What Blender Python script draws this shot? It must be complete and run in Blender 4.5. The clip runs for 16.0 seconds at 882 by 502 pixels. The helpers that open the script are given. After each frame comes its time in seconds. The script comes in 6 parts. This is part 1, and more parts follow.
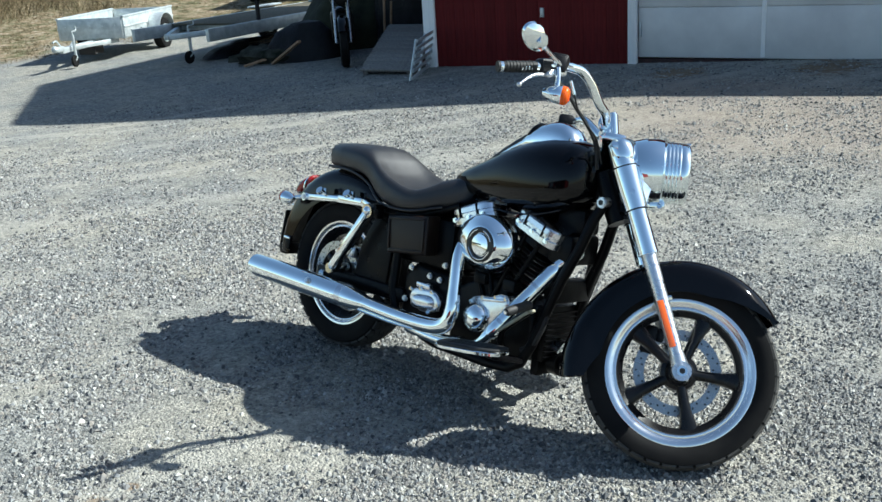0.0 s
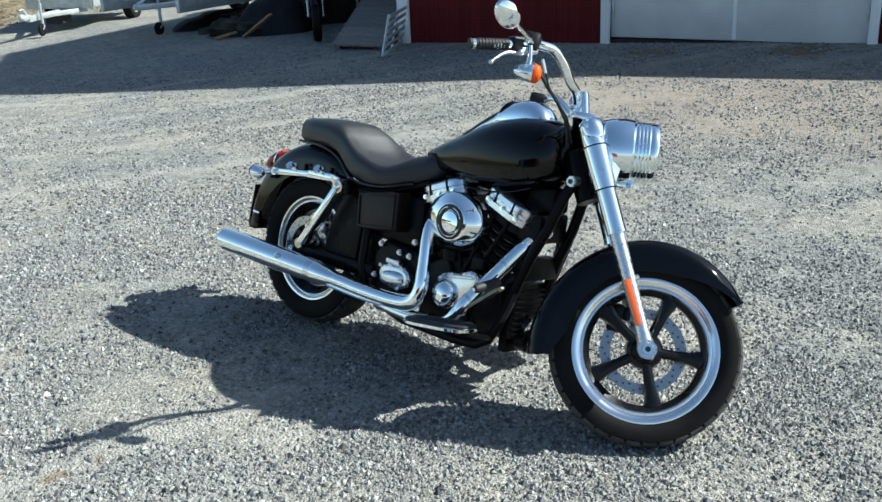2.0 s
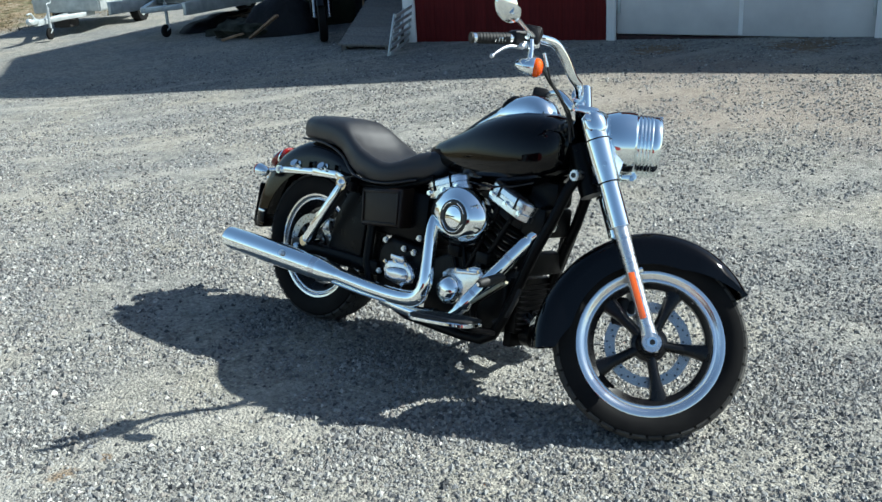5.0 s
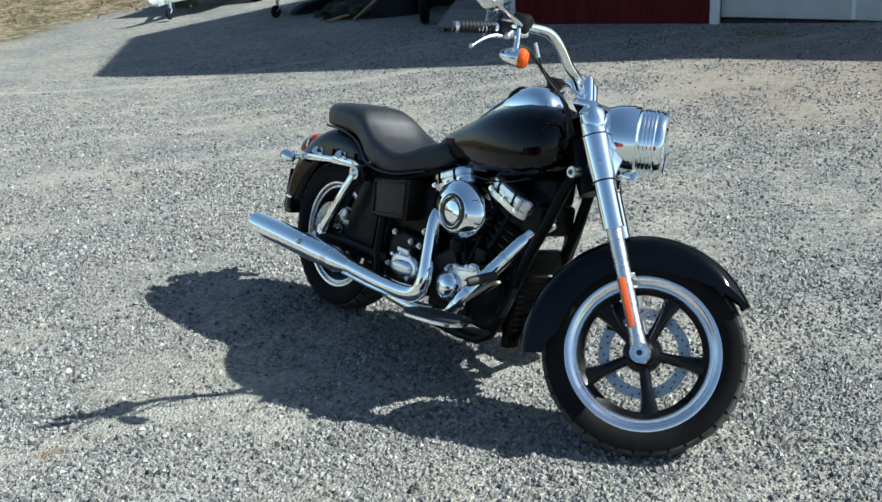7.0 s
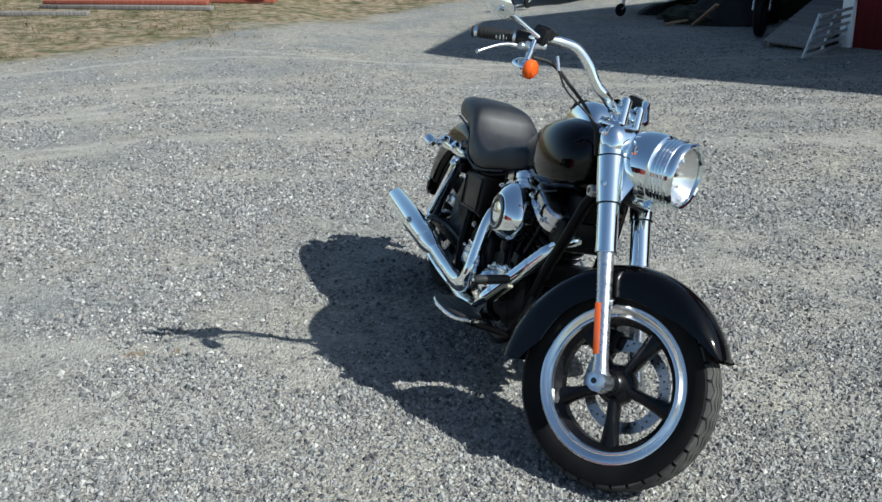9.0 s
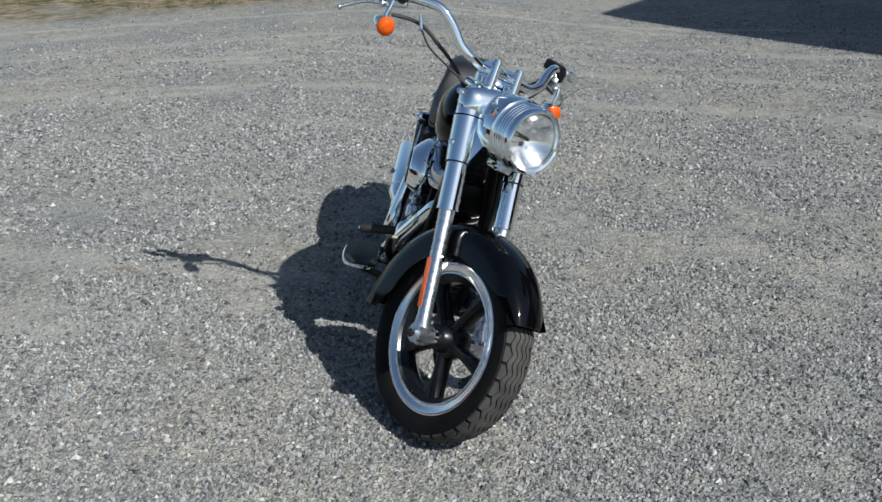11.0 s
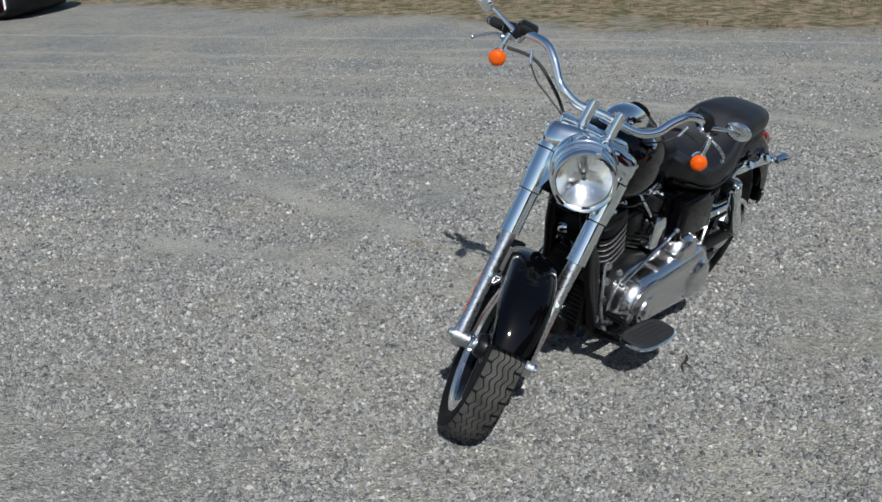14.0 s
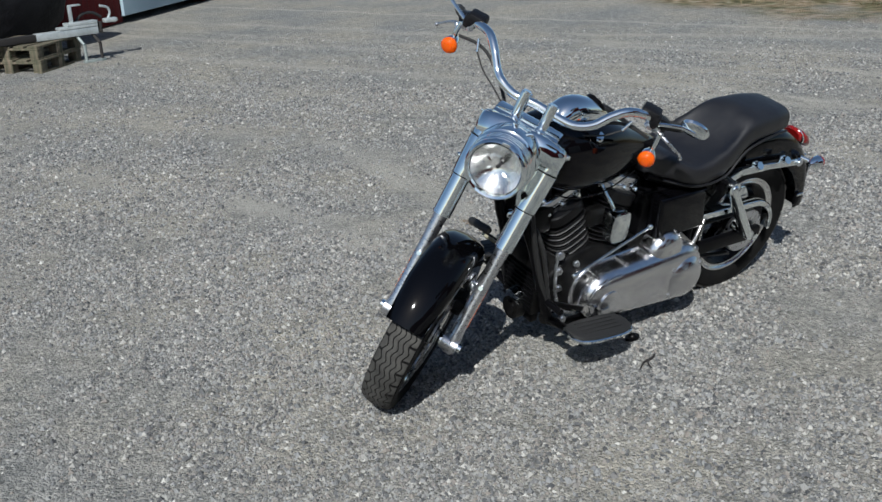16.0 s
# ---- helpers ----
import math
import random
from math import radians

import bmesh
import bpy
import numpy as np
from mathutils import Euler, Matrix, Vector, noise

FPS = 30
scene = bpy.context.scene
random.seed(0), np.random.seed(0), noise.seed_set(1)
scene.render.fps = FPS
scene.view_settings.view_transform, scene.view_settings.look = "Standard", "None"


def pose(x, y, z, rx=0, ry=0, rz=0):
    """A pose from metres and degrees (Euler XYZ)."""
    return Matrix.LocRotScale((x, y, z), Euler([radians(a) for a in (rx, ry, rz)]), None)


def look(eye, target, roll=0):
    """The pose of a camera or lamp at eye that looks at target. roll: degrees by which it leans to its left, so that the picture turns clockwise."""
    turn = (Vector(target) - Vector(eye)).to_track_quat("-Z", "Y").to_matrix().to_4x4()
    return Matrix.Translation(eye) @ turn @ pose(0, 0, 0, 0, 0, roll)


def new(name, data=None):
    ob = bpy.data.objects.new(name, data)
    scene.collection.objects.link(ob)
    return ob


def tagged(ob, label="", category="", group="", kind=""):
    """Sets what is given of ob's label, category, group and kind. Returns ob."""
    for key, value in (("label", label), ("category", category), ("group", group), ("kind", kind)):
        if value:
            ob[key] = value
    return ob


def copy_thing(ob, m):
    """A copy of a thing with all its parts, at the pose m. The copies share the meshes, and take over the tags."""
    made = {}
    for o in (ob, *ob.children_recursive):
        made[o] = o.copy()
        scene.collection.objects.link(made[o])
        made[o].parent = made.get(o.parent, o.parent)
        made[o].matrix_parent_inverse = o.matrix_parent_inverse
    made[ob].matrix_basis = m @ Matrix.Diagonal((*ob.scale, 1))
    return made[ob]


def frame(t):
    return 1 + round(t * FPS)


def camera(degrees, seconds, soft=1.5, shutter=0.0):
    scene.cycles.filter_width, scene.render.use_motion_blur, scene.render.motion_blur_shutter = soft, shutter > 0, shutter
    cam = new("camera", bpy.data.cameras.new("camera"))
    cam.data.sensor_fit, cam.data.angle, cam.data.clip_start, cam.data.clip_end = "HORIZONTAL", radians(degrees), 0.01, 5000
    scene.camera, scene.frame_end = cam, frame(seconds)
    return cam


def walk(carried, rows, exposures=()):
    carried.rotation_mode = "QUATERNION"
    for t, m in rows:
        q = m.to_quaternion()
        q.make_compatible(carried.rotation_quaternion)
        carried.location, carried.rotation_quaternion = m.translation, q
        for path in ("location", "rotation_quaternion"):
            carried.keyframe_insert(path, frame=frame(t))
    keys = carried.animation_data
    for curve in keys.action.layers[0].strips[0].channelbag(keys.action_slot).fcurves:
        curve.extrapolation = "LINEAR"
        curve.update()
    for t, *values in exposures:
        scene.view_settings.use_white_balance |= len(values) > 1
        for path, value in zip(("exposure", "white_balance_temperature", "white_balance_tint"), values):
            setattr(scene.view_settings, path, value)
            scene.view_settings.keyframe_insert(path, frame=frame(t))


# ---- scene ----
cam = camera(48.0, 16.0)
PATH = [
    (0, (3.205, -2.472, 1.751), (1.837, -1.154, 1.125), -3.6),
    (0.5, (3.211, -2.481, 1.755), (1.868, -1.135, 1.134), -2.8),
    (1, (3.210, -2.485, 1.749), (1.889, -1.133, 1.095), -3.0),
    (1.5, (3.213, -2.472, 1.751), (1.893, -1.116, 1.103), -3.2),
    (2, (3.212, -2.475, 1.751), (1.896, -1.128, 1.079), -2.3),
    (2.5, (3.216, -2.480, 1.753), (1.904, -1.125, 1.089), -2.4),
    (3, (3.218, -2.482, 1.753), (1.903, -1.127, 1.092), -2.3),
    (3.5, (3.216, -2.487, 1.755), (1.916, -1.133, 1.063), -2.4),
    (4, (3.215, -2.481, 1.752), (1.905, -1.133, 1.069), -2.4),
    (4.2, (3.211, -2.479, 1.749), (1.903, -1.128, 1.069), -2.4),
    (6.3, (3.335, -2.303, 1.719), (1.911, -1.059, 1.068), -3.3),
    (6.5, (3.356, -2.203, 1.723), (1.901, -1.004, 1.056), -2.3),
    (7, (3.457, -2.036, 1.717), (1.959, -0.906, 1.025), -3.8),
    (7.5, (3.727, -1.800, 1.706), (2.094, -0.882, 1.008), -3.5),
    (8, (3.880, -1.587, 1.708), (2.208, -0.734, 1.019), -3.2),
    (8.5, (3.952, -1.333, 1.711), (2.205, -0.652, 1.016), -1.3),
    (9, (4.100, -1.037, 1.707), (2.272, -0.580, 1.037), -0.8),
    (9.5, (4.263, -0.733, 1.709), (2.413, -0.457, 1.002), -2.2),
    (10, (4.308, -0.441, 1.662), (2.446, -0.251, 0.955), -1.7),
    (10.2, (4.323, -0.316, 1.694), (2.465, -0.173, 0.968), -1.9),
    (12.3, (4.417, 1.045, 1.712), (2.647, 0.436, 1.006), -1.4),
    (12.5, (4.401, 1.151, 1.727), (2.677, 0.427, 1.017), -2.7),
    (13, (4.242, 1.389, 1.705), (2.610, 0.450, 1.030), -3.1),
    (13.5, (4.102, 1.655, 1.735), (2.577, 0.549, 1.063), -3.2),
    (14, (3.995, 2.004, 1.762), (2.570, 0.777, 1.079), -1.9),
    (14.5, (3.839, 2.206, 1.742), (2.476, 0.900, 1.082), -2.1),
    (15, (3.671, 2.396, 1.768), (2.408, 0.994, 1.106), -1.7),
    (15.5, (3.489, 2.674, 1.776), (2.353, 1.189, 1.068), -1.6),
    (16, (3.300, 2.840, 1.773), (2.255, 1.287, 1.070), -2.5),
]
walk(cam, [(t, look(eye, target, roll)) for t, eye, target, roll in PATH],
     [(0, 1.13, 5990, 1), (4.2, 1.08, 5990, 1), (7, 0.96, 6000, 2), (9, 0.69, 6010, 4), (12.4, 0.22, 6060, 8), (16, 0.19, 6070, 8)])

# ---------- light ----------
SUN_DIR = Vector((1.005, 1.015, 1.246)).normalized()
world = bpy.data.worlds.new("sky")
scene.world = world
world.use_nodes = True
wn = world.node_tree.nodes
sky = wn.new("ShaderNodeTexSky")
sky.sky_type = "NISHITA"
sky.sun_disc = False
sky.sun_elevation = math.asin(SUN_DIR.z)
sky.sun_rotation = math.atan2(SUN_DIR.x, SUN_DIR.y)
sky.altitude = 50
sky.air_density, sky.dust_density, sky.ozone_density = 1.0, 0.9, 1.0
wn["Background"].inputs[1].default_value = 0.072
world.node_tree.links.new(sky.outputs[0], wn["Background"].inputs[0])
lamp = bpy.data.lights.new("sun", "SUN")
lamp.energy, lamp.angle, lamp.color = 5.0, radians(0.53), (1.0, 0.955, 0.89)
sun = new("sun", lamp)
sun.matrix_basis = look(SUN_DIR * 60, (0, 0, 0))


# ---------- materials ----------
def mat(name, colour, rough=0.5, metal=0.0, coat=0.0, spec=0.5, trans=0.0, ior=1.45):
    m = bpy.data.materials.new(name)
    m.use_nodes = True
    b = m.node_tree.nodes["Principled BSDF"]
    b.inputs["Base Color"].default_value = (*colour, 1)
    b.inputs["Roughness"].default_value = rough
    b.inputs["Metallic"].default_value = metal
    b.inputs["Coat Weight"].default_value = coat
    b.inputs["Coat Roughness"].default_value = 0.03
    b.inputs["Specular IOR Level"].default_value = spec
    b.inputs["Transmission Weight"].default_value = trans
    b.inputs["IOR"].default_value = ior
    return m


def nodes_of(m):
    t = m.node_tree
    return t, t.nodes, t.links, t.nodes["Principled BSDF"]


def noise_tex(m, scale, detail=6, coords="Object", rough=0.6):
    t, n, l, b = nodes_of(m)
    tc = n.new("ShaderNodeTexCoord")
    x = n.new("ShaderNodeTexNoise")
    x.inputs["Scale"].default_value = scale
    x.inputs["Detail"].default_value = detail
    x.inputs["Roughness"].default_value = rough
    l.new(tc.outputs[coords], x.inputs["Vector"])
    return x


def vary(m, c1, c2, scale, detail=6, lo=0.35, hi=0.65, stretch=None):
    """Mixes two base colours by noise."""
    t, n, l, b = nodes_of(m)
    x = noise_tex(m, scale, detail)
    if stretch:
        mp = n.new("ShaderNodeMapping")
        mp.inputs["Scale"].default_value = stretch
        src = x.inputs["Vector"].links[0].from_socket
        l.new(src, mp.inputs["Vector"])
        l.new(mp.outputs[0], x.inputs["Vector"])
    r = n.new("ShaderNodeValToRGB")
    r.color_ramp.elements[0].position, r.color_ramp.elements[1].position = lo, hi
    r.color_ramp.elements[0].color, r.color_ramp.elements[1].color = (*c1, 1), (*c2, 1)
    l.new(x.outputs[0], r.inputs[0])
    l.new(r.outputs[0], b.inputs["Base Color"])
    return m


def rough_noise(m, scale, lo, hi, detail=5):
    t, n, l, b = nodes_of(m)
    x = noise_tex(m, scale, detail)
    r = n.new("ShaderNodeMapRange")
    r.inputs["From Min"].default_value, r.inputs["From Max"].default_value = 0.3, 0.7
    r.inputs["To Min"].default_value, r.inputs["To Max"].default_value = lo, hi
    l.new(x.outputs[0], r.inputs[0])
    l.new(r.outputs[0], b.inputs["Roughness"])
    return m


def bump(m, scale, strength, dist=0.002, detail=6):
    t, n, l, b = nodes_of(m)
    x = noise_tex(m, scale, detail)
    k = n.new("ShaderNodeBump")
    k.inputs["Strength"].default_value, k.inputs["Distance"].default_value = strength, dist
    l.new(x.outputs[0], k.inputs["Height"])
    l.new(k.outputs[0], b.inputs["Normal"])
    return m


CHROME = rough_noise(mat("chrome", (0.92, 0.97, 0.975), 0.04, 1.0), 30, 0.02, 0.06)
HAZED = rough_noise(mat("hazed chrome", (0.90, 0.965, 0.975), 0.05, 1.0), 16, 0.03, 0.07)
RIM = rough_noise(mat("machined rim alloy", (0.86, 0.86, 0.85), 0.2, 1.0), 5, 0.17, 0.24)
POLISHED = rough_noise(mat("polished aluminium", (0.74, 0.75, 0.77), 0.16, 1.0), 45, 0.12, 0.24)
PRIMARY = rough_noise(mat("polished alloy casing", (0.76, 0.76, 0.77), 0.22, 1.0), 22, 0.17, 0.27)
BOWL = mat("lamp reflector", (0.84, 0.85, 0.84), 0.17, 1.0)
SATIN = rough_noise(mat("satin silver alloy", (0.66, 0.67, 0.69), 0.3, 1.0), 60, 0.22, 0.38)
PAINT = bump(rough_noise(mat("black gloss paint", (0.0015, 0.0015, 0.002), 0.05, 0, 0.0, 0.34), 12, 0.03, 0.07), 8, 0.01, 0.002)
FRAME = rough_noise(mat("black frame enamel", (0.0025, 0.0025, 0.003), 0.3, spec=0.14), 18, 0.25, 0.42)
HIDE = bump(rough_noise(mat("brown-black leather", (0.012, 0.007, 0.005), 0.4, spec=0.35), 20, 0.3, 0.5), 260, 0.3, 0.001)
WRINKLE = bump(mat("black crinkle finish", (0.006, 0.006, 0.007), 0.42, spec=0.3), 700, 0.5, 0.001)
BLACK_WHEEL = rough_noise(mat("black powder-coated alloy", (0.004, 0.004, 0.005), 0.3, 0, 0.1, 0.3), 25, 0.22, 0.38)
LEATHER = bump(rough_noise(mat("black vinyl leather", (0.0045, 0.0045, 0.006), 0.5, spec=0.9), 14, 0.44, 0.56), 420, 0.2, 0.001)
RUBBER = bump(vary(mat("tyre rubber", (0.02, 0.02, 0.02), 0.7, spec=0.16), (0.0035, 0.0035, 0.004), (0.008, 0.0078, 0.0075), 9), 160, 0.3, 0.001)
TREAD = bump(vary(mat("dusty tread rubber", (0.06, 0.058, 0.055), 0.85), (0.022, 0.0215, 0.020), (0.060, 0.058, 0.053), 14), 200, 0.4, 0.001)
SOFT = bump(mat("soft black rubber", (0.014, 0.014, 0.014), 0.6), 300, 0.3, 0.001)
AMBER = mat("amber lens plastic", (0.90, 0.135, 0.002), 0.08, 0, 0.3, trans=0.4)
REDLENS = mat("red lens plastic", (0.22, 0.008, 0.008), 0.14, 0, 0.5, trans=0.15)
REFLECT = mat("orange reflector", (0.80, 0.13, 0.02), 0.2, 0, 0.6)
GLASS = mat("clear lamp glass", (1, 1, 1), 0.02, trans=1.0, ior=1.3)
MIRROR = mat("mirror glass", (0.9, 0.9, 0.9), 0.01, 1.0)
DISC = rough_noise(mat("brake disc steel", (0.42, 0.41, 0.40), 0.28, 1.0), 50, 0.22, 0.36)
DARKMETAL = rough_noise(vary(mat("dark engine casting", (0.02, 0.02, 0.022), 0.45, 0.0, spec=0.16), (0.002, 0.002, 0.0025), (0.007, 0.0068, 0.0065), 25), 30, 0.3, 0.5)
FIN = rough_noise(mat("black fins with bright edges", (0.005, 0.005, 0.0055), 0.4, 0.0, spec=0.18), 40, 0.3, 0.45)
FINEDGE = mat("machined fin edge", (0.42, 0.42, 0.43), 0.34, 1.0)
BADGE = mat("dark badge enamel", (0.012, 0.012, 0.012), 0.3)
# olive tones paint the ground's reflection onto the metal pedal plate
OLIVE = vary(mat("pedal plate with painted ground reflection", (0.10, 0.095, 0.06), 0.6), (0.20, 0.19, 0.13), (0.38, 0.36, 0.27), 40)


# ---------- mesh helpers ----------
def shade(bm, angle=38):
    lim = radians(angle)
    for f in bm.faces:
        f.smooth = True
    for e in bm.edges:
        e.smooth = not (len(e.link_faces) == 2 and e.calc_face_angle(0) > lim)


def part(name, bm, material, parent=None, label="", m=None, angle=38):
    """Links a bmesh as one mesh object under a thing or a part."""
    bmesh.ops.recalc_face_normals(bm, faces=bm.faces)
    shade(bm, angle)
    me = bpy.data.meshes.new(name)
    bm.to_mesh(me)
    bm.free()
    me.materials.append(material)
    ob = new(name, me)
    ob.parent = parent
    if m is not None:
        ob.matrix_basis = m
    if label:
        ob["label"] = label
    return ob


def thing(name, m=None):
    ob = new(name)
    ob.empty_display_size = 0.2
    if m is not None:
        ob.matrix_basis = m
    return ob


def move(bm, m):
    bmesh.ops.transform(bm, matrix=m, verts=bm.verts)
    return bm


def add(bm, other):
    """Adds the mesh of other to bm."""
    me = bpy.data.meshes.new("tmp")
    other.to_mesh(me)
    other.free()
    bm.from_mesh(me)
    bpy.data.meshes.remove(me)
    return bm


def join(*bms):
    out = bms[0]
    for b in bms[1:]:
        add(out, b)
    return out


def box(sx, sy, sz, bevel=0.0, at=(0, 0, 0), seg=2):
    bm = bmesh.new()
    bmesh.ops.create_cube(bm, size=1)
    bmesh.ops.scale(bm, vec=(sx, sy, sz), verts=bm.verts)
    if bevel:
        bmesh.ops.bevel(bm, geom=bm.edges[:], offset=bevel, segments=seg, profile=0.5, affect="EDGES")
    bmesh.ops.translate(bm, vec=at, verts=bm.verts)
    return bm


def beam(a, b, w, h, bevel=0.004, up=(0, 0, 1)):
    """A bar of w x h from a to b."""
    a, b = Vector(a), Vector(b)
    d = b - a
    x = d.normalized()
    y = Vector(up).cross(x)
    if y.length < 1e-4:
        y = Vector((0, 1, 0))
    y.normalize()
    z = x.cross(y)
    m = Matrix((x, y, z)).transposed().to_4x4()
    m.translation = (a + b) / 2
    return move(box(d.length, w, h, bevel), m)


def loft(rings, caps=True, closed=False):
    bm = bmesh.new()
    vs = [[bm.verts.new(p) for p in r] for r in rings]
    n = len(vs[0])
    pairs = list(zip(vs, vs[1:])) + ([(vs[-1], vs[0])] if closed else [])
    for a, b in pairs:
        for i in range(n):
            j = (i + 1) % n
            bm.faces.new((a[i], a[j], b[j], b[i]))
    if caps and not closed:
        bm.faces.new(vs[0][::-1])
        bm.faces.new(vs[-1])
    return bm


def smooth_path(pts, steps=6):
    p = [Vector(q) for q in pts]
    p = [2 * p[0] - p[1]] + p + [2 * p[-1] - p[-2]]
    out = []
    for i in range(1, len(p) - 2):
        for k in range(steps):
            t = k / steps
            a, b, c, d = p[i - 1], p[i], p[i + 1], p[i + 2]
            out.append(0.5 * ((2 * b) + (c - a) * t + (2 * a - 5 * b + 4 * c - d) * t * t + (3 * b - a - 3 * c + d) * t ** 3))
    out.append(p[-2])
    return out


def tube(pts, r, segs=12, steps=6, straight=False):
    """A round bar along a smooth path; r may be a list, one for each given point."""
    path = [Vector(q) for q in pts] if straight else smooth_path(pts, steps)
    radii = r if isinstance(r, (list, tuple)) else [r] * len(pts)
    rings = []
    side = None
    for i, q in enumerate(path):
        a, b = path[max(i - 1, 0)], path[min(i + 1, len(path) - 1)]
        d = (b - a).normalized()
        if side is None:
            side = d.orthogonal().normalized()
        side = (side - d * side.dot(d)).normalized()
        up = d.cross(side)
        f = i if straight else i / steps
        k = min(int(f), len(radii) - 2)
        rad = radii[k] + (radii[k + 1] - radii[k]) * (f - k)
        rings.append([q + rad * (math.cos(t) * side + math.sin(t) * up) for t in (math.tau * s / segs for s in range(segs))])
    return loft(rings)


def rod(a, b, r, segs=14, r2=None):
    return tube([a, b], [r, r if r2 is None else r2], segs, straight=True)


def lathe(profile, segs=48, axis="Y", arc=None):
    """Turns a profile of (radius, along) round an axis."""
    bm = bmesh.new()
    a0, a1 = arc or (0, math.tau)
    n = segs if arc is None else segs + 1
    cols = []
    for i in range(n):
        t = a0 + (a1 - a0) * i / segs
        c, s = math.cos(t), math.sin(t)
        col = []
        for r, h in profile:
            p = {"Y": (r * c, h, r * s), "X": (h, r * c, r * s), "Z": (r * c, r * s, h)}[axis]
            col.append(bm.verts.new(p))
        cols.append(col)
    for i in range(n if arc is None else n - 1):
        a, b = cols[i], cols[(i + 1) % n]
        for k in range(len(profile) - 1):
            bm.faces.new((a[k], a[k + 1], b[k + 1], b[k]))
    bmesh.ops.remove_doubles(bm, verts=bm.verts, dist=1e-6)
    bad = [f for f in bm.faces if f.calc_area() < 1e-10]
    if bad:
        bmesh.ops.delete(bm, geom=bad, context="FACES")
    return bm


def prism(outline, y0, y1, bevel=0.0, seg=3):
    """An outline in x and z, thick from y0 to y1."""
    bm = bmesh.new()
    a = [bm.verts.new((x, y0, z)) for x, z in outline]
    b = [bm.verts.new((x, y1, z)) for x, z in outline]
    n = len(a)
    bm.faces.new(a)
    bm.faces.new(b[::-1])
    for i in range(n):
        j = (i + 1) % n
        bm.faces.new((a[i], b[i], b[j], a[j]))
    bmesh.ops.recalc_face_normals(bm, faces=bm.faces)
    if bevel:
        rim = [e for e in bm.edges if abs(e.verts[0].co.y - e.verts[1].co.y) < 1e-6]
        bmesh.ops.bevel(bm, geom=rim, offset=bevel, segments=seg, profile=0.5, affect="EDGES")
    return bm


def ellipse_ring(c, ux, uy, rx, ry, n=24, power=2.0):
    out = []
    for i in range(n):
        t = math.tau * i / n
        cx, sx = math.cos(t), math.sin(t)
        k = (abs(cx) ** power + abs(sx) ** power) ** (-1 / power)
        out.append(Vector(c) + Vector(ux) * rx * cx * k + Vector(uy) * ry * sx * k)
    return out


def ball(c, r, sub=2):
    bm = bmesh.new()
    bmesh.ops.create_icosphere(bm, subdivisions=sub, radius=r)
    bmesh.ops.translate(bm, vec=c, verts=bm.verts)
    return bm


def bolt(at, axis, r=0.008, h=0.008):
    a = Vector(at)
    return join(rod(a, a + Vector(axis).normalized() * h, r, 6), rod(a, a + Vector(axis).normalized() * h * 0.5, r * 1.35, 12))

# ---------- motorcycle ----------
LEAN, STEER, RAKE = 14.0, 36.5, 27.0
AXIS = Vector((-math.sin(radians(RAKE)), 0, math.cos(radians(RAKE))))
PIVOT = Vector((1.7146, 0, 0))
TURNED = Matrix.Translation(PIVOT) @ Matrix.Rotation(radians(STEER), 4, AXIS) @ Matrix.Translation(-PIVOT)
FRONT = Vector((1.600, 0.010, 0.327))
REAR = Vector((-0.052, 0, 0.334))


def tyre(radius, half, rim):
    d = radius - rim
    return lathe([(rim - 0.006, -half * 0.72), (rim + 0.008, -half * 0.86), (rim + d * 0.42, -half), (rim + d * 0.72, -half * 0.93), (radius - 0.016, -half * 0.72),
                  (radius - 0.006, -half * 0.36), (radius - 0.0045, 0), (radius - 0.006, half * 0.36), (radius - 0.016, half * 0.72), (rim + d * 0.72, half * 0.93),
                  (rim + d * 0.42, half), (rim + 0.008, half * 0.86), (rim - 0.006, half * 0.72)], 72)


def tread(radius, half, count=36):
    """Zigzag ribs, standing proud of the tyre."""
    bm = bmesh.new()
    steps = count * 6
    shape = (0, 0, 0.45, 1, 1, 0.45)
    bands = [(-0.88, -0.63, 0, 1), (-0.56, -0.33, 1, 1), (-0.26, -0.035, 1, 1), (0.035, 0.26, 1, 1), (0.33, 0.56, 1, 1), (0.63, 0.88, 1, 0)]

    def surf(u, lift):
        k = abs(u)
        r = radius - 0.001 - 0.018 * k ** 2.2 + lift
        return r, u * half

    for lo, hi, zl, zh in bands:
        rows = []
        for i in range(steps):
            t = math.tau * i / steps
            z = (shape[i % 6] - 0.5) * 0.15
            ul, uh = lo + z * zl * (1 if zl else 0), hi + z * zh
            um = (ul + uh) / 2
            pts = []
            for u, lift in ((ul, -0.008), (ul, 0.0), (um, 0.0004), (uh, 0.0), (uh, -0.008)):
                r, y = surf(u, lift)
                pts.append(bm.verts.new((r * math.cos(t), y, r * math.sin(t))))
            rows.append(pts)
        edge = abs(lo) > 0.5 and abs(hi) > 0.5
        for i in range(steps):
            if edge and i % 6 == 0:
                continue
            a, b = rows[i], rows[(i + 1) % steps]
            for k in range(4):
                bm.faces.new((a[k], a[k + 1], b[k + 1], b[k]))
    return bm


def spoke(r0, r1, w0, w1, y0, y1):
    """One flared cast spoke along +x."""
    rings = []
    for k in range(9):
        f = k / 8
        r = r0 + (r1 - r0) * f
        w = w0 + (w1 - w0) * f ** 1.6 + 0.006 * math.sin(f * math.pi) * -1
        h = y0 + (y1 - y0) * f
        rings.append(ellipse_ring((r, 0, 0), (0, 0, 1), (0, 1, 0), w, h, 16, 3.0))
    return loft(rings)


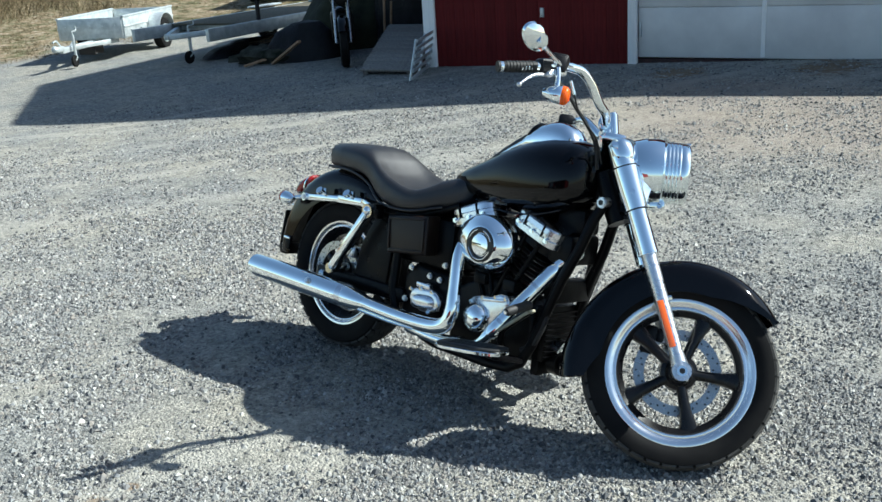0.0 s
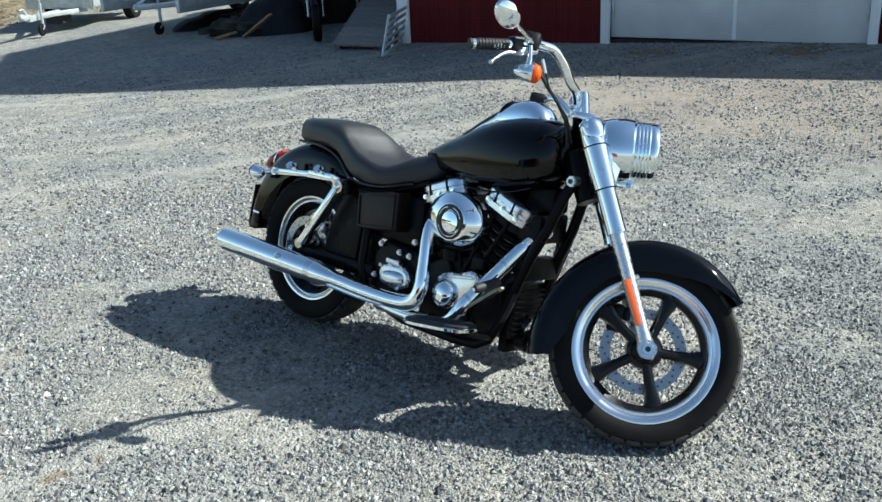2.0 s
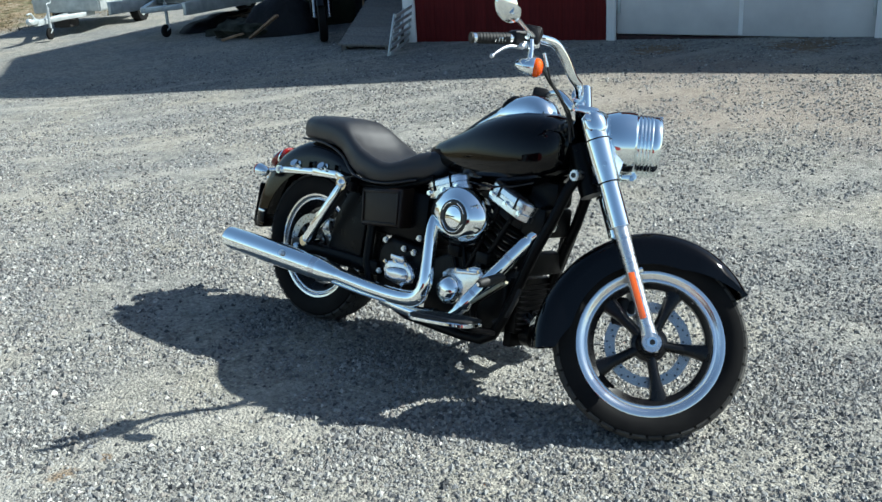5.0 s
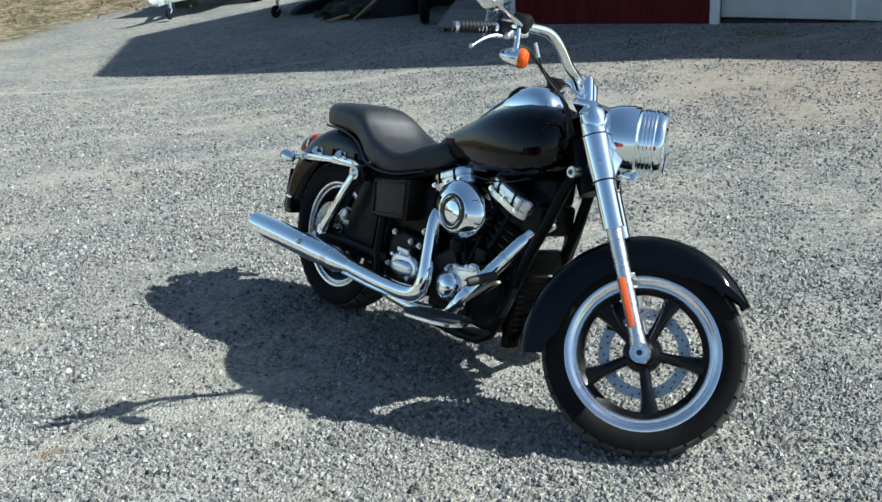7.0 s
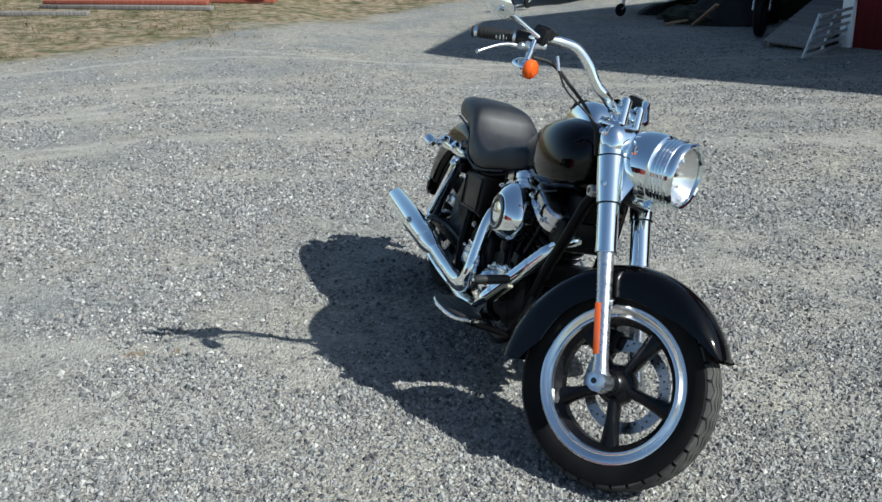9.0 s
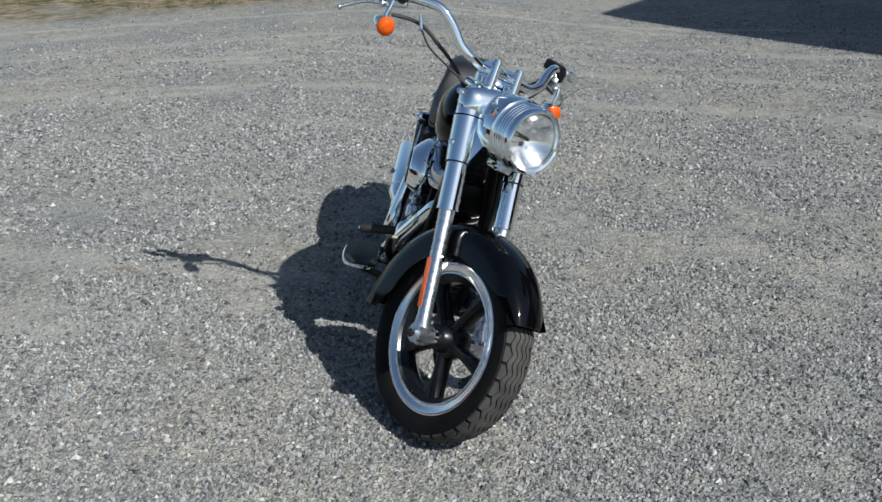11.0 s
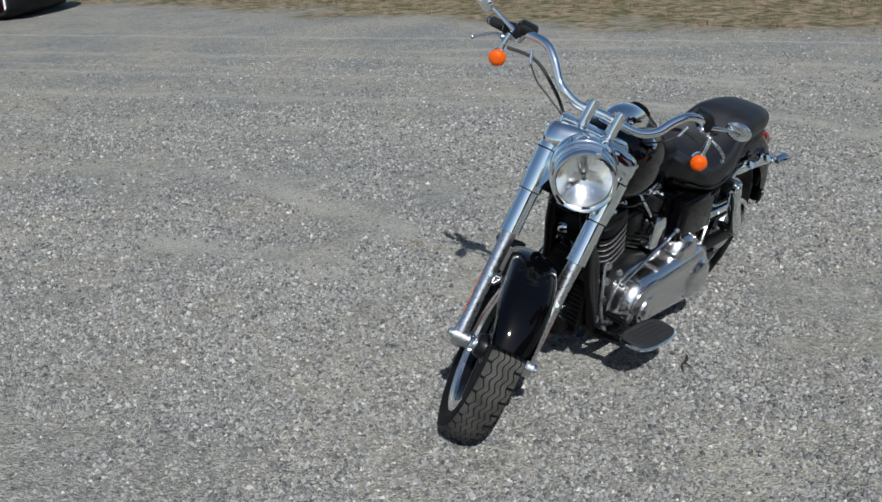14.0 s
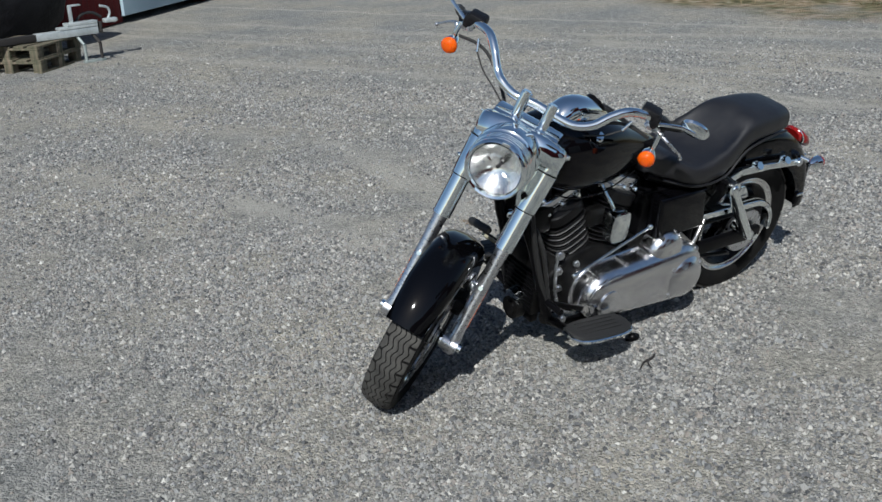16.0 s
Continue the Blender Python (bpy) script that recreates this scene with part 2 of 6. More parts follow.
def wheel(name, parent, centre, m, radius, half, rim, phase, disc_y, disc_r, label, band=0.040):
    base = m @ Matrix.Translation(centre)
    w = rim - 0.0
    lip = half * 0.80
    barrel = lathe([(w - 0.058, -lip * 0.30), (w - 0.042, -lip * 0.60), (w - 0.031, -lip * 0.80), (w - 0.026, -lip * 0.84), (w - 0.020, -lip * 0.6), (w - 0.016, 0), (w - 0.020, lip * 0.6),
                    (w - 0.026, lip * 0.84), (w - 0.031, lip * 0.80), (w - 0.042, lip * 0.60), (w - 0.058, lip * 0.30), (w - 0.058, -lip * 0.30)], 72)
    wh = part(name, barrel, BLACK_WHEEL, parent, label, base)
    for s in (-1, 1):
        ring = lathe([(w - band * q, s * lip * f) for q, f in ((1.0, 0.60), (0.9, 0.86), (0.775, 0.88), (0.65, 0.84), (0.45, 0.90), (0.3, 0.985), (0.025, 1.0), (-0.125, 0.95), (-0.075, 0.75), (0.5, 0.55), (1.0, 0.60))], 72)
        part("rim_lip", ring, RIM, wh, "polished rim lip")
    part("tyre", tyre(radius, half, rim), RUBBER, wh)
    part("tread", tread(radius, half), TREAD, wh, "zigzag grooved tread, dusty grey")
    part("hub", lathe([(0.0, -0.062), (0.034, -0.062), (0.040, -0.056), (0.046, -0.03), (0.060, -0.022), (0.064, 0), (0.060, 0.022), (0.046, 0.03), (0.040, 0.056), (0.034, 0.062), (0.0, 0.062)], 32), BLACK_WHEEL, wh)
    for k in range(5):
        s = move(spoke(0.040, w - 0.020, 0.019, 0.041, 0.030, 0.022), Matrix.Rotation(-radians(phase + 72 * k), 4, "Y"))
        part("spoke", s, BLACK_WHEEL, wh)
    dk = lathe([(disc_r - 0.036, disc_y - 0.0025), (disc_r, disc_y - 0.0025), (disc_r, disc_y + 0.0025), (disc_r - 0.036, disc_y + 0.0025), (disc_r - 0.036, disc_y - 0.0025)], 60)
    rotor = part("brake_disc", dk, DISC, wh, "drilled steel brake disc")
    holes = bmesh.new()
    for k in range(40):
        a = math.tau * k / 40
        r = disc_r - 0.009 - 0.009 * (k % 3)
        add(holes, rod((r * math.cos(a), disc_y - 0.0032, r * math.sin(a)), (r * math.cos(a), disc_y + 0.0032, r * math.sin(a)), 0.0036, 8))
    part("disc_hole", holes, BADGE, wh)
    return wh


STANCE = Matrix.Translation((0, 0.034, 0)) @ Matrix.Rotation(-radians(LEAN), 4, "X") @ Matrix.Translation((0, 0, -0.009))
bike = tagged(thing("motorcycle", STANCE), "black and chrome cruiser motorcycle leaning on its side stand", "motorcycle")

# front wheel and fork, turned to full left lock
wheel("front_wheel", bike, FRONT, TURNED, 0.321, 0.064, 0.241, 4, 0.062, 0.146, "black five-spoke cast wheel with polished rim")
FORK = Vector((-math.sin(radians(27.5)), 0, math.cos(radians(27.5))))
for side in (-1, 1):
    y = 0.124 * side
    Y = abs(y)
    base = FRONT + Vector((0.0, y, 0.0))

    def at(d, off=0.0, out=0.0):
        return base + FORK * d + Vector((off, out * side, off * 0.5))

    leg = tube([at(-0.022), at(0.02), at(0.06), at(0.30), at(0.395)], [0.022, 0.027, 0.0225, 0.0235, 0.026], 24, straight=True)
    lower = part("fork_lower", leg, SATIN, bike, "satin silver fork leg", TURNED)
    part("axle_nut", rod(base + Vector((0, 0.02 * side, 0)), base + Vector((0, 0.040 * side, 0)), 0.017, 20), CHROME, lower)
    part("axle_recess", rod(base + Vector((0, 0.036 * side, 0)), base + Vector((0, 0.042 * side, 0)), 0.009, 16), BADGE, lower)
    part("axle_clamp", join(rod(base + Vector((0, -0.035 * side, 0)), base + Vector((0, 0.025 * side, 0)), 0.031, 24), box(0.034, 0.04, 0.05, 0.008, base + Vector((0.01, 0, -0.005)))), SATIN, lower)
    part("spacer", rod(base + Vector((0, -0.03 * side, 0)), base + Vector((0, -0.07 * side, 0)), 0.026, 24), CHROME, lower)
    cover = part("fork_cover", join(rod(at(0.395), at(0.54), 0.0335, 28), rod(at(0.39), at(0.399), 0.0345, 28)), HAZED, bike, "chrome lower fork cover", TURNED)
    tin = join(tube([at(0.543), at(0.60), at(0.688), at(0.691)], [0.0375, 0.0405, 0.0422, 0.039], 32, straight=True), tube([at(0.692), at(0.70), at(0.745), at(0.775), at(0.79)], [0.039, 0.040, 0.038, 0.033, 0.018], 32, straight=True))
    upper = part("fork_tin", tin, HAZED, bike, "chrome upper fork tin", TURNED)
    for d, r in ((0.5405, 0.0382), (0.689, 0.0430)):
        part("seam", rod(at(d), at(d + 0.0035), r, 32), FRAME, upper, "dark seam line")
    part("bolt", bolt(at(0.60, 0, 0.037), (0, side, 0), 0.007, 0.012), CHROME, upper)
    part("bolt", bolt(at(0.765, -0.012, 0.035), (0, side, 0.2), 0.008, 0.014), CHROME, upper)
    # shield from the inner face of the tin to the lamp
    rings = []
    for d, gap, y_in, x_in in ((0.552, 0.028, 0.100, 0.030), (0.575, 0.028, 0.092, 0.042), (0.62, 0.027, 0.082, 0.068), (0.665, 0.027, 0.074, 0.098), (0.70, 0.025, 0.068, 0.106), (0.73, 0.022, 0.062, 0.104)):
        p = base + FORK * d
        outer = Vector((p.x + gap, (Y - 0.012) * side, p.z + 0.006))
        inner = Vector((p.x + x_in, y_in * side, p.z + 0.010 + 0.022 * min(1, (d - 0.548) / 0.12)))
        half_ = outer.lerp(inner, 0.5) + Vector((-0.004, 0, 0))
        back = Vector((-0.010, 0, -0.004))
        rings.append([outer, half_, inner, inner + back, half_ + back, outer + back])
    part("nacelle_side", loft(rings), HAZED, bike, "chrome lamp shroud", TURNED, 50)
    # rounded hood from the tin over the yoke to the middle
    fw = Vector((math.cos(radians(27.5)), 0, math.sin(radians(27.5))))
    rings = []
    for yy, dc, off, ra, rb in ((Y + 0.0405, 0.742, 0.004, 0.012, 0.008), (Y + 0.037, 0.742, 0.004, 0.032, 0.022), (Y + 0.026, 0.742, 0.006, 0.044, 0.035), (Y, 0.744, 0.010, 0.050, 0.040), (Y - 0.03, 0.750, 0.018, 0.049, 0.043), (0.06, 0.760, 0.026, 0.042, 0.042), (0.03, 0.766, 0.030, 0.034, 0.036), (0.0015, 0.768, 0.031, 0.030, 0.032)):
        c = Vector((FRONT.x, FRONT.y + yy * side, FRONT.z)) + FORK * dc + fw * off
        rings.append(ellipse_ring(c, FORK, fw, ra, rb, 28, 2.3))
    part("nacelle_hood", loft(rings), HAZED, bike, "chrome hood over the yoke", TURNED, 60)
    # orange side reflector
    part("side_reflector", beam(at(0.08, -0.006, 0.0215), at(0.235, -0.006, 0.0215), 0.021, 0.004, 0.002, (0, 1, 0)), REFLECT, lower, "orange strip reflector")
    part("fender_bracket", join(beam(at(0.21, -0.004, -0.02), at(0.26, -0.004, -0.055), 0.03, 0.012, 0.003), rod(at(0.235, 0.0, 0.0), at(0.235, 0, -0.05), 0.008, 12)), SATIN, lower)
    part("bolt", bolt(at(0.235, 0, 0.0), (0.9, 0, 0.5), 0.009, 0.034), CHROME, lower)

brake = join(box(0.05, 0.045, 0.10, 0.012, (FRONT.x - 0.115, 0.085, FRONT.z + 0.09)), box(0.03, 0.05, 0.05, 0.01, (FRONT.x - 0.08, 0.09, FRONT.z + 0.11)))
part("brake_caliper", brake, WRINKLE, bike, "", TURNED)
part("axle", rod(FRONT + Vector((0, -0.13, 0)), FRONT + Vector((0, 0.13, 0)), 0.010, 16), SATIN, bike, "", TURNED)


def fender_ring(centre, t, r_out, r_in, half, thick):
    """One cross-section of a mudguard at the angle t: outer skin and inner skin, closed."""
    c, s = math.cos(t), math.sin(t)
    prof = [(r_in, half), (r_in + (r_out - r_in) * 0.45, half), (r_out - half * 0.42, half * 0.97), (r_out - half * 0.18, half * 0.80), (r_out - half * 0.05, half * 0.48), (r_out, 0)]
    outer = prof + [(r, -y) for r, y in prof[-2::-1]]
    inner = [(r - (thick if abs(y) < half * 0.9 else 0), y * (1 - thick / half)) for r, y in outer][::-1]
    return [Vector((centre.x + r * c, y, centre.z + r * s)) for r, y in outer + inner]


def fender(centre, a0, a1, n, shape, thick=0.004):
    rings = []
    for k in range(n + 1):
        f = k / n
        r_out, r_in, half = shape(f)
        rings.append(fender_ring(centre, radians(a0 + (a1 - a0) * f), r_out, r_in, half, thick))
    return loft(rings)


def front_shape(f):
    skirt = 0.348 - 0.088 * min(1, f / 0.26) ** 0.7 + 0.05 * max(0, (f - 0.9) / 0.1)
    out = 0.360 + 0.012 * math.sin(min(1, f * 1.3) * math.pi) + 0.036 * max(0, (f - 0.55) / 0.45) ** 1.3
    return out, min(skirt, out - 0.010), 0.083 - 0.016 * max(0, 1 - f / 0.18)


guard = part("front_fender", fender(FRONT, 40, 196, 44, front_shape), PAINT, bike, "glossy black valanced front fender", TURNED)
for side in (-1, 1):
    part("fender_trim", tube([FRONT + Vector((r * math.cos(a), 0.084 * side, r * math.sin(a))) for a, r in ((radians(q), 0.262) for q in (86, 96, 106, 116))], 0.003, 8), FRAME, guard)

# headlamp
LAMP = Vector((1.480, 0.0, 0.985))
LM = TURNED @ Matrix.Translation(LAMP) @ Matrix.Rotation(radians(-7), 4, "Y") @ Matrix.Scale(0.94, 4)
shell = [(0.094, -0.004), (0.097, 0.006), (0.104, 0.010), (0.110, 0.004), (0.112, -0.012), (0.110, -0.020)]
for k in range(4):
    shell += [(0.1125, -0.022 - 0.013 * k), (0.114, -0.026 - 0.013 * k), (0.1125, -0.032 - 0.013 * k), (0.110, -0.034 - 0.013 * k)]
shell += [(0.113, -0.078), (0.119, -0.082), (0.122, -0.11), (0.119, -0.15), (0.108, -0.19), (0.088, -0.225), (0.05, -0.25), (0, -0.256)]
head = part("headlamp", lathe(shell, 64, "X"), HAZED, bike, "chrome headlamp nacelle with grooved bezel", LM)
part("reflector_bowl", lathe([(0.0, -0.065), (0.02, -0.063), (0.05, -0.048), (0.075, -0.026), (0.094, -0.004)], 40, "X"), BOWL, head)
for k in range(24):
    a = math.tau * k / 24
    q = 0.040 + 0.018 * (k % 3)
    part("reflector_facet", move(box(0.016, 0.0035, 0.014, 0.0015), Matrix.Rotation(a, 4, "X") @ Matrix.Translation((-0.050 + 0.0085 * (k % 3), 0, q)) @ Matrix.Rotation(radians(35 + 25 * (k % 2)), 4, "Y")), BOWL, head)
part("bulb_cap", join(rod((-0.06, 0, 0), (-0.034, 0, 0), 0.007, 20), ball((-0.034, 0, 0), 0.008, 2)), BADGE, head)
part("lens", lathe([(0.0, 0.010), (0.04, 0.008), (0.075, 0.002), (0.094, -0.004), (0.092, -0.007), (0.04, 0.005), (0.0, 0.007)], 48, "X"), GLASS, head, "clear domed lamp glass").visible_shadow = False
part("bezel_clip", box(0.016, 0.03, 0.012, 0.003, (0.004, 0, 0.108)), CHROME, head)
part("lamp_bracket", join(box(0.08, 0.06, 0.04, 0.012, (-0.10, 0, -0.118)), rod((-0.08, -0.03, -0.128), (-0.08, 0.03, -0.128), 0.010, 14), rod((-0.13, -0.04, -0.122), (-0.13, 0.04, -0.122), 0.009, 14)), CHROME, head, "ribbed bracket under the lamp")

# yokes, neck and bar
part("lower_yoke", join(beam((1.325, -0.125, 0.855), (1.325, 0.125, 0.855), 0.075, 0.045, 0.012), rod((1.31, 0, 0.81), (1.31, 0, 0.89), 0.034, 20)), FRAME, bike, "", TURNED)
part("top_yoke", beam((1.225, -0.125, 1.035), (1.225, 0.125, 1.035), 0.085, 0.03, 0.012), CHROME, bike, "", TURNED)
BAR = [(1.186, 0, 1.094), (1.186, 0.085, 1.088), (1.178, 0.145, 1.090), (1.155, 0.195, 1.112), (1.118, 0.232, 1.150), (1.085, 0.272, 1.178), (1.048, 0.320, 1.178), (1.008, 0.365, 1.160), (0.958, 0.400, 1.133), (0.850, 0.455, 1.094)]
# the right half as it is bent, a little tighter than the left
BENT = {2: (1.178, 0.142, 1.103), 3: (1.155, 0.178, 1.120), 4: (1.121, 0.221, 1.163), 5: (1.085, 0.262, 1.187), 6: (1.048, 0.306, 1.181)}
RIGHT = [BENT.get(k, q) for k, q in enumerate(BAR)]
path = [(x, -y, z) for x, y, z in RIGHT[:0:-1]] + BAR
bar = part("handlebar", tube(path, 0.0158, 20, 6), CHROME, bike, "tall curved chrome handlebar", TURNED)
for side in (-1, 1):
    def bp(k, out=0.0, up=0.0, fwd=0.0):
        x, y, z = (BAR if side > 0 else RIGHT)[k]
        return Vector((x + fwd, (y + out) * side, z + up))

    riser = join(rod((1.208, 0.05 * side, 1.035), (1.188, 0.05 * side, 1.085), 0.0195, 20), rod((1.186, 0.031 * side, 1.092), (1.186, 0.069 * side, 1.092), 0.0275, 24), rod((1.226, 0.05 * side, 1.030), (1.200, 0.05 * side, 1.128), 0.0185, 22), rod((1.200, 0.05 * side, 1.126), (1.198, 0.05 * side, 1.133), 0.0145, 18))
    part("riser", riser, CHROME, bike, "", TURNED)
    grip = part("grip", tube([bp(8), bp(8).lerp(bp(9), 0.1), bp(8).lerp(bp(9), 0.9), bp(9)], [0.0155, 0.0165, 0.0165, 0.013], 20, straight=True), SOFT, bike, "ribbed black rubber grip", TURNED)
    ribs = bmesh.new()
    for k in range(9):
        f = 0.12 + 0.085 * k
        add(ribs, rod(bp(8).lerp(bp(9), f), bp(8).lerp(bp(9), f + 0.045), 0.0183, 18))
    part("grip_rib", ribs, SOFT, grip)
    part("grip_cap", rod(bp(9), bp(9) + (bp(9) - bp(8)).normalized() * 0.008, 0.017, 18), SOFT, grip)
    sw = part("switch_housing", join(beam(bp(7, -0.02, 0), bp(8, 0.005, 0), 0.048, 0.05, 0.013), box(0.05, 0.035, 0.055, 0.014, bp(7, 0.0, 0.006, 0.012))), WRINKLE, bike, "black switch housing", TURNED)
    part("reservoir", box(0.062, 0.068, 0.040, 0.012, bp(7, -0.026, 0.022, 0.006)), WRINKLE, sw)
    perch = part("lever_perch", join(beam(bp(7, -0.02, -0.012, 0.03), bp(8, -0.01, -0.012, 0.035), 0.026, 0.024, 0.007), ball(bp(8, 0.005, -0.020, 0.040), 0.012)), SATIN, bike, "", TURNED)
    reach_ = [bp(8, 0.005, -0.020, 0.040), bp(8, 0.045, -0.032, 0.045), bp(8, 0.080, -0.055, 0.028), bp(8, 0.098, -0.074, 0.004), bp(8, 0.106, -0.094, -0.011)] if side > 0 else [Vector(q) for q in ((0.998, -0.385, 1.113), (0.968, -0.418, 1.103), (0.950, -0.444, 1.085), (0.936, -0.475, 1.057), (0.929, -0.494, 1.038))]
    part("lever", tube(reach_, [0.006, 0.0065, 0.0055, 0.0045, 0.0055], 12), SATIN, perch, "polished alloy lever")
    part("lever_tip", ball(reach_[-1], 0.0085), SATIN, perch)
    # turn signal under the perch
    sc = Vector((1.042, 0.398 * side + 0.006, 1.049 - 0.011 * side))
    sig = part("turn_signal", lathe([(0.0, -0.055), (0.010, -0.052), (0.021, -0.036), (0.028, -0.012), (0.0295, 0.006), (0.028, 0.010), (0.0, 0.010)], 28, "X"), CHROME, bike, "chrome bullet turn signal", TURNED @ Matrix.Translation(sc))
    part("amber_lens", lathe([(0.0285, 0.008), (0.030, 0.012), (0.029, 0.022), (0.022, 0.030), (0.012, 0.033), (0.0, 0.034)], 28, "X"), AMBER, sig, "ribbed amber lens")
    for k in range(3):
        part("lens_rib", lathe([(0.0292 - 0.006 * k, 0.018 + 0.0065 * k), (0.0300 - 0.0065 * k, 0.0195 + 0.0065 * k), (0.0282 - 0.0068 * k, 0.0212 + 0.0065 * k)], 24, "X"), AMBER, sig)
    part("signal_stem", tube([(-0.012, 0, 0.026), (-0.014, 0, 0.05), (-0.022, -0.004 * side, 0.085)], 0.009, 12), CHROME, sig)
    # mirror
    mb = bp(7, -0.005, -0.004, 0.024)
    mc = Vector((0.944, -0.516, 1.186)) if side < 0 else Vector((0.930, 0.500, 1.158))
    face = Vector((-0.58, 0.60, 0.42)).normalized()
    across = Vector((0.525, 0.779, -0.316))
    across = (across - face * across.dot(face)).normalized()
    if side > 0:
        face = Vector((-0.78, -0.12, 0.30)).normalized()
        across = Vector((0.10, 0.93, -0.30))
        across = (across - face * across.dot(face)).normalized()
    over = face.cross(across)
    wide = 1.08
    mir = part("mirror", loft([ellipse_ring(mc - face * d, across, over, rx * wide, ry, 28) for d, rx, ry in ((0.020, 0.010, 0.007), (0.016, 0.032, 0.023), (0.008, 0.047, 0.034), (-0.001, 0.051, 0.0365), (-0.005, 0.049, 0.035))]), CHROME, bike, "oval chrome mirror", TURNED)
    part("mirror_glass", loft([ellipse_ring(mc + face * d, across, over, 0.045 * wide, 0.031, 28) for d in (0.0052, 0.0075)]), MIRROR, mir)
    part("mirror_stem", tube([mb, mb.lerp(mc, 0.35), mb.lerp(mc, 0.7), mc - face * 0.018], [0.008, 0.007, 0.007, 0.010], 12, straight=True), CHROME, mir)
    # cables
    part("cable", tube([(x, y_ * side, z) for x, y_, z in ((1.078, 0.284, 1.102), (1.100, 0.238, 1.064), (1.135, 0.170, 1.040), (1.170, 0.11, 1.015), (1.20, 0.06, 0.95))], 0.0032, 8), SOFT, bike, "black control cable", TURNED)
    part("cable", tube([(x, y_ * side, z) for x, y_, z in ((1.030, 0.375, 1.098), (1.044, 0.310, 1.112), (1.058, 0.257, 1.107), (1.086, 0.203, 1.083), (1.130, 0.144, 1.050), (1.170, 0.09, 1.00), (1.19, 0.05, 0.93))], 0.0062, 8), SOFT, bike, "black control cable", TURNED)
    part("cable_ferrule", rod((1.059, 0.300 * side, 1.140), (1.078, 0.284 * side, 1.102), 0.0055, 10), CHROME, bike, "", TURNED)
part("brake_hose", tube([(1.30, 0.06, 0.88), (1.36, 0.11, 0.80), (1.42, 0.115, 0.62), (1.46, 0.10, 0.48), (1.47, 0.09, 0.44)], 0.005, 8), SOFT, bike, "", TURNED)

# frame
NECK = [(1.302, 0, 0.775), (1.212, 0, 0.935)]
part("steering_neck", rod(NECK[0], NECK[1], 0.042, 24), FRAME, bike)
part("backbone", tube([(1.25, 0, 0.87), (1.0, 0, 0.84), (0.66, 0, 0.76), (0.45, 0, 0.66), (0.30, 0, 0.64)], 0.028, 14), FRAME, bike)
for side in (-1, 1):
    rail = tube([(1.262, 0.045 * side, 0.84), (1.240, 0.062 * side, 0.785), (1.199, 0.078 * side, 0.655), (1.152, 0.088 * side, 0.545), (1.112, 0.098 * side, 0.42), (1.075, 0.110 * side, 0.295), (1.045, 0.122 * side, 0.225), (1.0, 0.13 * side, 0.197), (0.90, 0.135 * side, 0.190), (0.62, 0.135 * side, 0.195), (0.40, 0.135 * side, 0.25), (0.355, 0.13 * side, 0.36), (0.36, 0.12 * side, 0.62)], 0.0195, 14, straight=True)
    part("frame_rail", rail, FRAME, bike, "black frame downtube")
    part("neck_bolt", join(rod((1.265, 0.03 * side, 0.84), (1.265, 0.072 * side, 0.84), 0.019, 20), rod((1.265, 0.070 * side, 0.84), (1.265, 0.077 * side, 0.84), 0.0165, 20)), SATIN, bike)
    part("neck_bolt_recess", rod((1.265, 0.075 * side, 0.84), (1.265, 0.079 * side, 0.84), 0.009, 12), BADGE, bike)
    part("seat_rail", tube([(0.62, 0.07 * side, 0.73), (0.40, 0.11 * side, 0.66), (0.15, 0.122 * side, 0.67), (0.05, 0.122 * side, 0.66)], 0.015, 12), FRAME, bike)
oc = part("oil_cooler", box(0.050, 0.17, 0.20, 0.006, (1.085, 0, 0.340)), DARKMETAL, bike)
for k in range(9):
    part("cooler_fin", box(0.012, 0.165, 0.004, 0.0, (1.114, 0, 0.258 + 0.020 * k)), FRAME, oc)
part("tappet_hose", tube([(1.10, -0.095, 0.47), (1.12, -0.105, 0.40), (1.09, -0.115, 0.31), (1.04, -0.12, 0.27)], 0.010, 10), SOFT, bike)
part("horn", join(rod((1.10, 0.0, 0.235), (1.14, 0.0, 0.235), 0.046, 24), rod((1.14, 0.0, 0.235), (1.150, 0.0, 0.235), 0.030, 24)), DARKMETAL, bike)
part("exhaust_port", box(0.11, 0.17, 0.11, 0.02, (1.125, -0.005, 0.655)), DARKMETAL, bike)
part("ignition_coil", box(0.12, 0.10, 0.09, 0.015, (1.13, 0.0, 0.755)), DARKMETAL, bike)
part("front_engine_mount", box(0.06, 0.20, 0.08, 0.01, (1.12, 0, 0.50)), DARKMETAL, bike)
part("wiring_loom", tube([(1.22, 0.09, 0.80), (1.18, 0.105, 0.62), (1.13, 0.11, 0.46), (1.06, 0.12, 0.28)], 0.011, 10), SOFT, bike)
part("voltage_regulator", box(0.035, 0.12, 0.075, 0.006, (1.060, 0, 0.215)), DARKMETAL, bike)

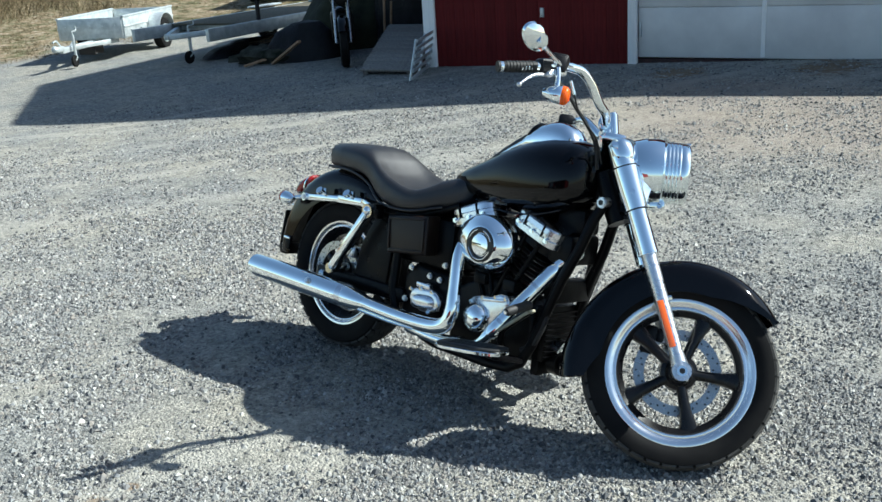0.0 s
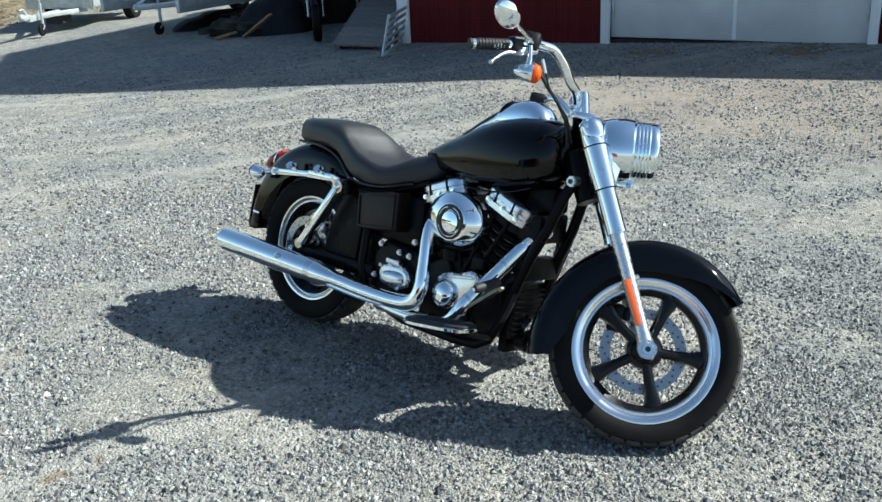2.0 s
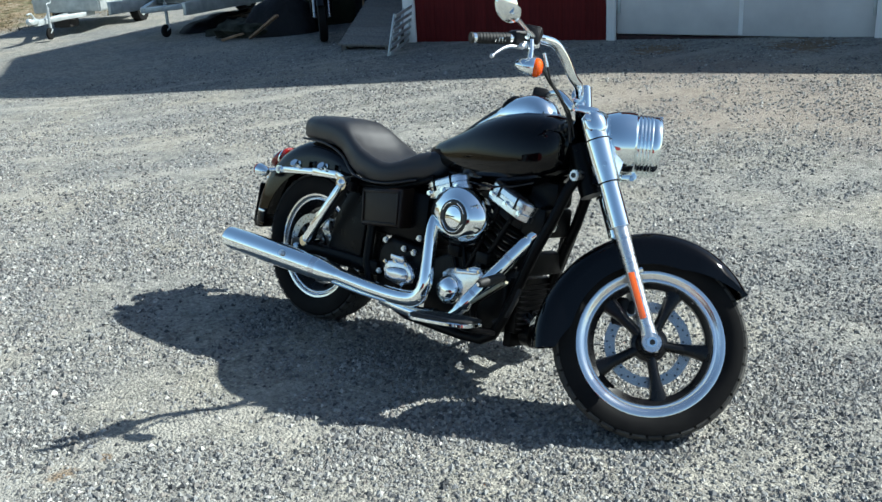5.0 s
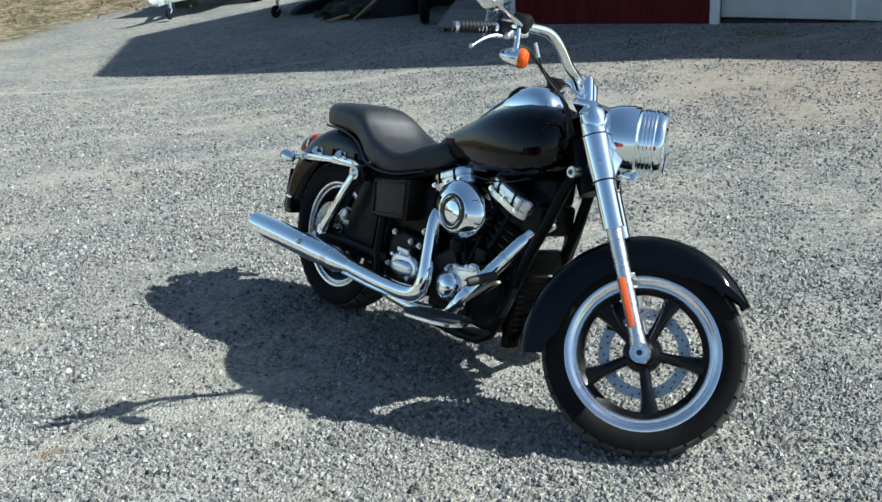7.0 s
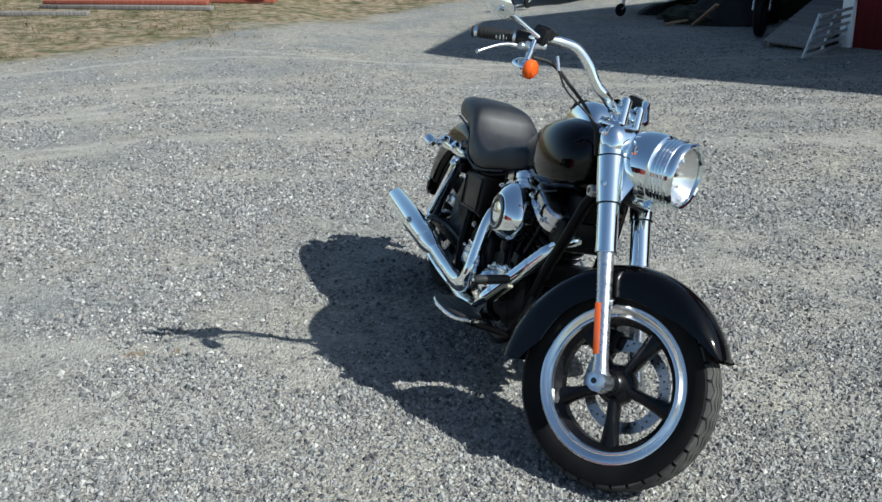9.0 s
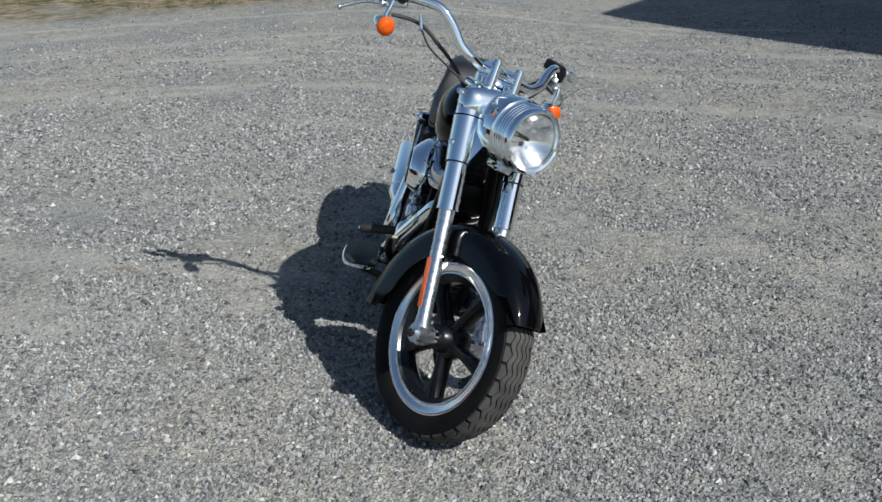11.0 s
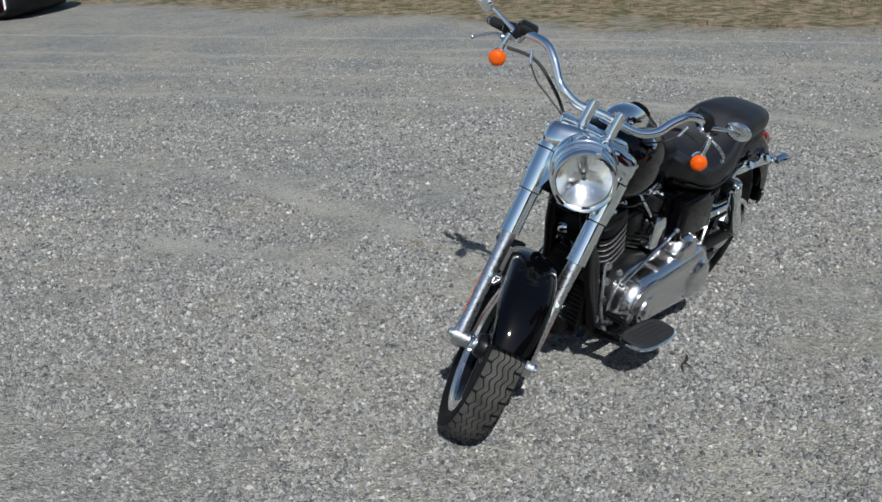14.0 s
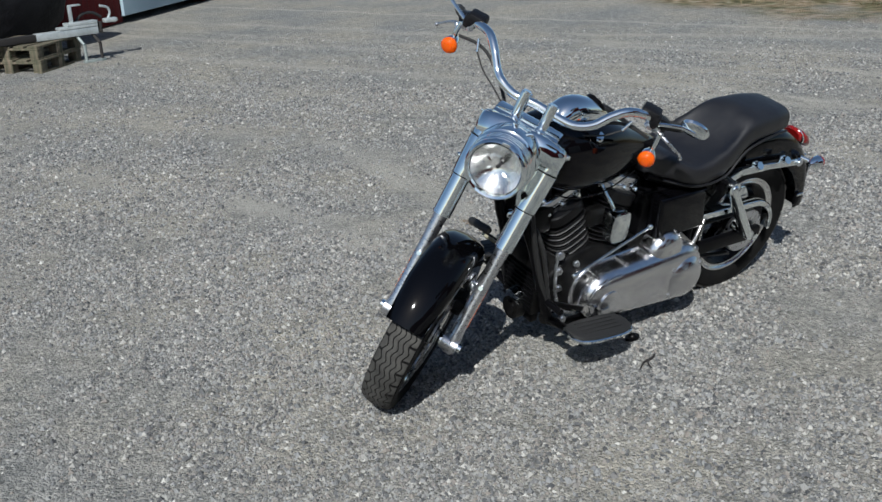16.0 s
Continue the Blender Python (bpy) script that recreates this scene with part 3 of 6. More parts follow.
# engine
CRANK = Vector((0.865, 0, 0.37))
case = prism([(0.66, 0.22), (1.02, 0.22), (1.075, 0.30), (1.06, 0.41), (0.985, 0.475), (0.87, 0.50), (0.76, 0.475), (0.66, 0.42)], -0.105, 0.105, 0.02)
part("crankcase", case, DARKMETAL, bike)
for angle, reach in ((26.5, 0.395), (-22, 0.382)):
    d = Vector((math.sin(radians(angle)), 0, math.cos(radians(angle))))
    m = Matrix.Translation(CRANK) @ Matrix.Rotation(radians(angle), 4, "Y")
    barrel = part("cylinder", lathe([(0.0, 0.10), (0.06, 0.10), (0.062, reach - 0.06), (0.0, reach - 0.06)], 32, "Z"), DARKMETAL, bike, "finned black cylinder", m)
    for k in range(11):
        z = 0.125 + 0.0165 * k
        rx = 0.086 + 0.010 * (k / 10)
        flat = 0.42 if k % 2 else 1.0
        fin = loft([ellipse_ring((0, 0, z + dz * flat), (1, 0, 0), (0, 1, 0), rx + g, 0.088 + g + 0.012 * (k / 10), 36, 3.2) for dz, g in ((-0.0022, -0.001), (-0.0012, 0.0), (0.0012, 0.0), (0.0022, -0.001))])
        part("fin", fin, FINEDGE if k % 2 else FIN, barrel)
    hd = part("cylinder_head", join(loft([ellipse_ring((0, 0, z), (1, 0, 0), (0, 1, 0), rx, ry, 32, 3.5) for z, rx, ry in ((reach - 0.085, 0.086, 0.10), (reach - 0.08, 0.09, 0.105), (reach - 0.04, 0.09, 0.105), (reach - 0.035, 0.086, 0.10))])), FIN, barrel)
    lay = -19 if angle < 0 else 21
    mr = Matrix.Translation(CRANK + d * reach) @ Matrix.Rotation(radians(lay), 4, "Y") @ Matrix.Translation((0, 0, -reach))
    rocker = loft([ellipse_ring((0, -0.032, z), (1, 0, 0), (0, 1, 0), rx, ry, 36, 4.5) for z, rx, ry in ((reach - 0.045, 0.106, 0.100), (reach - 0.040, 0.112, 0.105), (reach - 0.018, 0.112, 0.105), (reach - 0.015, 0.106, 0.099), (reach - 0.003, 0.106, 0.099), (reach + 0.0, 0.109, 0.102), (reach + 0.018, 0.108, 0.101), (reach + 0.028, 0.098, 0.092), (reach + 0.032, 0.07, 0.07))])
    rk = part("rocker_cover", rocker, POLISHED, bike, "polished rocker cover", mr)
    for sx in (-0.045, 0.040):
        part("cover_joint", box(0.004, 0.012, 0.046, 0.001, (sx, -0.132, reach + 0.002)), FRAME, rk)
    for sx in (-0.07, 0.0, 0.07):
        part("bolt", bolt((sx, -0.133, reach - 0.02), (0, -1, 0), 0.007, 0.012), CHROME, rk)
        part("bolt", bolt((sx, 0.070, reach - 0.02), (0, 1, 0), 0.007, 0.012), CHROME, rk)
    for sx in (-0.022, 0.022):
        part("pushrod_tube", rod((sx, -0.110, 0.05), (sx * 1.6, -0.104, reach - 0.06), 0.009, 14), FRAME, barrel, "pushrod tube")

# right side of the engine
cc = [(0.797, 0.352), (0.801, 0.398), (0.818, 0.426), (0.850, 0.437), (0.905, 0.442), (0.948, 0.462), (0.978, 0.458), (0.994, 0.436), (0.988, 0.400), (0.955, 0.366), (0.925, 0.330), (0.898, 0.306), (0.855, 0.300), (0.815, 0.316)]
cam_cover = part("cam_cover", prism(cc, -0.165, -0.10, 0.012), PRIMARY, bike, "polished cam cover")
part("cam_cone", move(lathe([(0.056, 0.0), (0.055, -0.012), (0.050, -0.026), (0.038, -0.038), (0.020, -0.044), (0.0, -0.046)], 40), Matrix.Translation((0.850, -0.160, 0.352))), CHROME, cam_cover)
part("cam_rib", beam((0.835, -0.166, 0.418), (0.975, -0.166, 0.440), 0.010, 0.014, 0.004), PRIMARY, cam_cover)
for x, z in ((0.812, 0.405), (0.870, 0.430), (0.930, 0.443), (0.978, 0.446), (0.975, 0.405), (0.935, 0.352), (0.812, 0.322)):
    part("bolt", bolt((x, -0.162, z), (0, -1, 0), 0.006, 0.009), CHROME, cam_cover)
for x in (0.815, 0.955):
    part("lifter_block", box(0.06, 0.05, 0.045, 0.01, (x, -0.112, 0.490)), DARKMETAL, bike)
part("oil_filter", rod((1.06, 0, 0.30), (1.14, 0, 0.28), 0.038, 24), CHROME, bike)
gear = prism([(0.40, 0.27), (0.64, 0.25), (0.68, 0.34), (0.66, 0.46), (0.46, 0.48), (0.40, 0.42)], -0.12, 0.10, 0.02)
part("gearbox", gear, DARKMETAL, bike)
tc = [(0.482, 0.352), (0.492, 0.378), (0.506, 0.392), (0.530, 0.398), (0.604, 0.402), (0.640, 0.384), (0.656, 0.355), (0.645, 0.325), (0.600, 0.306), (0.550, 0.305), (0.500, 0.320)]
tcover = part("gearbox_cover", prism(tc, -0.165, -0.118, 0.012), PRIMARY, bike, "polished clutch release cover")
part("gearbox_dome", move(loft([ellipse_ring((0.565, -0.160 - d, 0.345), (1, 0, 0.1), (0, 0, 1), rx, rz, 28, 2.6) for d, rx, rz in ((0.0, 0.066, 0.032), (0.010, 0.062, 0.029), (0.017, 0.046, 0.020), (0.019, 0.02, 0.010))]), Matrix.Identity(4)), POLISHED, tcover)
part("gearbox_lug", box(0.075, 0.03, 0.022, 0.006, (0.555, -0.150, 0.409)), PRIMARY, tcover)
for x, z in ((0.495, 0.385), (0.548, 0.396), (0.610, 0.394), (0.648, 0.350), (0.600, 0.312)):
    part("bolt", bolt((x, -0.163, z), (0, -1, 0), 0.006, 0.009), CHROME, tcover)
for x, z in ((0.43, 0.33), (0.555, 0.445), (0.610, 0.440), (0.63, 0.50), (0.45, 0.46)):
    part("bolt", bolt((x, -0.125, z), (0, -1, 0), 0.009, 0.014), SATIN, bike)

# air cleaner
AC = Vector((0.834, 0, 0.626))


def oval(y, rx, rz, dx=0.0):
    out = []
    for k in range(48):
        a = math.tau * k / 48
        c, s = math.cos(a), math.sin(a)
        squash = 1.0 - 0.16 * max(0, -c) ** 2
        out.append(Vector((AC.x + dx + rx * c, y, AC.z + rz * s * squash)))
    return out


air = part("air_cleaner", loft([oval(y, rx * 1.04, rz * 1.0, dx) for y, rx, rz, dx in ((-0.100, 0.120, 0.098, 0), (-0.110, 0.130, 0.104, 0), (-0.145, 0.136, 0.107, 0), (-0.156, 0.135, 0.106, 0.001), (-0.168, 0.127, 0.100, 0.004), (-0.182, 0.110, 0.090, 0.010), (-0.194, 0.091, 0.080, 0.018), (-0.202, 0.077, 0.072, 0.024), (-0.206, 0.070, 0.066, 0.026))]), CHROME, bike, "chrome oval air cleaner cover")
BADGE_AT = AC + Vector((0.028, 0, 0))
part("badge_ring", move(lathe([(0.064, 0.0), (0.064, -0.006), (0.056, -0.008), (0.044, -0.006), (0.042, 0.0)], 48), Matrix.Translation((BADGE_AT.x, -0.2045, BADGE_AT.z))), BADGE, air, "black ring badge")
part("badge_disc", move(lathe([(0.041, 0.0), (0.038, -0.006), (0.015, -0.010), (0.0, -0.011)], 40), Matrix.Translation((BADGE_AT.x, -0.2045, BADGE_AT.z))), CHROME, air)
for a0, a1 in ((20, 75), (105, 160), (200, 340)):
    part("badge_bar", tube([(BADGE_AT.x + 0.054 * math.cos(radians(a0 + (a1 - a0) * f)), -0.2125, BADGE_AT.z + 0.054 * math.sin(radians(a0 + (a1 - a0) * f))) for f in (0, 0.33, 0.66, 1)], 0.0022, 6), CHROME, air)
part("badge_bar", box(0.045, 0.003, 0.004, 0.001, (BADGE_AT.x - 0.012, -0.215, BADGE_AT.z + 0.002)), BADGE, air)
for a in (70, 20, -20, -70):
    part("bolt", bolt((BADGE_AT.x + 0.098 * math.cos(radians(a)), -0.168, BADGE_AT.z + 0.083 * math.sin(radians(a))), (0.4 * math.cos(radians(a)), -1, 0.3 * math.sin(radians(a))), 0.005, 0.006), FRAME, air)
part("backing_plate", loft([oval(y, 0.118, 0.092, 0.004) for y in (-0.085, -0.100)]), FRAME, air)
part("intake", rod((0.875, -0.09, 0.62), (0.875, 0.09, 0.62), 0.04, 20), DARKMETAL, bike)
part("carb_body", box(0.08, 0.09, 0.08, 0.015, (0.875, 0.06, 0.625)), DARKMETAL, bike)

# exhaust
front_pipe = part("front_header", tube([(1.165, -0.020, 0.645), (1.170, -0.040, 0.640), (1.150, -0.062, 0.622), (1.110, -0.088, 0.575), (1.050, -0.150, 0.465), (0.975, -0.215, 0.335), (0.925, -0.222, 0.275), (0.84, -0.21, 0.25)], 0.022, 18), CHROME, bike, "chrome front exhaust header")
HEAD, TAIL = Vector((1.128, -0.074, 0.600)), Vector((0.972, -0.224, 0.318))
shield = tube([HEAD, HEAD.lerp(TAIL, 0.06), HEAD.lerp(TAIL, 0.12), HEAD.lerp(TAIL, 0.88), HEAD.lerp(TAIL, 0.95), TAIL], [0.018, 0.027, 0.0295, 0.0295, 0.028, 0.022], 22, straight=True)
part("heat_shield", shield, CHROME, front_pipe)
for f in (0.30, 0.80):
    part("hose_clamp", rod(HEAD.lerp(TAIL, f), HEAD.lerp(TAIL, f + 0.035), 0.0308, 22), POLISHED, front_pipe)
part("pipe_flange", rod((1.172, -0.03, 0.645), (1.150, -0.03, 0.650), 0.030, 20), DARKMETAL, front_pipe)
rear_pipe = part("rear_header", tube([(0.70, -0.10, 0.60), (0.735, -0.16, 0.60), (0.748, -0.190, 0.55), (0.768, -0.212, 0.44), (0.776, -0.222, 0.360), (0.748, -0.224, 0.304), (0.67, -0.222, 0.282), (0.50, -0.215, 0.276), (0.26, -0.215, 0.285)], [0.023, 0.024, 0.024, 0.025, 0.0285, 0.031, 0.031, 0.031, 0.031], 20), CHROME, bike, "chrome rear exhaust header")
part("heat_shield_edge", tube([(0.60, -0.238, 0.252), (0.45, -0.238, 0.250), (0.28, -0.238, 0.256)], 0.006, 8), CHROME, rear_pipe)
muf = part("muffler", join(tube([(0.30, -0.215, 0.284), (0.245, -0.216, 0.286), (0.195, -0.217, 0.288), (-0.10, -0.222, 0.293), (-0.42, -0.226, 0.298), (-0.448, -0.226, 0.2985)], [0.030, 0.040, 0.049, 0.052, 0.052, 0.050], 36, straight=True)), CHROME, bike, "long chrome muffler")
part("muffler_tip", join(lathe([(0.050, 0.0), (0.047, -0.004), (0.043, 0.01), (0.043, 0.06), (0.0, 0.06)], 32, "X")), BADGE, muf, "dark hollow exhaust outlet", Matrix.Translation((-0.449, -0.226, 0.2985)))
part("muffler_bolt", bolt((-0.02, -0.268, 0.315), (0, -1, 0.3), 0.010, 0.012), SATIN, muf)
part("muffler_strap", rod((0.185, -0.217, 0.288), (0.150, -0.217, 0.289), 0.0505, 36), POLISHED, muf)
part("crossover_pipe", tube([(0.82, -0.19, 0.25), (0.74, -0.20, 0.238), (0.66, -0.205, 0.24), (0.55, -0.21, 0.25)], 0.024, 16), CHROME, bike)

# tank
def tank_ring(x, half, top, mid, low, n=32):
    out = []
    for k in range(n):
        a = math.tau * k / n
        c, s = math.cos(a), math.sin(a)
        y = half * (abs(c) ** 0.75) * (1 if c > 0 else -1)
        z = mid + (top - mid) * (abs(s) ** 0.85) if s > 0 else mid - (mid - low) * (abs(s) ** 0.62)
        out.append(Vector((x, y, z)))
    return out


tank_rows = [(0.530, 0.014, 0.838, 0.822, 0.806), (0.545, 0.034, 0.850, 0.824, 0.796), (0.60, 0.060, 0.878, 0.828, 0.782), (0.68, 0.083, 0.914, 0.838, 0.770), (0.76, 0.105, 0.952, 0.852, 0.752), (0.84, 0.128, 0.990, 0.868, 0.745), (0.93, 0.146, 1.018, 0.880, 0.747),
             (1.02, 0.156, 1.034, 0.890, 0.758), (1.09, 0.153, 1.036, 0.897, 0.774), (1.145, 0.140, 1.026, 0.905, 0.798), (1.185, 0.115, 1.004, 0.908, 0.822), (1.205, 0.082, 0.978, 0.910, 0.850), (1.212, 0.040, 0.945, 0.912, 0.885)]
tank = part("fuel_tank", loft([tank_ring(*r) for r in tank_rows]), PAINT, bike, "glossy black teardrop fuel tank", None, 60)
part("tank_seam", join(*[tube([(0.69, 0.070 * s, 0.768), (0.80, 0.100 * s, 0.754), (0.93, 0.130 * s, 0.752), (1.06, 0.140 * s, 0.770), (1.14, 0.125 * s, 0.796)], 0.003, 8) for s in (-1, 1)]), PAINT, tank)
dash = loft([ellipse_ring((x, 0, z), (0, 1, 0), (0, 0, 1), ry, rz, 28, 2.4) for x, z, ry, rz in ((0.66, 0.886, 0.012, 0.006), (0.72, 0.926, 0.030, 0.010), (0.80, 0.972, 0.038, 0.013), (0.855, 0.998, 0.044, 0.018), (0.882, 1.010, 0.048, 0.036), (0.91, 1.014, 0.053, 0.052), (0.94, 1.017, 0.057, 0.062), (0.97, 1.019, 0.059, 0.068), (1.00, 1.020, 0.060, 0.071), (1.04, 1.018, 0.059, 0.069), (1.075, 1.010, 0.055, 0.060), (1.096, 0.998, 0.046, 0.046), (1.108, 0.988, 0.030, 0.028))])
cons = part("tank_console", dash, CHROME, bike, "chrome tank console", None, 60)
GM = Matrix.Translation((0.897, 0, 1.040)) @ Matrix.Rotation(radians(-56), 4, "Y") @ Matrix.Scale(0.86, 4)
part("speedometer", lathe([(0.0, -0.03), (0.050, -0.03), (0.053, 0.006), (0.050, 0.012), (0.045, 0.008), (0.0, 0.006)], 40, "Z"), FRAME, cons, "round black-rimmed speedometer", GM)
part("speedometer_face", move(lathe([(0.0, 0.0), (0.044, 0.0), (0.044, 0.003), (0.0, 0.003)], 32, "Z"), GM @ Matrix.Translation((0, 0, 0.0065))), BADGE, cons)
part("console_strap", tube([(0.855, 0, 1.028), (0.78, 0, 0.982), (0.70, 0, 0.926), (0.64, 0, 0.886)], 0.012, 8), LEATHER, cons)
part("fuel_cap", move(lathe([(0.0, 0.010), (0.02, 0.009), (0.030, 0.006), (0.033, 0.001), (0.033, -0.01), (0, -0.01)], 28, "Z"), Matrix.Translation((0.972, 0.104, 0.984)) @ Matrix.Rotation(radians(-28), 4, "X")), CHROME, tank, "flat chrome fuel cap")

# seat
def seat_ring(x, half, top, low, dish, n=28):
    out = []
    for k in range(n):
        a = math.tau * k / n
        c, s = math.cos(a), math.sin(a)
        y = half * (abs(c) ** 0.55) * (1 if c > 0 else -1)
        mid = low + (top - low) * 0.45
        if s > 0:
            z = mid + (top - mid) * (s ** 0.7) - dish * max(0, 1 - (c / 0.8) ** 2)
        else:
            z = mid - (mid - low) * (abs(s) ** 0.5)
            y *= 0.92 + 0.08 * (1 - abs(s))
        out.append(Vector((x, y, z)))
    return out


seat_rows = [(-0.166, 0.056, 0.862, 0.806, 0), (-0.160, 0.090, 0.882, 0.794, 0), (-0.135, 0.113, 0.894, 0.787, 0), (-0.05, 0.128, 0.902, 0.786, 0), (0.05, 0.136, 0.904, 0.782, 0), (0.105, 0.140, 0.901, 0.768, 0), (0.140, 0.143, 0.893, 0.750, 0.010), (0.170, 0.148, 0.880, 0.728, 0.030), (0.212, 0.158, 0.857, 0.698, 0.052), (0.268, 0.168, 0.830, 0.672, 0.060), (0.35, 0.172, 0.799, 0.662, 0.046), (0.40, 0.168, 0.785, 0.664, 0.034), (0.44, 0.160, 0.783, 0.670, 0.020), (0.485, 0.146, 0.799, 0.680, 0.005), (0.53, 0.122, 0.822, 0.695, 0), (0.58, 0.100, 0.834, 0.712, 0), (0.63, 0.075, 0.840, 0.738, 0), (0.665, 0.035, 0.838, 0.775, 0)]
seat = part("seat", loft([seat_ring(*r) for r in seat_rows]), LEATHER, bike, "stepped black leather two-up seat", None, 70)
part("seat_skirt", join(*[tube([(-0.15, 0.105 * s, 0.792), (0.02, 0.126 * s, 0.789), (0.14, 0.135 * s, 0.756), (0.26, 0.160 * s, 0.690), (0.42, 0.158 * s, 0.682), (0.56, 0.108 * s, 0.716)], 0.005, 8) for s in (-1, 1)]), LEATHER, seat)

# rear end
wheel("rear_wheel", bike, REAR, Matrix.Identity(4), 0.328, 0.078, 0.228, 20, -0.085, 0.140, "black five-spoke cast rear wheel with polished rim", 0.029)


def rear_shape(f):
    out = 0.464 + 0.012 * math.sin(f ** 1.5 * math.pi) - 0.020 * f
    skirt = 0.322 + 0.030 * f ** 2 + 0.05 * max(0, 1 - f / 0.25)
    return out, skirt, 0.106 - 0.010 * f


tail_guard = part("rear_fender", fender(Vector((-0.046, 0, 0.333)), 58, 176, 36, rear_shape), PAINT, bike, "glossy black rear fender")
part("plate_bracket", move(box(0.012, 0.12, 0.19, 0.005), Matrix.Translation((-0.494, -0.005, 0.452)) @ Matrix.Rotation(radians(8), 4, "Y")), FRAME, tail_guard, "black number plate holder")
part("mud_flap", move(box(0.05, 0.14, 0.05, 0.01), Matrix.Translation((-0.476, 0, 0.366))), FRAME, tail_guard)
tl = part("tail_lamp", loft([ellipse_ring((x, 0, z), (0, 1, 0), (0.35, 0, 0.94), ry, rz, 28, 2.4) for x, z, ry, rz in ((-0.360, 0.688, 0.040, 0.030), (-0.390, 0.680, 0.052, 0.044), (-0.425, 0.664, 0.052, 0.044), (-0.446, 0.656, 0.043, 0.035), (-0.452, 0.654, 0.02, 0.016))]), REDLENS, bike, "red tail lamp")
part("lamp_rim", loft([ellipse_ring((x, 0, z), (0, 1, 0), (0.35, 0, 0.94), 0.053, 0.045, 28, 2.4) for x, z in ((-0.374, 0.685), (-0.384, 0.681))]), CHROME, tl)
for side in (-1, 1):
    y = 0.136 * side
    rl = part("fender_rail", join(beam((-0.250, y, 0.640), (-0.02, y, 0.664), 0.018, 0.028, 0.006), beam((-0.03, y, 0.663), (0.135, y, 0.672), 0.020, 0.034, 0.007), beam((0.12, y, 0.672), (0.225, y * 1.12, 0.655), 0.020, 0.036, 0.007), rod((-0.252, y, 0.640), (-0.252, y + 0.014 * side, 0.640), 0.017, 18)), CHROME, bike, "chrome fender rail")
    part("bolt", bolt((-0.252, y + 0.012 * side, 0.640), (0, side, 0), 0.010, 0.008), SATIN, rl)
    for x, z in ((-0.128, 0.678), (0.052, 0.690)):
        post = join(rod((x, y, z), (x, y + 0.022 * side, z + 0.008), 0.012, 16), rod((x, y + 0.02 * side, z), (x, y + 0.032 * side, z + 0.010), 0.017, 18), box(0.030, 0.012, 0.034, 0.004, (x, y, z)))
        part("docking_post", post, CHROME, rl)
    rsig = part("rear_turn_signal", lathe([(0.0, 0.056), (0.010, 0.053), (0.021, 0.036), (0.028, 0.012), (0.0295, -0.008), (0.0, -0.008)], 24, "X"), CHROME, bike, "chrome bullet rear turn signal", Matrix.Translation((-0.375, 0.150 * side, 0.618)))
    part("red_lens", lathe([(0.0285, -0.007), (0.028, -0.018), (0.015, -0.027), (0.0, -0.029)], 24, "X"), REDLENS, rsig)
    part("signal_stem", rod((0.02, 0, 0), (0.055, -0.05 * side, 0.012), 0.010, 14), CHROME, rsig)
    # shock absorber in a chrome cover, leaning forward
    top_, low_ = Vector((0.236, 0.186 * side, 0.652)), Vector((0.030, 0.182 * side, 0.376))
    st = part("shock_cover", beam(low_, top_, 0.036, 0.056, 0.015, (0, 1, 0)), CHROME, bike, "chrome shock absorber cover")
    part("cover_ridge", beam(low_.lerp(top_, 0.12) + Vector((0, 0.019 * side, 0)), low_.lerp(top_, 0.9) + Vector((0, 0.019 * side, 0)), 0.008, 0.018, 0.004, (0, 1, 0)), CHROME, st)
    part("shock_cap", join(rod(top_ - Vector((0.004, 0.05 * side, -0.006)), top_ + Vector((0, 0.022 * side, 0)), 0.028, 24), ball(top_ + Vector((0, 0.018 * side, 0)), 0.019)), CHROME, st)
    part("shock_foot", rod(low_ - Vector((0.006, 0.08 * side, 0)), low_ + Vector((-0.006, 0.018 * side, 0)), 0.022, 20), CHROME, st)
    part("rail_bracket", join(box(0.03, 0.04, 0.06, 0.010, (0.262, 0.165 * side, 0.652)), rod((0.268, 0.14 * side, 0.672), (0.268, 0.196 * side, 0.672), 0.011, 12)), FRAME, bike)
    fe = part("fender_end_block", box(0.040, 0.018, 0.060, 0.008, (-0.400, 0.098 * side, 0.405)), FRAME, bike)
    part("end_trim", box(0.044, 0.008, 0.012, 0.004, (-0.400, 0.108 * side, 0.432)), CHROME, fe)
    part("swing_arm", join(beam((0.42, 0.12 * side, 0.335), (-0.115, 0.135 * side, 0.334), 0.032, 0.06, 0.010)), FRAME, bike)
    part("rear_axle_nut", rod((REAR.x, 0.12 * side, REAR.z), (REAR.x, 0.176 * side, REAR.z), 0.018, 6), CHROME, bike)
    # footboard
    fb = []
    for k in range(28):
        a = math.tau * k / 28
        c, s = math.cos(a), math.sin(a)
        fb.append((0.968 + 0.148 * (abs(c) ** 0.7) * (1 if c > 0 else -1), (0.300 + (0.072 if s > 0 else 0.055) * (abs(s) ** 0.55) * (1 if s > 0 else -1)) * side))

    def slab(z0, z1, grow):
        rings = []
        for z, g in ((z0, grow - 0.004), (z0 + 0.003, grow), (z1 - 0.003, grow), (z1, grow - 0.004)):
            rings.append([Vector((0.968 + (x - 0.968) * (1 + g * 8), 0.30 * side + (yy - 0.30 * side) * (1 + g * 14), z + 0.115 * (x - 0.968))) for x, yy in fb])
        return loft(rings)

    fboard = part("footboard", slab(0.270, 0.285, 0.003), CHROME, bike, "D-shaped footboard with chrome edge")
    part("footboard_rubber", slab(0.283, 0.294, -0.002), SOFT, fboard, "black rubber tread pad")
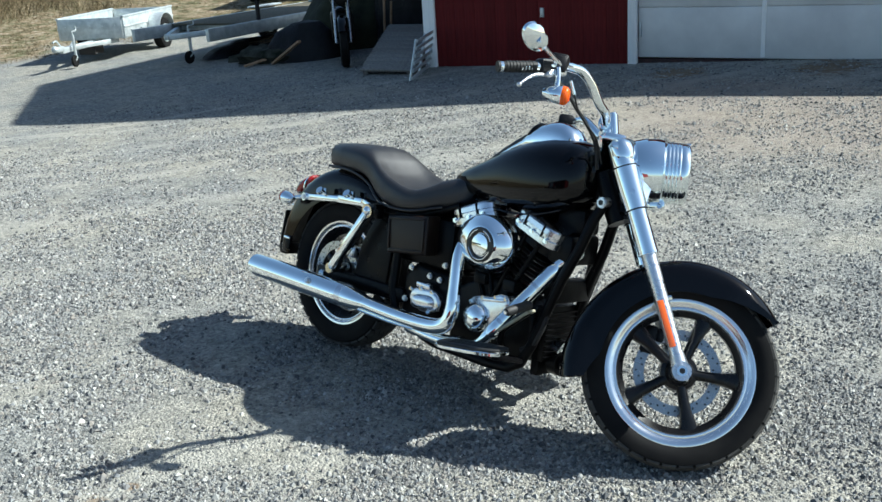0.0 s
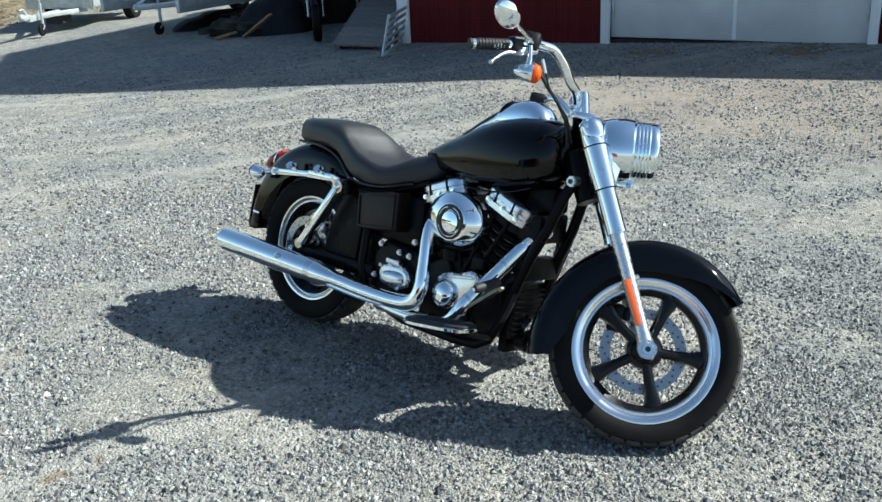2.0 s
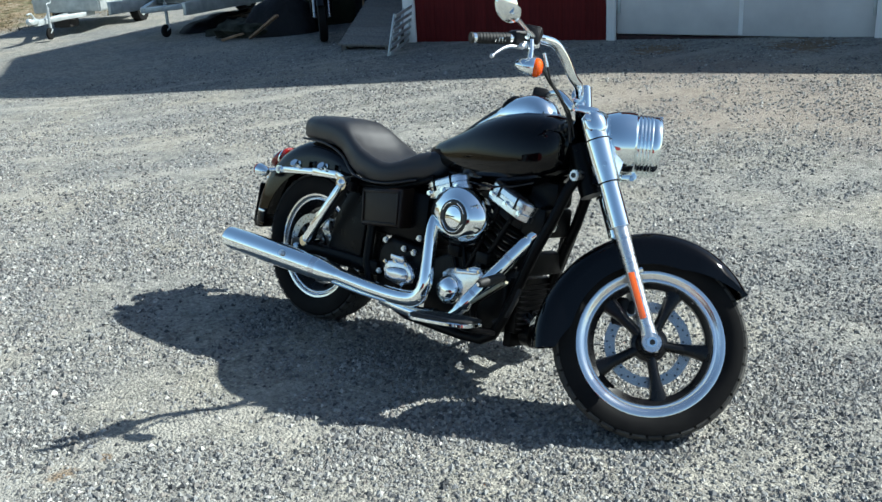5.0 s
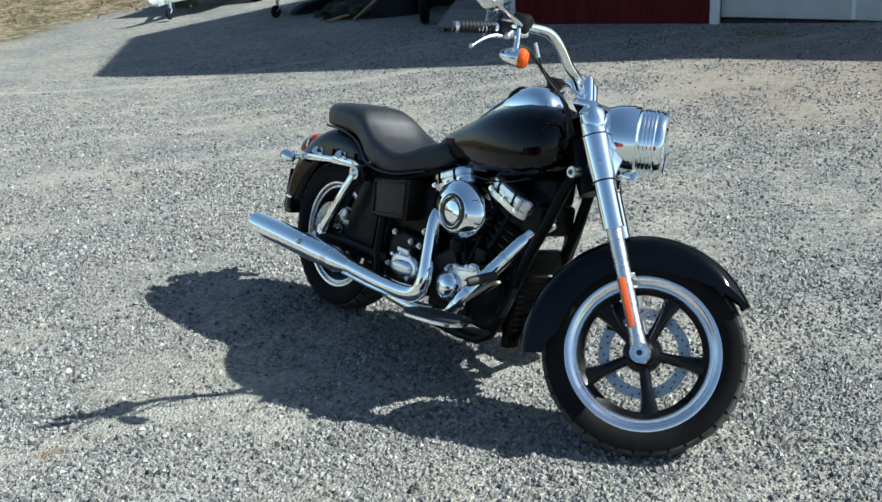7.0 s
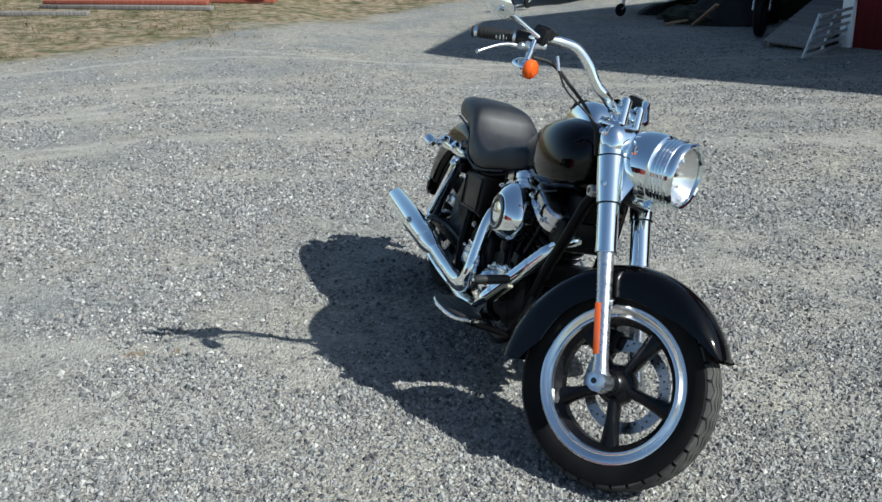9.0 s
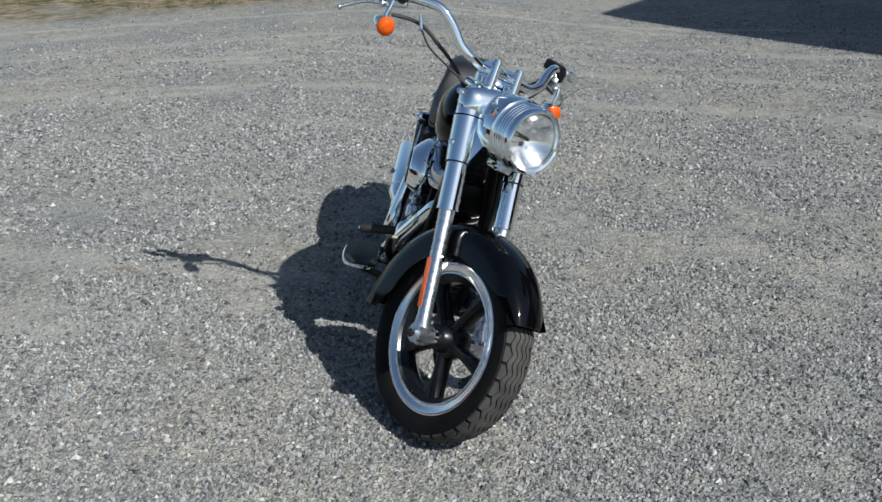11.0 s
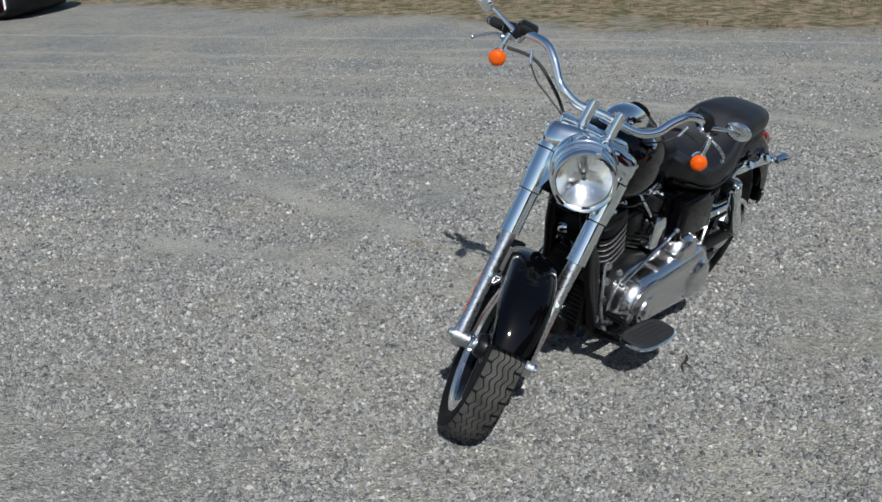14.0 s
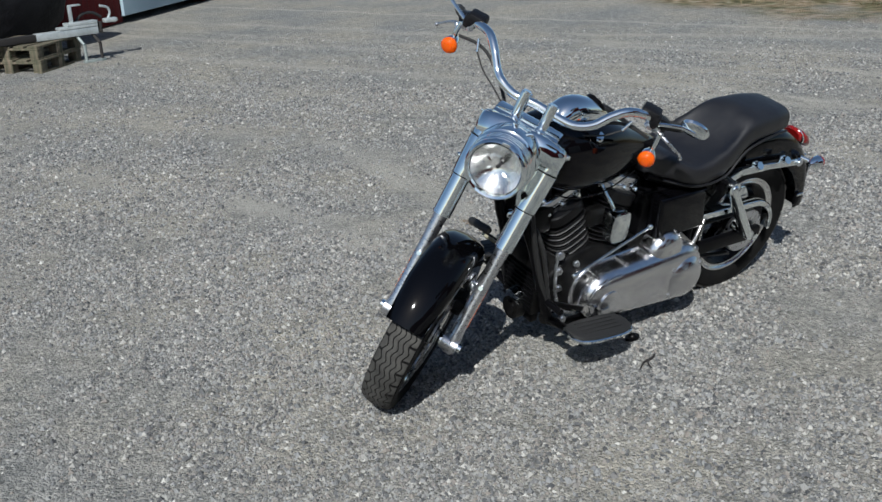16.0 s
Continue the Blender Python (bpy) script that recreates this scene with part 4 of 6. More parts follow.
    for k in range(4):
        part("pad_rib", move(box(0.19, 0.006, 0.004, 0.0015), Matrix.Translation((0.968, (0.270 + 0.020 * k) * side, 0.2945)) @ Matrix.Rotation(-math.atan(0.115), 4, "Y")), SOFT, fboard)
    for x in (0.89, 1.05):
        part("footboard_bracket", beam((x, 0.13 * side, 0.235), (x, 0.30 * side, 0.253 + 0.1 * (x - 0.89)), 0.03, 0.018, 0.005), FRAME, fboard)

# battery box and side cover
bx = part("battery_cover", prism([(0.335, 0.500), (0.552, 0.525), (0.545, 0.678), (0.322, 0.652)], -0.172, -0.09, 0.014), HIDE, bike, "black leather-covered battery box")
rim_ = [(0.349, 0.516), (0.539, 0.538), (0.533, 0.662), (0.338, 0.640)]
for k in range(4):
    (xa, za), (xb, zb) = rim_[k], rim_[(k + 1) % 4]
    part("cover_rim", beam((xa, -0.174, za), (xb, -0.174, zb), 0.007, 0.009, 0.003), HIDE, bx)
part("oil_tank", prism([(0.30, 0.47), (0.58, 0.47), (0.60, 0.66), (0.34, 0.66)], 0.06, 0.165, 0.025), PAINT, bike, "black side cover")
part("under_seat_tray", box(0.36, 0.20, 0.20, 0.02, (0.45, 0, 0.57)), FRAME, bike)
part("rear_brake_caliper", join(box(0.09, 0.045, 0.050, 0.012, (0.045, -0.10, 0.45)), rod((0.03, -0.135, 0.455), (0.03, -0.11, 0.455), 0.020, 16)), SATIN, bike)
# added black panel: stands in for the shade over the rim's front part
part("swingarm_guard", prism([(0.10, 0.335), (0.30, 0.30), (0.33, 0.60), (0.21, 0.63), (0.135, 0.50)], -0.128, -0.112, 0.006), FRAME, bike, "added black panel standing in for shade ahead of the rear wheel")
part("rear_brake_hose", tube([(0.11, -0.11, 0.43), (0.17, -0.12, 0.40), (0.20, -0.12, 0.34), (0.30, -0.12, 0.30)], 0.006, 8), CHROME, bike)

# left side
def primary_outline(shrink, y):
    out = []
    for cx, cz, r, a0, a1 in ((0.836, 0.308, 0.108, -80, 88), (0.432, 0.300, 0.136, 92, 281)):
        for k in range(19):
            a = radians(a0 + (a1 - a0) * k / 18)
            out.append(Vector((cx + (r - shrink) * math.cos(a), y, cz + (r - shrink) * math.sin(a))))
    return out


pri = part("primary_cover", loft([primary_outline(d, y) for d, y in ((0.002, 0.104), (0.0, 0.108), (0.0, 0.160), (0.003, 0.176), (0.009, 0.190), (0.019, 0.202), (0.032, 0.211), (0.048, 0.217), (0.066, 0.2205), (0.086, 0.222))]), PRIMARY, bike, "polished primary drive cover", None, 60)
part("primary_rim", loft([primary_outline(d, y) for d, y in ((-0.006, 0.098), (-0.009, 0.101), (-0.009, 0.111), (-0.006, 0.114))]), PRIMARY, pri)
part("derby_cover", move(lathe([(0.0, 0.052), (0.03, 0.051), (0.06, 0.045), (0.085, 0.033), (0.103, 0.015), (0.115, -0.008), (0.120, -0.04)], 44), Matrix.Translation((0.420, 0.200, 0.292)) @ Matrix.Diagonal((0.94, 1, 0.94, 1))), PRIMARY, pri, "round clutch cover", None, 60)
part("primary_boss", move(lathe([(0.0, 0.016), (0.036, 0.015), (0.050, 0.008), (0.056, -0.012)], 36), Matrix.Translation((0.842, 0.219, 0.303))), PRIMARY, pri)
part("primary_ridge", tube([(0.905, 0.196, 0.250), (0.930, 0.200, 0.300), (0.922, 0.203, 0.350), (0.890, 0.207, 0.385), (0.840, 0.209, 0.402), (0.79, 0.209, 0.404)], 0.006, 10), PRIMARY, pri)
part("primary_ear", move(lathe([(0.0, 0.098), (0.045, 0.096), (0.070, 0.086), (0.084, 0.066), (0.090, 0.04), (0.090, 0.0), (0.0, 0.0)], 36), Matrix.Translation((0.515, 0.105, 0.416)) @ Matrix.Diagonal((1.05, 1, 1, 1))), PRIMARY, pri, "", None, 60)
part("inspection_cover", prism([(0.60, 0.255), (0.70, 0.265), (0.72, 0.29), (0.705, 0.335), (0.62, 0.34), (0.59, 0.30)], 0.215, 0.2235, 0.005), PRIMARY, pri)
for x, z in ((0.500, 0.352), (0.348, 0.352), (0.345, 0.232), (0.495, 0.228)):
    part("bolt", bolt((x, 0.216, z), (0.3, 1, 0.2), 0.005, 0.010), SATIN, pri)
for x, z in ((0.928, 0.340), (0.880, 0.400), (0.74, 0.424), (0.622, 0.440), (0.925, 0.262), (0.560, 0.490), (0.470, 0.486)):
    part("bolt", join(bolt((x, 0.172, z), (0, 1, 0), 0.007, 0.012), rod((x, 0.12, z), (x, 0.174, z), 0.009, 12)), PRIMARY, pri)
part("inner_primary", prism([(0.40, 0.20), (0.93, 0.21), (0.985, 0.30), (0.975, 0.37), (0.91, 0.425), (0.40, 0.45)], 0.085, 0.102, 0.006), DARKMETAL, bike)
part("shift_rod", join(rod((1.00, 0.165, 0.440), (0.64, 0.165, 0.560), 0.006, 10), ball((1.00, 0.165, 0.440), 0.012), ball((0.64, 0.165, 0.560), 0.012)), CHROME, bike, "chrome gear linkage rod")
part("shift_lever", join(beam((0.96, 0.20, 0.30), (1.16, 0.215, 0.40), 0.012, 0.02, 0.004), rod((1.16, 0.21, 0.40), (1.16, 0.285, 0.40), 0.013, 14)), FRAME, bike, "gear shift lever")
hc = part("horn_cover", loft([ellipse_ring((0.800, 0.115 + d, 0.592), (1, 0, 0.05), (0, 0, 1), rx, rz, 28, 3.6) for d, rx, rz in ((0.0, 0.044, 0.062), (0.03, 0.048, 0.068), (0.046, 0.046, 0.065), (0.053, 0.036, 0.054))]), CHROME, bike, "chrome horn cover")
part("horn_bracket", beam((0.812, 0.12, 0.655), (0.84, 0.03, 0.76), 0.02, 0.01, 0.003), CHROME, hc)
guard_path = [(REAR.x + 0.143 * math.cos(radians(a)), REAR.z + 0.143 * math.sin(radians(a)), math.cos(radians(a)), math.sin(radians(a))) for a in (186, 172, 158, 144, 130, 116, 102, 92)] + [(0.12, 0.486, 0, 1), (0.28, 0.494, 0, 1), (0.44, 0.492, 0, 1)]
guard_rings = []
for gx0, gz0, nx, nz in guard_path:
    guard_rings.append([Vector((gx0 + nx * d, y, gz0 + nz * d)) for d, y in ((0.0, 0.083), (0.010, 0.083), (0.014, 0.088), (0.014, 0.126), (0.010, 0.132), (-0.012, 0.133), (-0.012, 0.129), (0.0, 0.126))])
part("belt_guard", loft(guard_rings), CHROME, bike, "chrome belt guard", None, 40)
part("drive_pulley", lathe([(0.05, 0.088), (0.100, 0.088), (0.102, 0.084), (0.102, 0.110), (0.100, 0.114), (0.05, 0.114)], 44), SATIN, bike, "", Matrix.Translation(REAR))
part("drive_belt", join(beam((0.0, 0.1, 0.432), (0.53, 0.1, 0.44), 0.024, 0.008, 0.002), beam((0.0, 0.1, 0.228), (0.53, 0.1, 0.33), 0.024, 0.008, 0.002)), SOFT, bike)
part("peg_mount", join(beam((0.44, 0.14, 0.47), (0.36, 0.17, 0.40), 0.014, 0.024, 0.004), beam((0.36, 0.17, 0.40), (0.30, 0.15, 0.50), 0.014, 0.024, 0.004), ball((0.36, 0.185, 0.395), 0.018)), DISC, bike)
for x, y, z, r in ((1.035, 0.112, 0.44, 0.012), (1.02, 0.112, 0.36, 0.010), (1.045, 0.115, 0.28, 0.012), (0.985, 0.128, 0.215, 0.012), (0.955, 0.118, 0.455, 0.010), (1.03, 0.10, 0.50, 0.014)):
    part("engine_bolt", bolt((x, y, z), (0.3, 1, 0.1), r, 0.016), SATIN, bike)
part("oil_line", tube([(1.04, 0.10, 0.50), (1.05, 0.118, 0.42), (1.035, 0.125, 0.33), (1.00, 0.13, 0.26), (0.93, 0.135, 0.225)], 0.007, 8), SATIN, bike, "steel oil line")
part("vent_hose", tube([(1.16, 0.06, 0.66), (1.13, 0.100, 0.57), (1.10, 0.112, 0.46), (1.075, 0.118, 0.36), (1.05, 0.122, 0.27)], 0.009, 8), SOFT, bike)
part("stator_plug", join(rod((1.02, 0.05, 0.245), (1.06, 0.115, 0.235), 0.018, 14), rod((1.055, 0.105, 0.236), (1.065, 0.125, 0.233), 0.024, 14)), DARKMETAL, bike)
# brake pedal on the right
pedal = part("brake_pedal", tube([(0.975, -0.150, 0.262), (1.000, -0.195, 0.300), (1.022, -0.212, 0.350), (1.075, -0.214, 0.398), (1.128, -0.214, 0.440)], [0.011, 0.012, 0.013, 0.013, 0.012], 12), FRAME, bike)
p0, p1 = Vector((1.010, -0.214, 0.344)), Vector((1.140, -0.210, 0.446))
# metal plate, its olive colour a painted reflection of the ground
part("pedal_plate", beam(p0, p1, 0.012, 0.038, 0.005, (0, 1, 0)), OLIVE, pedal, "oval pedal plate with the ground's reflection in its colour")
part("plate_inset", beam(p0.lerp(p1, 0.12) - Vector((0, 0.007, 0)), p0.lerp(p1, 0.88) - Vector((0, 0.007, 0)), 0.004, 0.020, 0.002, (0, 1, 0)), DISC, pedal)
part("pedal_pad", tube([(1.122, -0.205, 0.462), (1.122, -0.215, 0.461), (1.121, -0.318, 0.446), (1.121, -0.328, 0.444)], [0.012, 0.0165, 0.0165, 0.012], 16, straight=True), SOFT, pedal, "black rubber brake pad")
part("pad_tip", rod((1.121, -0.327, 0.444), (1.121, -0.333, 0.443), 0.007, 12), CHROME, pedal)
# side stand: down and forward of the frame on the left, foot on the gravel
LEANM = Matrix.Rotation(radians(LEAN), 4, "X")
foot = STANCE.inverted() @ Vector((0.66, 0.27, 0.012))
stand = part("side_stand", join(tube([(0.74, 0.13, 0.20), (0.71, 0.19, 0.15), tuple(foot)], [0.015, 0.013, 0.011], 12), ball(foot, 0.02)), FRAME, bike, "black side stand")
part("stand_foot", move(loft([ellipse_ring((0, 0, z), (1, 0, 0), (0, 1, 0), 0.035, 0.022, 16) for z in (-0.006, 0.006)]), Matrix.Translation(foot) @ LEANM), FRAME, stand)
part("plate_lamp", box(0.02, 0.05, 0.02, 0.005, (-0.485, 0, 0.565)), CHROME, bike)

# ---------- ground ----------
# wheel tracks: place across the yard, half width, strength
TRACKS = ((0.41, 0.20, 0.35), (-1.05, 0.22, 0.2), (-2.6, 0.20, 0.3), (-3.85, 0.24, 0.42), (-5.07, 0.18, 0.42), (-5.6, 0.12, 0.35), (-6.45, 0.22, 0.42), (-8.1, 0.12, 0.6))
# short worn streaks: from, to, half width, strength
STREAKS = ((-4.74, -5.86, -5.5, -4.86, 0.15, 0.5), (-5.5, -4.86, -6.27, -3.66, 0.15, 0.5), (-4.33, -5.06, -5.03, -3.57, 0.17, 0.5), (-5.62, -1.59, -5.0, -0.18, 0.16, 0.5), (-8.7, -0.95, -5.96, 2.58, 0.07, 0.6), (1.09, -2.6, 0.84, -1.18, 0.15, 0.55), (0.0, -3.36, 0.12, -2.01, 0.16, 0.55), (0.12, -2.01, 0.37, -0.68, 0.15, 0.5), (-3.1, -3.9, -3.45, -2.4, 0.16, 0.45), (-3.5, -2.05, -3.63, -1.54, 0.09, 0.85), (-4.71, -2.6, -4.84, -1.84, 0.12, 0.8), (-5.12, -1.17, -5.0, -0.68, 0.07, 0.8), (-4.89, -2.04, -5.84, -1.22, 0.12, 0.5))
# drifts of loose stones: waves of 0.3 to 1.6 m in all directions
WAVES = [(math.tau / w * math.cos(a), math.tau / w * math.sin(a), 2.4 * k) for k, (w, a) in enumerate(((0.31, 0.3), (0.37, 2.1), (0.46, 1.2), (0.55, 2.8), (0.68, 0.7), (0.83, 1.8), (1.02, 2.5), (1.27, 0.1), (1.6, 1.5)))]


def ground_material(name):
    m = mat(name, (0.3, 0.29, 0.27), 0.95, spec=0.2)
    t, n, l, b = nodes_of(m)
    tc = n.new("ShaderNodeTexCoord")

    def tex(kind, scale, detail=5):
        x = n.new(kind)
        x.inputs["Scale"].default_value = scale
        if kind == "ShaderNodeTexNoise":
            x.inputs["Detail"].default_value = detail
        l.new(tc.outputs["Object"], x.inputs["Vector"])
        return x

    def ramp(src, *stops):
        r = n.new("ShaderNodeValToRGB")
        e = r.color_ramp.elements
        while len(e) < len(stops):
            e.new(0.5)
        for q, (p, c) in zip(e, stops):
            q.position, q.color = p, (*c, 1)
        l.new(src, r.inputs[0])
        return r.outputs[0]

    def mix(f, a, c, kind="MIX"):
        x = n.new("ShaderNodeMix")
        x.data_type, x.blend_type = "RGBA", kind
        if isinstance(f, float):
            x.inputs[0].default_value = f
        else:
            l.new(f, x.inputs[0])
        l.new(a, x.inputs[6])
        l.new(c, x.inputs[7])
        return x.outputs[2]

    def math2(op, a, c):
        x = n.new("ShaderNodeMath")
        x.operation = op
        for k, v in enumerate((a, c)):
            if isinstance(v, (int, float)):
                x.inputs[k].default_value = v
            else:
                l.new(v, x.inputs[k])
        return x.outputs[0]

    stones = tex("ShaderNodeTexVoronoi", 85)
    fine = tex("ShaderNodeTexVoronoi", 190)
    grit = ramp(stones.outputs["Color"], (0.0, (0.118, 0.120, 0.120)), (0.4, (0.213, 0.214, 0.208)), (0.8, (0.292, 0.292, 0.282)), (1.0, (0.394, 0.392, 0.375)))
    dust = ramp(fine.outputs["Color"], (0.0, (0.134, 0.132, 0.122)), (0.5, (0.236, 0.232, 0.216)), (1.0, (0.347, 0.340, 0.310)))
    base = mix(0.5, grit, dust)
    big = tex("ShaderNodeTexNoise", 0.8, 6)
    patch = ramp(big.outputs[0], (0.35, (0.86, 0.875, 0.89)), (0.62, (1.11, 1.07, 0.99)))
    base = mix(1.0, base, patch, "MULTIPLY")
    # mottling a hand wide
    turf_noise = tex("ShaderNodeTexNoise", 11, 8)
    mott = ramp(turf_noise.outputs[0], (0.34, (0.72, 0.73, 0.74)), (0.5, (1.0, 1.0, 1.0)), (0.68, (1.24, 1.22, 1.18)))
    base = mix(0.8, base, mott, "MULTIPLY")
    grain = tex("ShaderNodeTexNoise", 42, 6)
    base = mix(0.9, base, ramp(grain.outputs[0], (0.34, (0.62, 0.63, 0.64)), (0.5, (1.0, 1.0, 1.0)), (0.68, (1.36, 1.35, 1.32))), "MULTIPLY")
    # single larger stones, pale or dark
    large = tex("ShaderNodeTexVoronoi", 34)
    base = mix(0.4, base, ramp(large.outputs["Color"], (0.0, (0.48, 0.49, 0.50)), (0.16, (0.82, 0.83, 0.84)), (0.3, (1.0, 1.0, 1.0)), (0.72, (1.0, 1.0, 1.0)), (0.88, (1.2, 1.19, 1.17)), (1.0, (1.75, 1.73, 1.68))), "MULTIPLY")
    sep = n.new("ShaderNodeSeparateXYZ")
    l.new(tc.outputs["Object"], sep.inputs[0])
    # trodden sandy spots between drifts of loose bluish stones
    loose = None
    for a, b_, c in WAVES:
        arg = math2("ADD", math2("ADD", math2("MULTIPLY", sep.outputs[0], a), math2("MULTIPLY", sep.outputs[1], b_)), c)
        wave = math2("SINE", arg, 0.0)
        loose = wave if loose is None else math2("ADD", loose, wave)
    loose = math2("ADD", math2("MULTIPLY", loose, 0.10), turf_noise.outputs[0])
    base = mix(1.0, base, ramp(loose, (0.15, (1.04, 1.03, 1.0)), (0.5, (1.0, 1.0, 1.0)), (0.85, (0.93, 0.94, 0.95))), "MULTIPLY")
    # worn wheel tracks, paler and finer
    sway = math2("POWER", math2("ADD", math2("POWER", math2("ADD", sep.outputs[1], 1.0), 2.0), 0.3), 0.5)
    wob_tex = tex("ShaderNodeTexNoise", 1.7, 5)
    across = math2("ADD", math2("SUBTRACT", sep.outputs[0], math2("MULTIPLY", sway, 0.45)), math2("MULTIPLY", math2("SUBTRACT", wob_tex.outputs[0], 0.5), 0.5))
    tr = None
    for place, width, force in TRACKS:
        k = n.new("ShaderNodeMapRange")
        k.interpolation_type = "SMOOTHSTEP"
        k.inputs["From Min"].default_value, k.inputs["From Max"].default_value = width, 0.0
        k.inputs["To Max"].default_value = force
        l.new(math2("ABSOLUTE", math2("SUBTRACT", across, place), 0.0), k.inputs[0])
        tr = k.outputs[0] if tr is None else math2("MAXIMUM", tr, k.outputs[0])
    waver = math2("MULTIPLY", math2("SUBTRACT", wob_tex.outputs[0], 0.5), 0.35)
    for x1, y1, x2, y2, width, force in STREAKS:
        ln = math.hypot(x2 - x1, y2 - y1)
        ux, uy = (x2 - x1) / ln, (y2 - y1) / ln
        px, py = math2("ADD", sep.outputs[0], -x1), math2("ADD", sep.outputs[1], -y1)
        along_ = math2("SUBTRACT", math2("ABSOLUTE", math2("ADD", math2("ADD", math2("MULTIPLY", px, ux), math2("MULTIPLY", py, uy)), -ln / 2), 0.0), ln / 2)
        side_ = math2("ADD", math2("ADD", math2("MULTIPLY", px, -uy), math2("MULTIPLY", py, ux)), waver)
        away = math2("ADD", math2("ABSOLUTE", side_, 0.0), math2("MULTIPLY", math2("MAXIMUM", along_, 0.0), 0.35))
        k = n.new("ShaderNodeMapRange")
        k.interpolation_type = "SMOOTHSTEP"
        k.inputs["From Min"].default_value, k.inputs["From Max"].default_value = width * 1.3, 0.0
        k.inputs["To Max"].default_value = force
        l.new(away, k.inputs[0])
        tr = math2("MAXIMUM", tr, k.outputs[0])
    patchy = tex("ShaderNodeTexNoise", 2.6, 7)
    pk = n.new("ShaderNodeMapRange")
    pk.inputs["From Min"].default_value, pk.inputs["From Max"].default_value = 0.32, 0.54
    l.new(patchy.outputs[0], pk.inputs[0])
    tr = math2("MULTIPLY", tr, math2("ADD", math2("MULTIPLY", pk.outputs[0], 0.6), 0.4))
    pale = n.new("ShaderNodeRGB")
    pale.outputs[0].default_value = (0.375, 0.36, 0.315, 1)
    base = mix(tr, base, pale.outputs[0])
    # two brown moss spots
    brown = n.new("ShaderNodeRGB")
    brown.outputs[0].default_value = (0.16, 0.10, 0.05, 1)
    for mx, my, mr in ((0.297, -1.344, 0.05), (0.305, -1.205, 0.035), (-2.3, 6.35, 0.32), (-1.0, 6.9, 0.4)):
        ex = math2("ADD", sep.outputs[0], -mx)
        ey = math2("ADD", sep.outputs[1], -my)
        dd = math2("POWER", math2("ADD", math2("MULTIPLY", ex, ex), math2("MULTIPLY", ey, ey)), 0.5)
        dd = math2("ADD", dd, math2("MULTIPLY", math2("SUBTRACT", turf_noise.outputs[0], 0.5), mr * 3.0))
        k = n.new("ShaderNodeMapRange")
        k.inputs["From Min"].default_value, k.inputs["From Max"].default_value = mr, mr * 0.5
        k.inputs["To Max"].default_value = 0.7
        l.new(dd, k.inputs[0])
        base = mix(k.outputs[0], base, brown.outputs[0])
    # rusty earth in front of the barn
    sandy = n.new("ShaderNodeRGB")
    sandy.outputs[0].default_value = (0.27, 0.205, 0.155, 1)
    dx = math2("MULTIPLY", math2("ADD", sep.outputs[0], 0.6), 0.42)
    dy = math2("MULTIPLY", math2("ADD", sep.outputs[1], -4.9), 0.75)
    d2 = math2("ADD", math2("MULTIPLY", dx, dx), math2("MULTIPLY", dy, dy))
    wob = math2("MULTIPLY", math2("SUBTRACT", big.outputs[0], 0.5), 2.6)
    near = n.new("ShaderNodeMapRange")
    near.inputs["From Min"].default_value, near.inputs["From Max"].default_value = 1.3, 0.2
    near.inputs["To Max"].default_value = 0.40
    l.new(math2("ADD", d2, wob), near.inputs[0])
    base = mix(near.outputs[0], base, sandy.outputs[0])
    # dry turf beyond the yard
    turf = tex("ShaderNodeTexNoise", 7, 9)
    grass = ramp(turf.outputs[0], (0.30, (0.062, 0.054, 0.030)), (0.43, (0.138, 0.112, 0.070)), (0.56, (0.235, 0.193, 0.138)), (0.72, (0.285, 0.262, 0.222)))
    tint_noise = tex("ShaderNodeTexNoise", 2.4, 9)
    grass = mix(1.0, grass, ramp(tint_noise.outputs[0], (0.38, (0.52, 0.60, 0.42)), (0.50, (0.95, 0.95, 0.85)), (0.62, (1.2, 1.12, 1.05))), "MULTIPLY")
    edge_noise = tex("ShaderNodeTexNoise", 0.7, 8)
    shift = n.new("ShaderNodeMapRange")
    shift.inputs["From Min"].default_value, shift.inputs["From Max"].default_value = -2.5, 5.0
    shift.inputs["To Max"].default_value = 7.0
    l.new(sep.outputs[1], shift.inputs[0])
    e = math2("ADD", math2("ADD", math2("MULTIPLY", sep.outputs[0], -1.0), math2("SUBTRACT", -8.35, math2("MULTIPLY", math2("MINIMUM", sep.outputs[1], 0.0), 0.15))), math2("MULTIPLY", math2("SUBTRACT", edge_noise.outputs[0], 0.5), 3.6))
    e = math2("SUBTRACT", e, shift.outputs[0])
    gm = n.new("ShaderNodeMapRange")
    gm.inputs["From Min"].default_value, gm.inputs["From Max"].default_value = -0.4, 0.7
    l.new(e, gm.inputs[0])
    base = mix(gm.outputs[0], base, grass)
    l.new(base, b.inputs["Base Color"])
    k = n.new("ShaderNodeBump")
    k.inputs["Strength"].default_value, k.inputs["Distance"].default_value = 0.55, 0.02
    hsum = math2("ADD", math2("MULTIPLY", stones.outputs["Distance"], -1.0), math2("MULTIPLY", fine.outputs["Distance"], -0.5))
    l.new(hsum, k.inputs["Height"])
    l.new(k.outputs[0], b.inputs["Normal"])
    return m


GROUND = ground_material("packed gravel and dry turf")


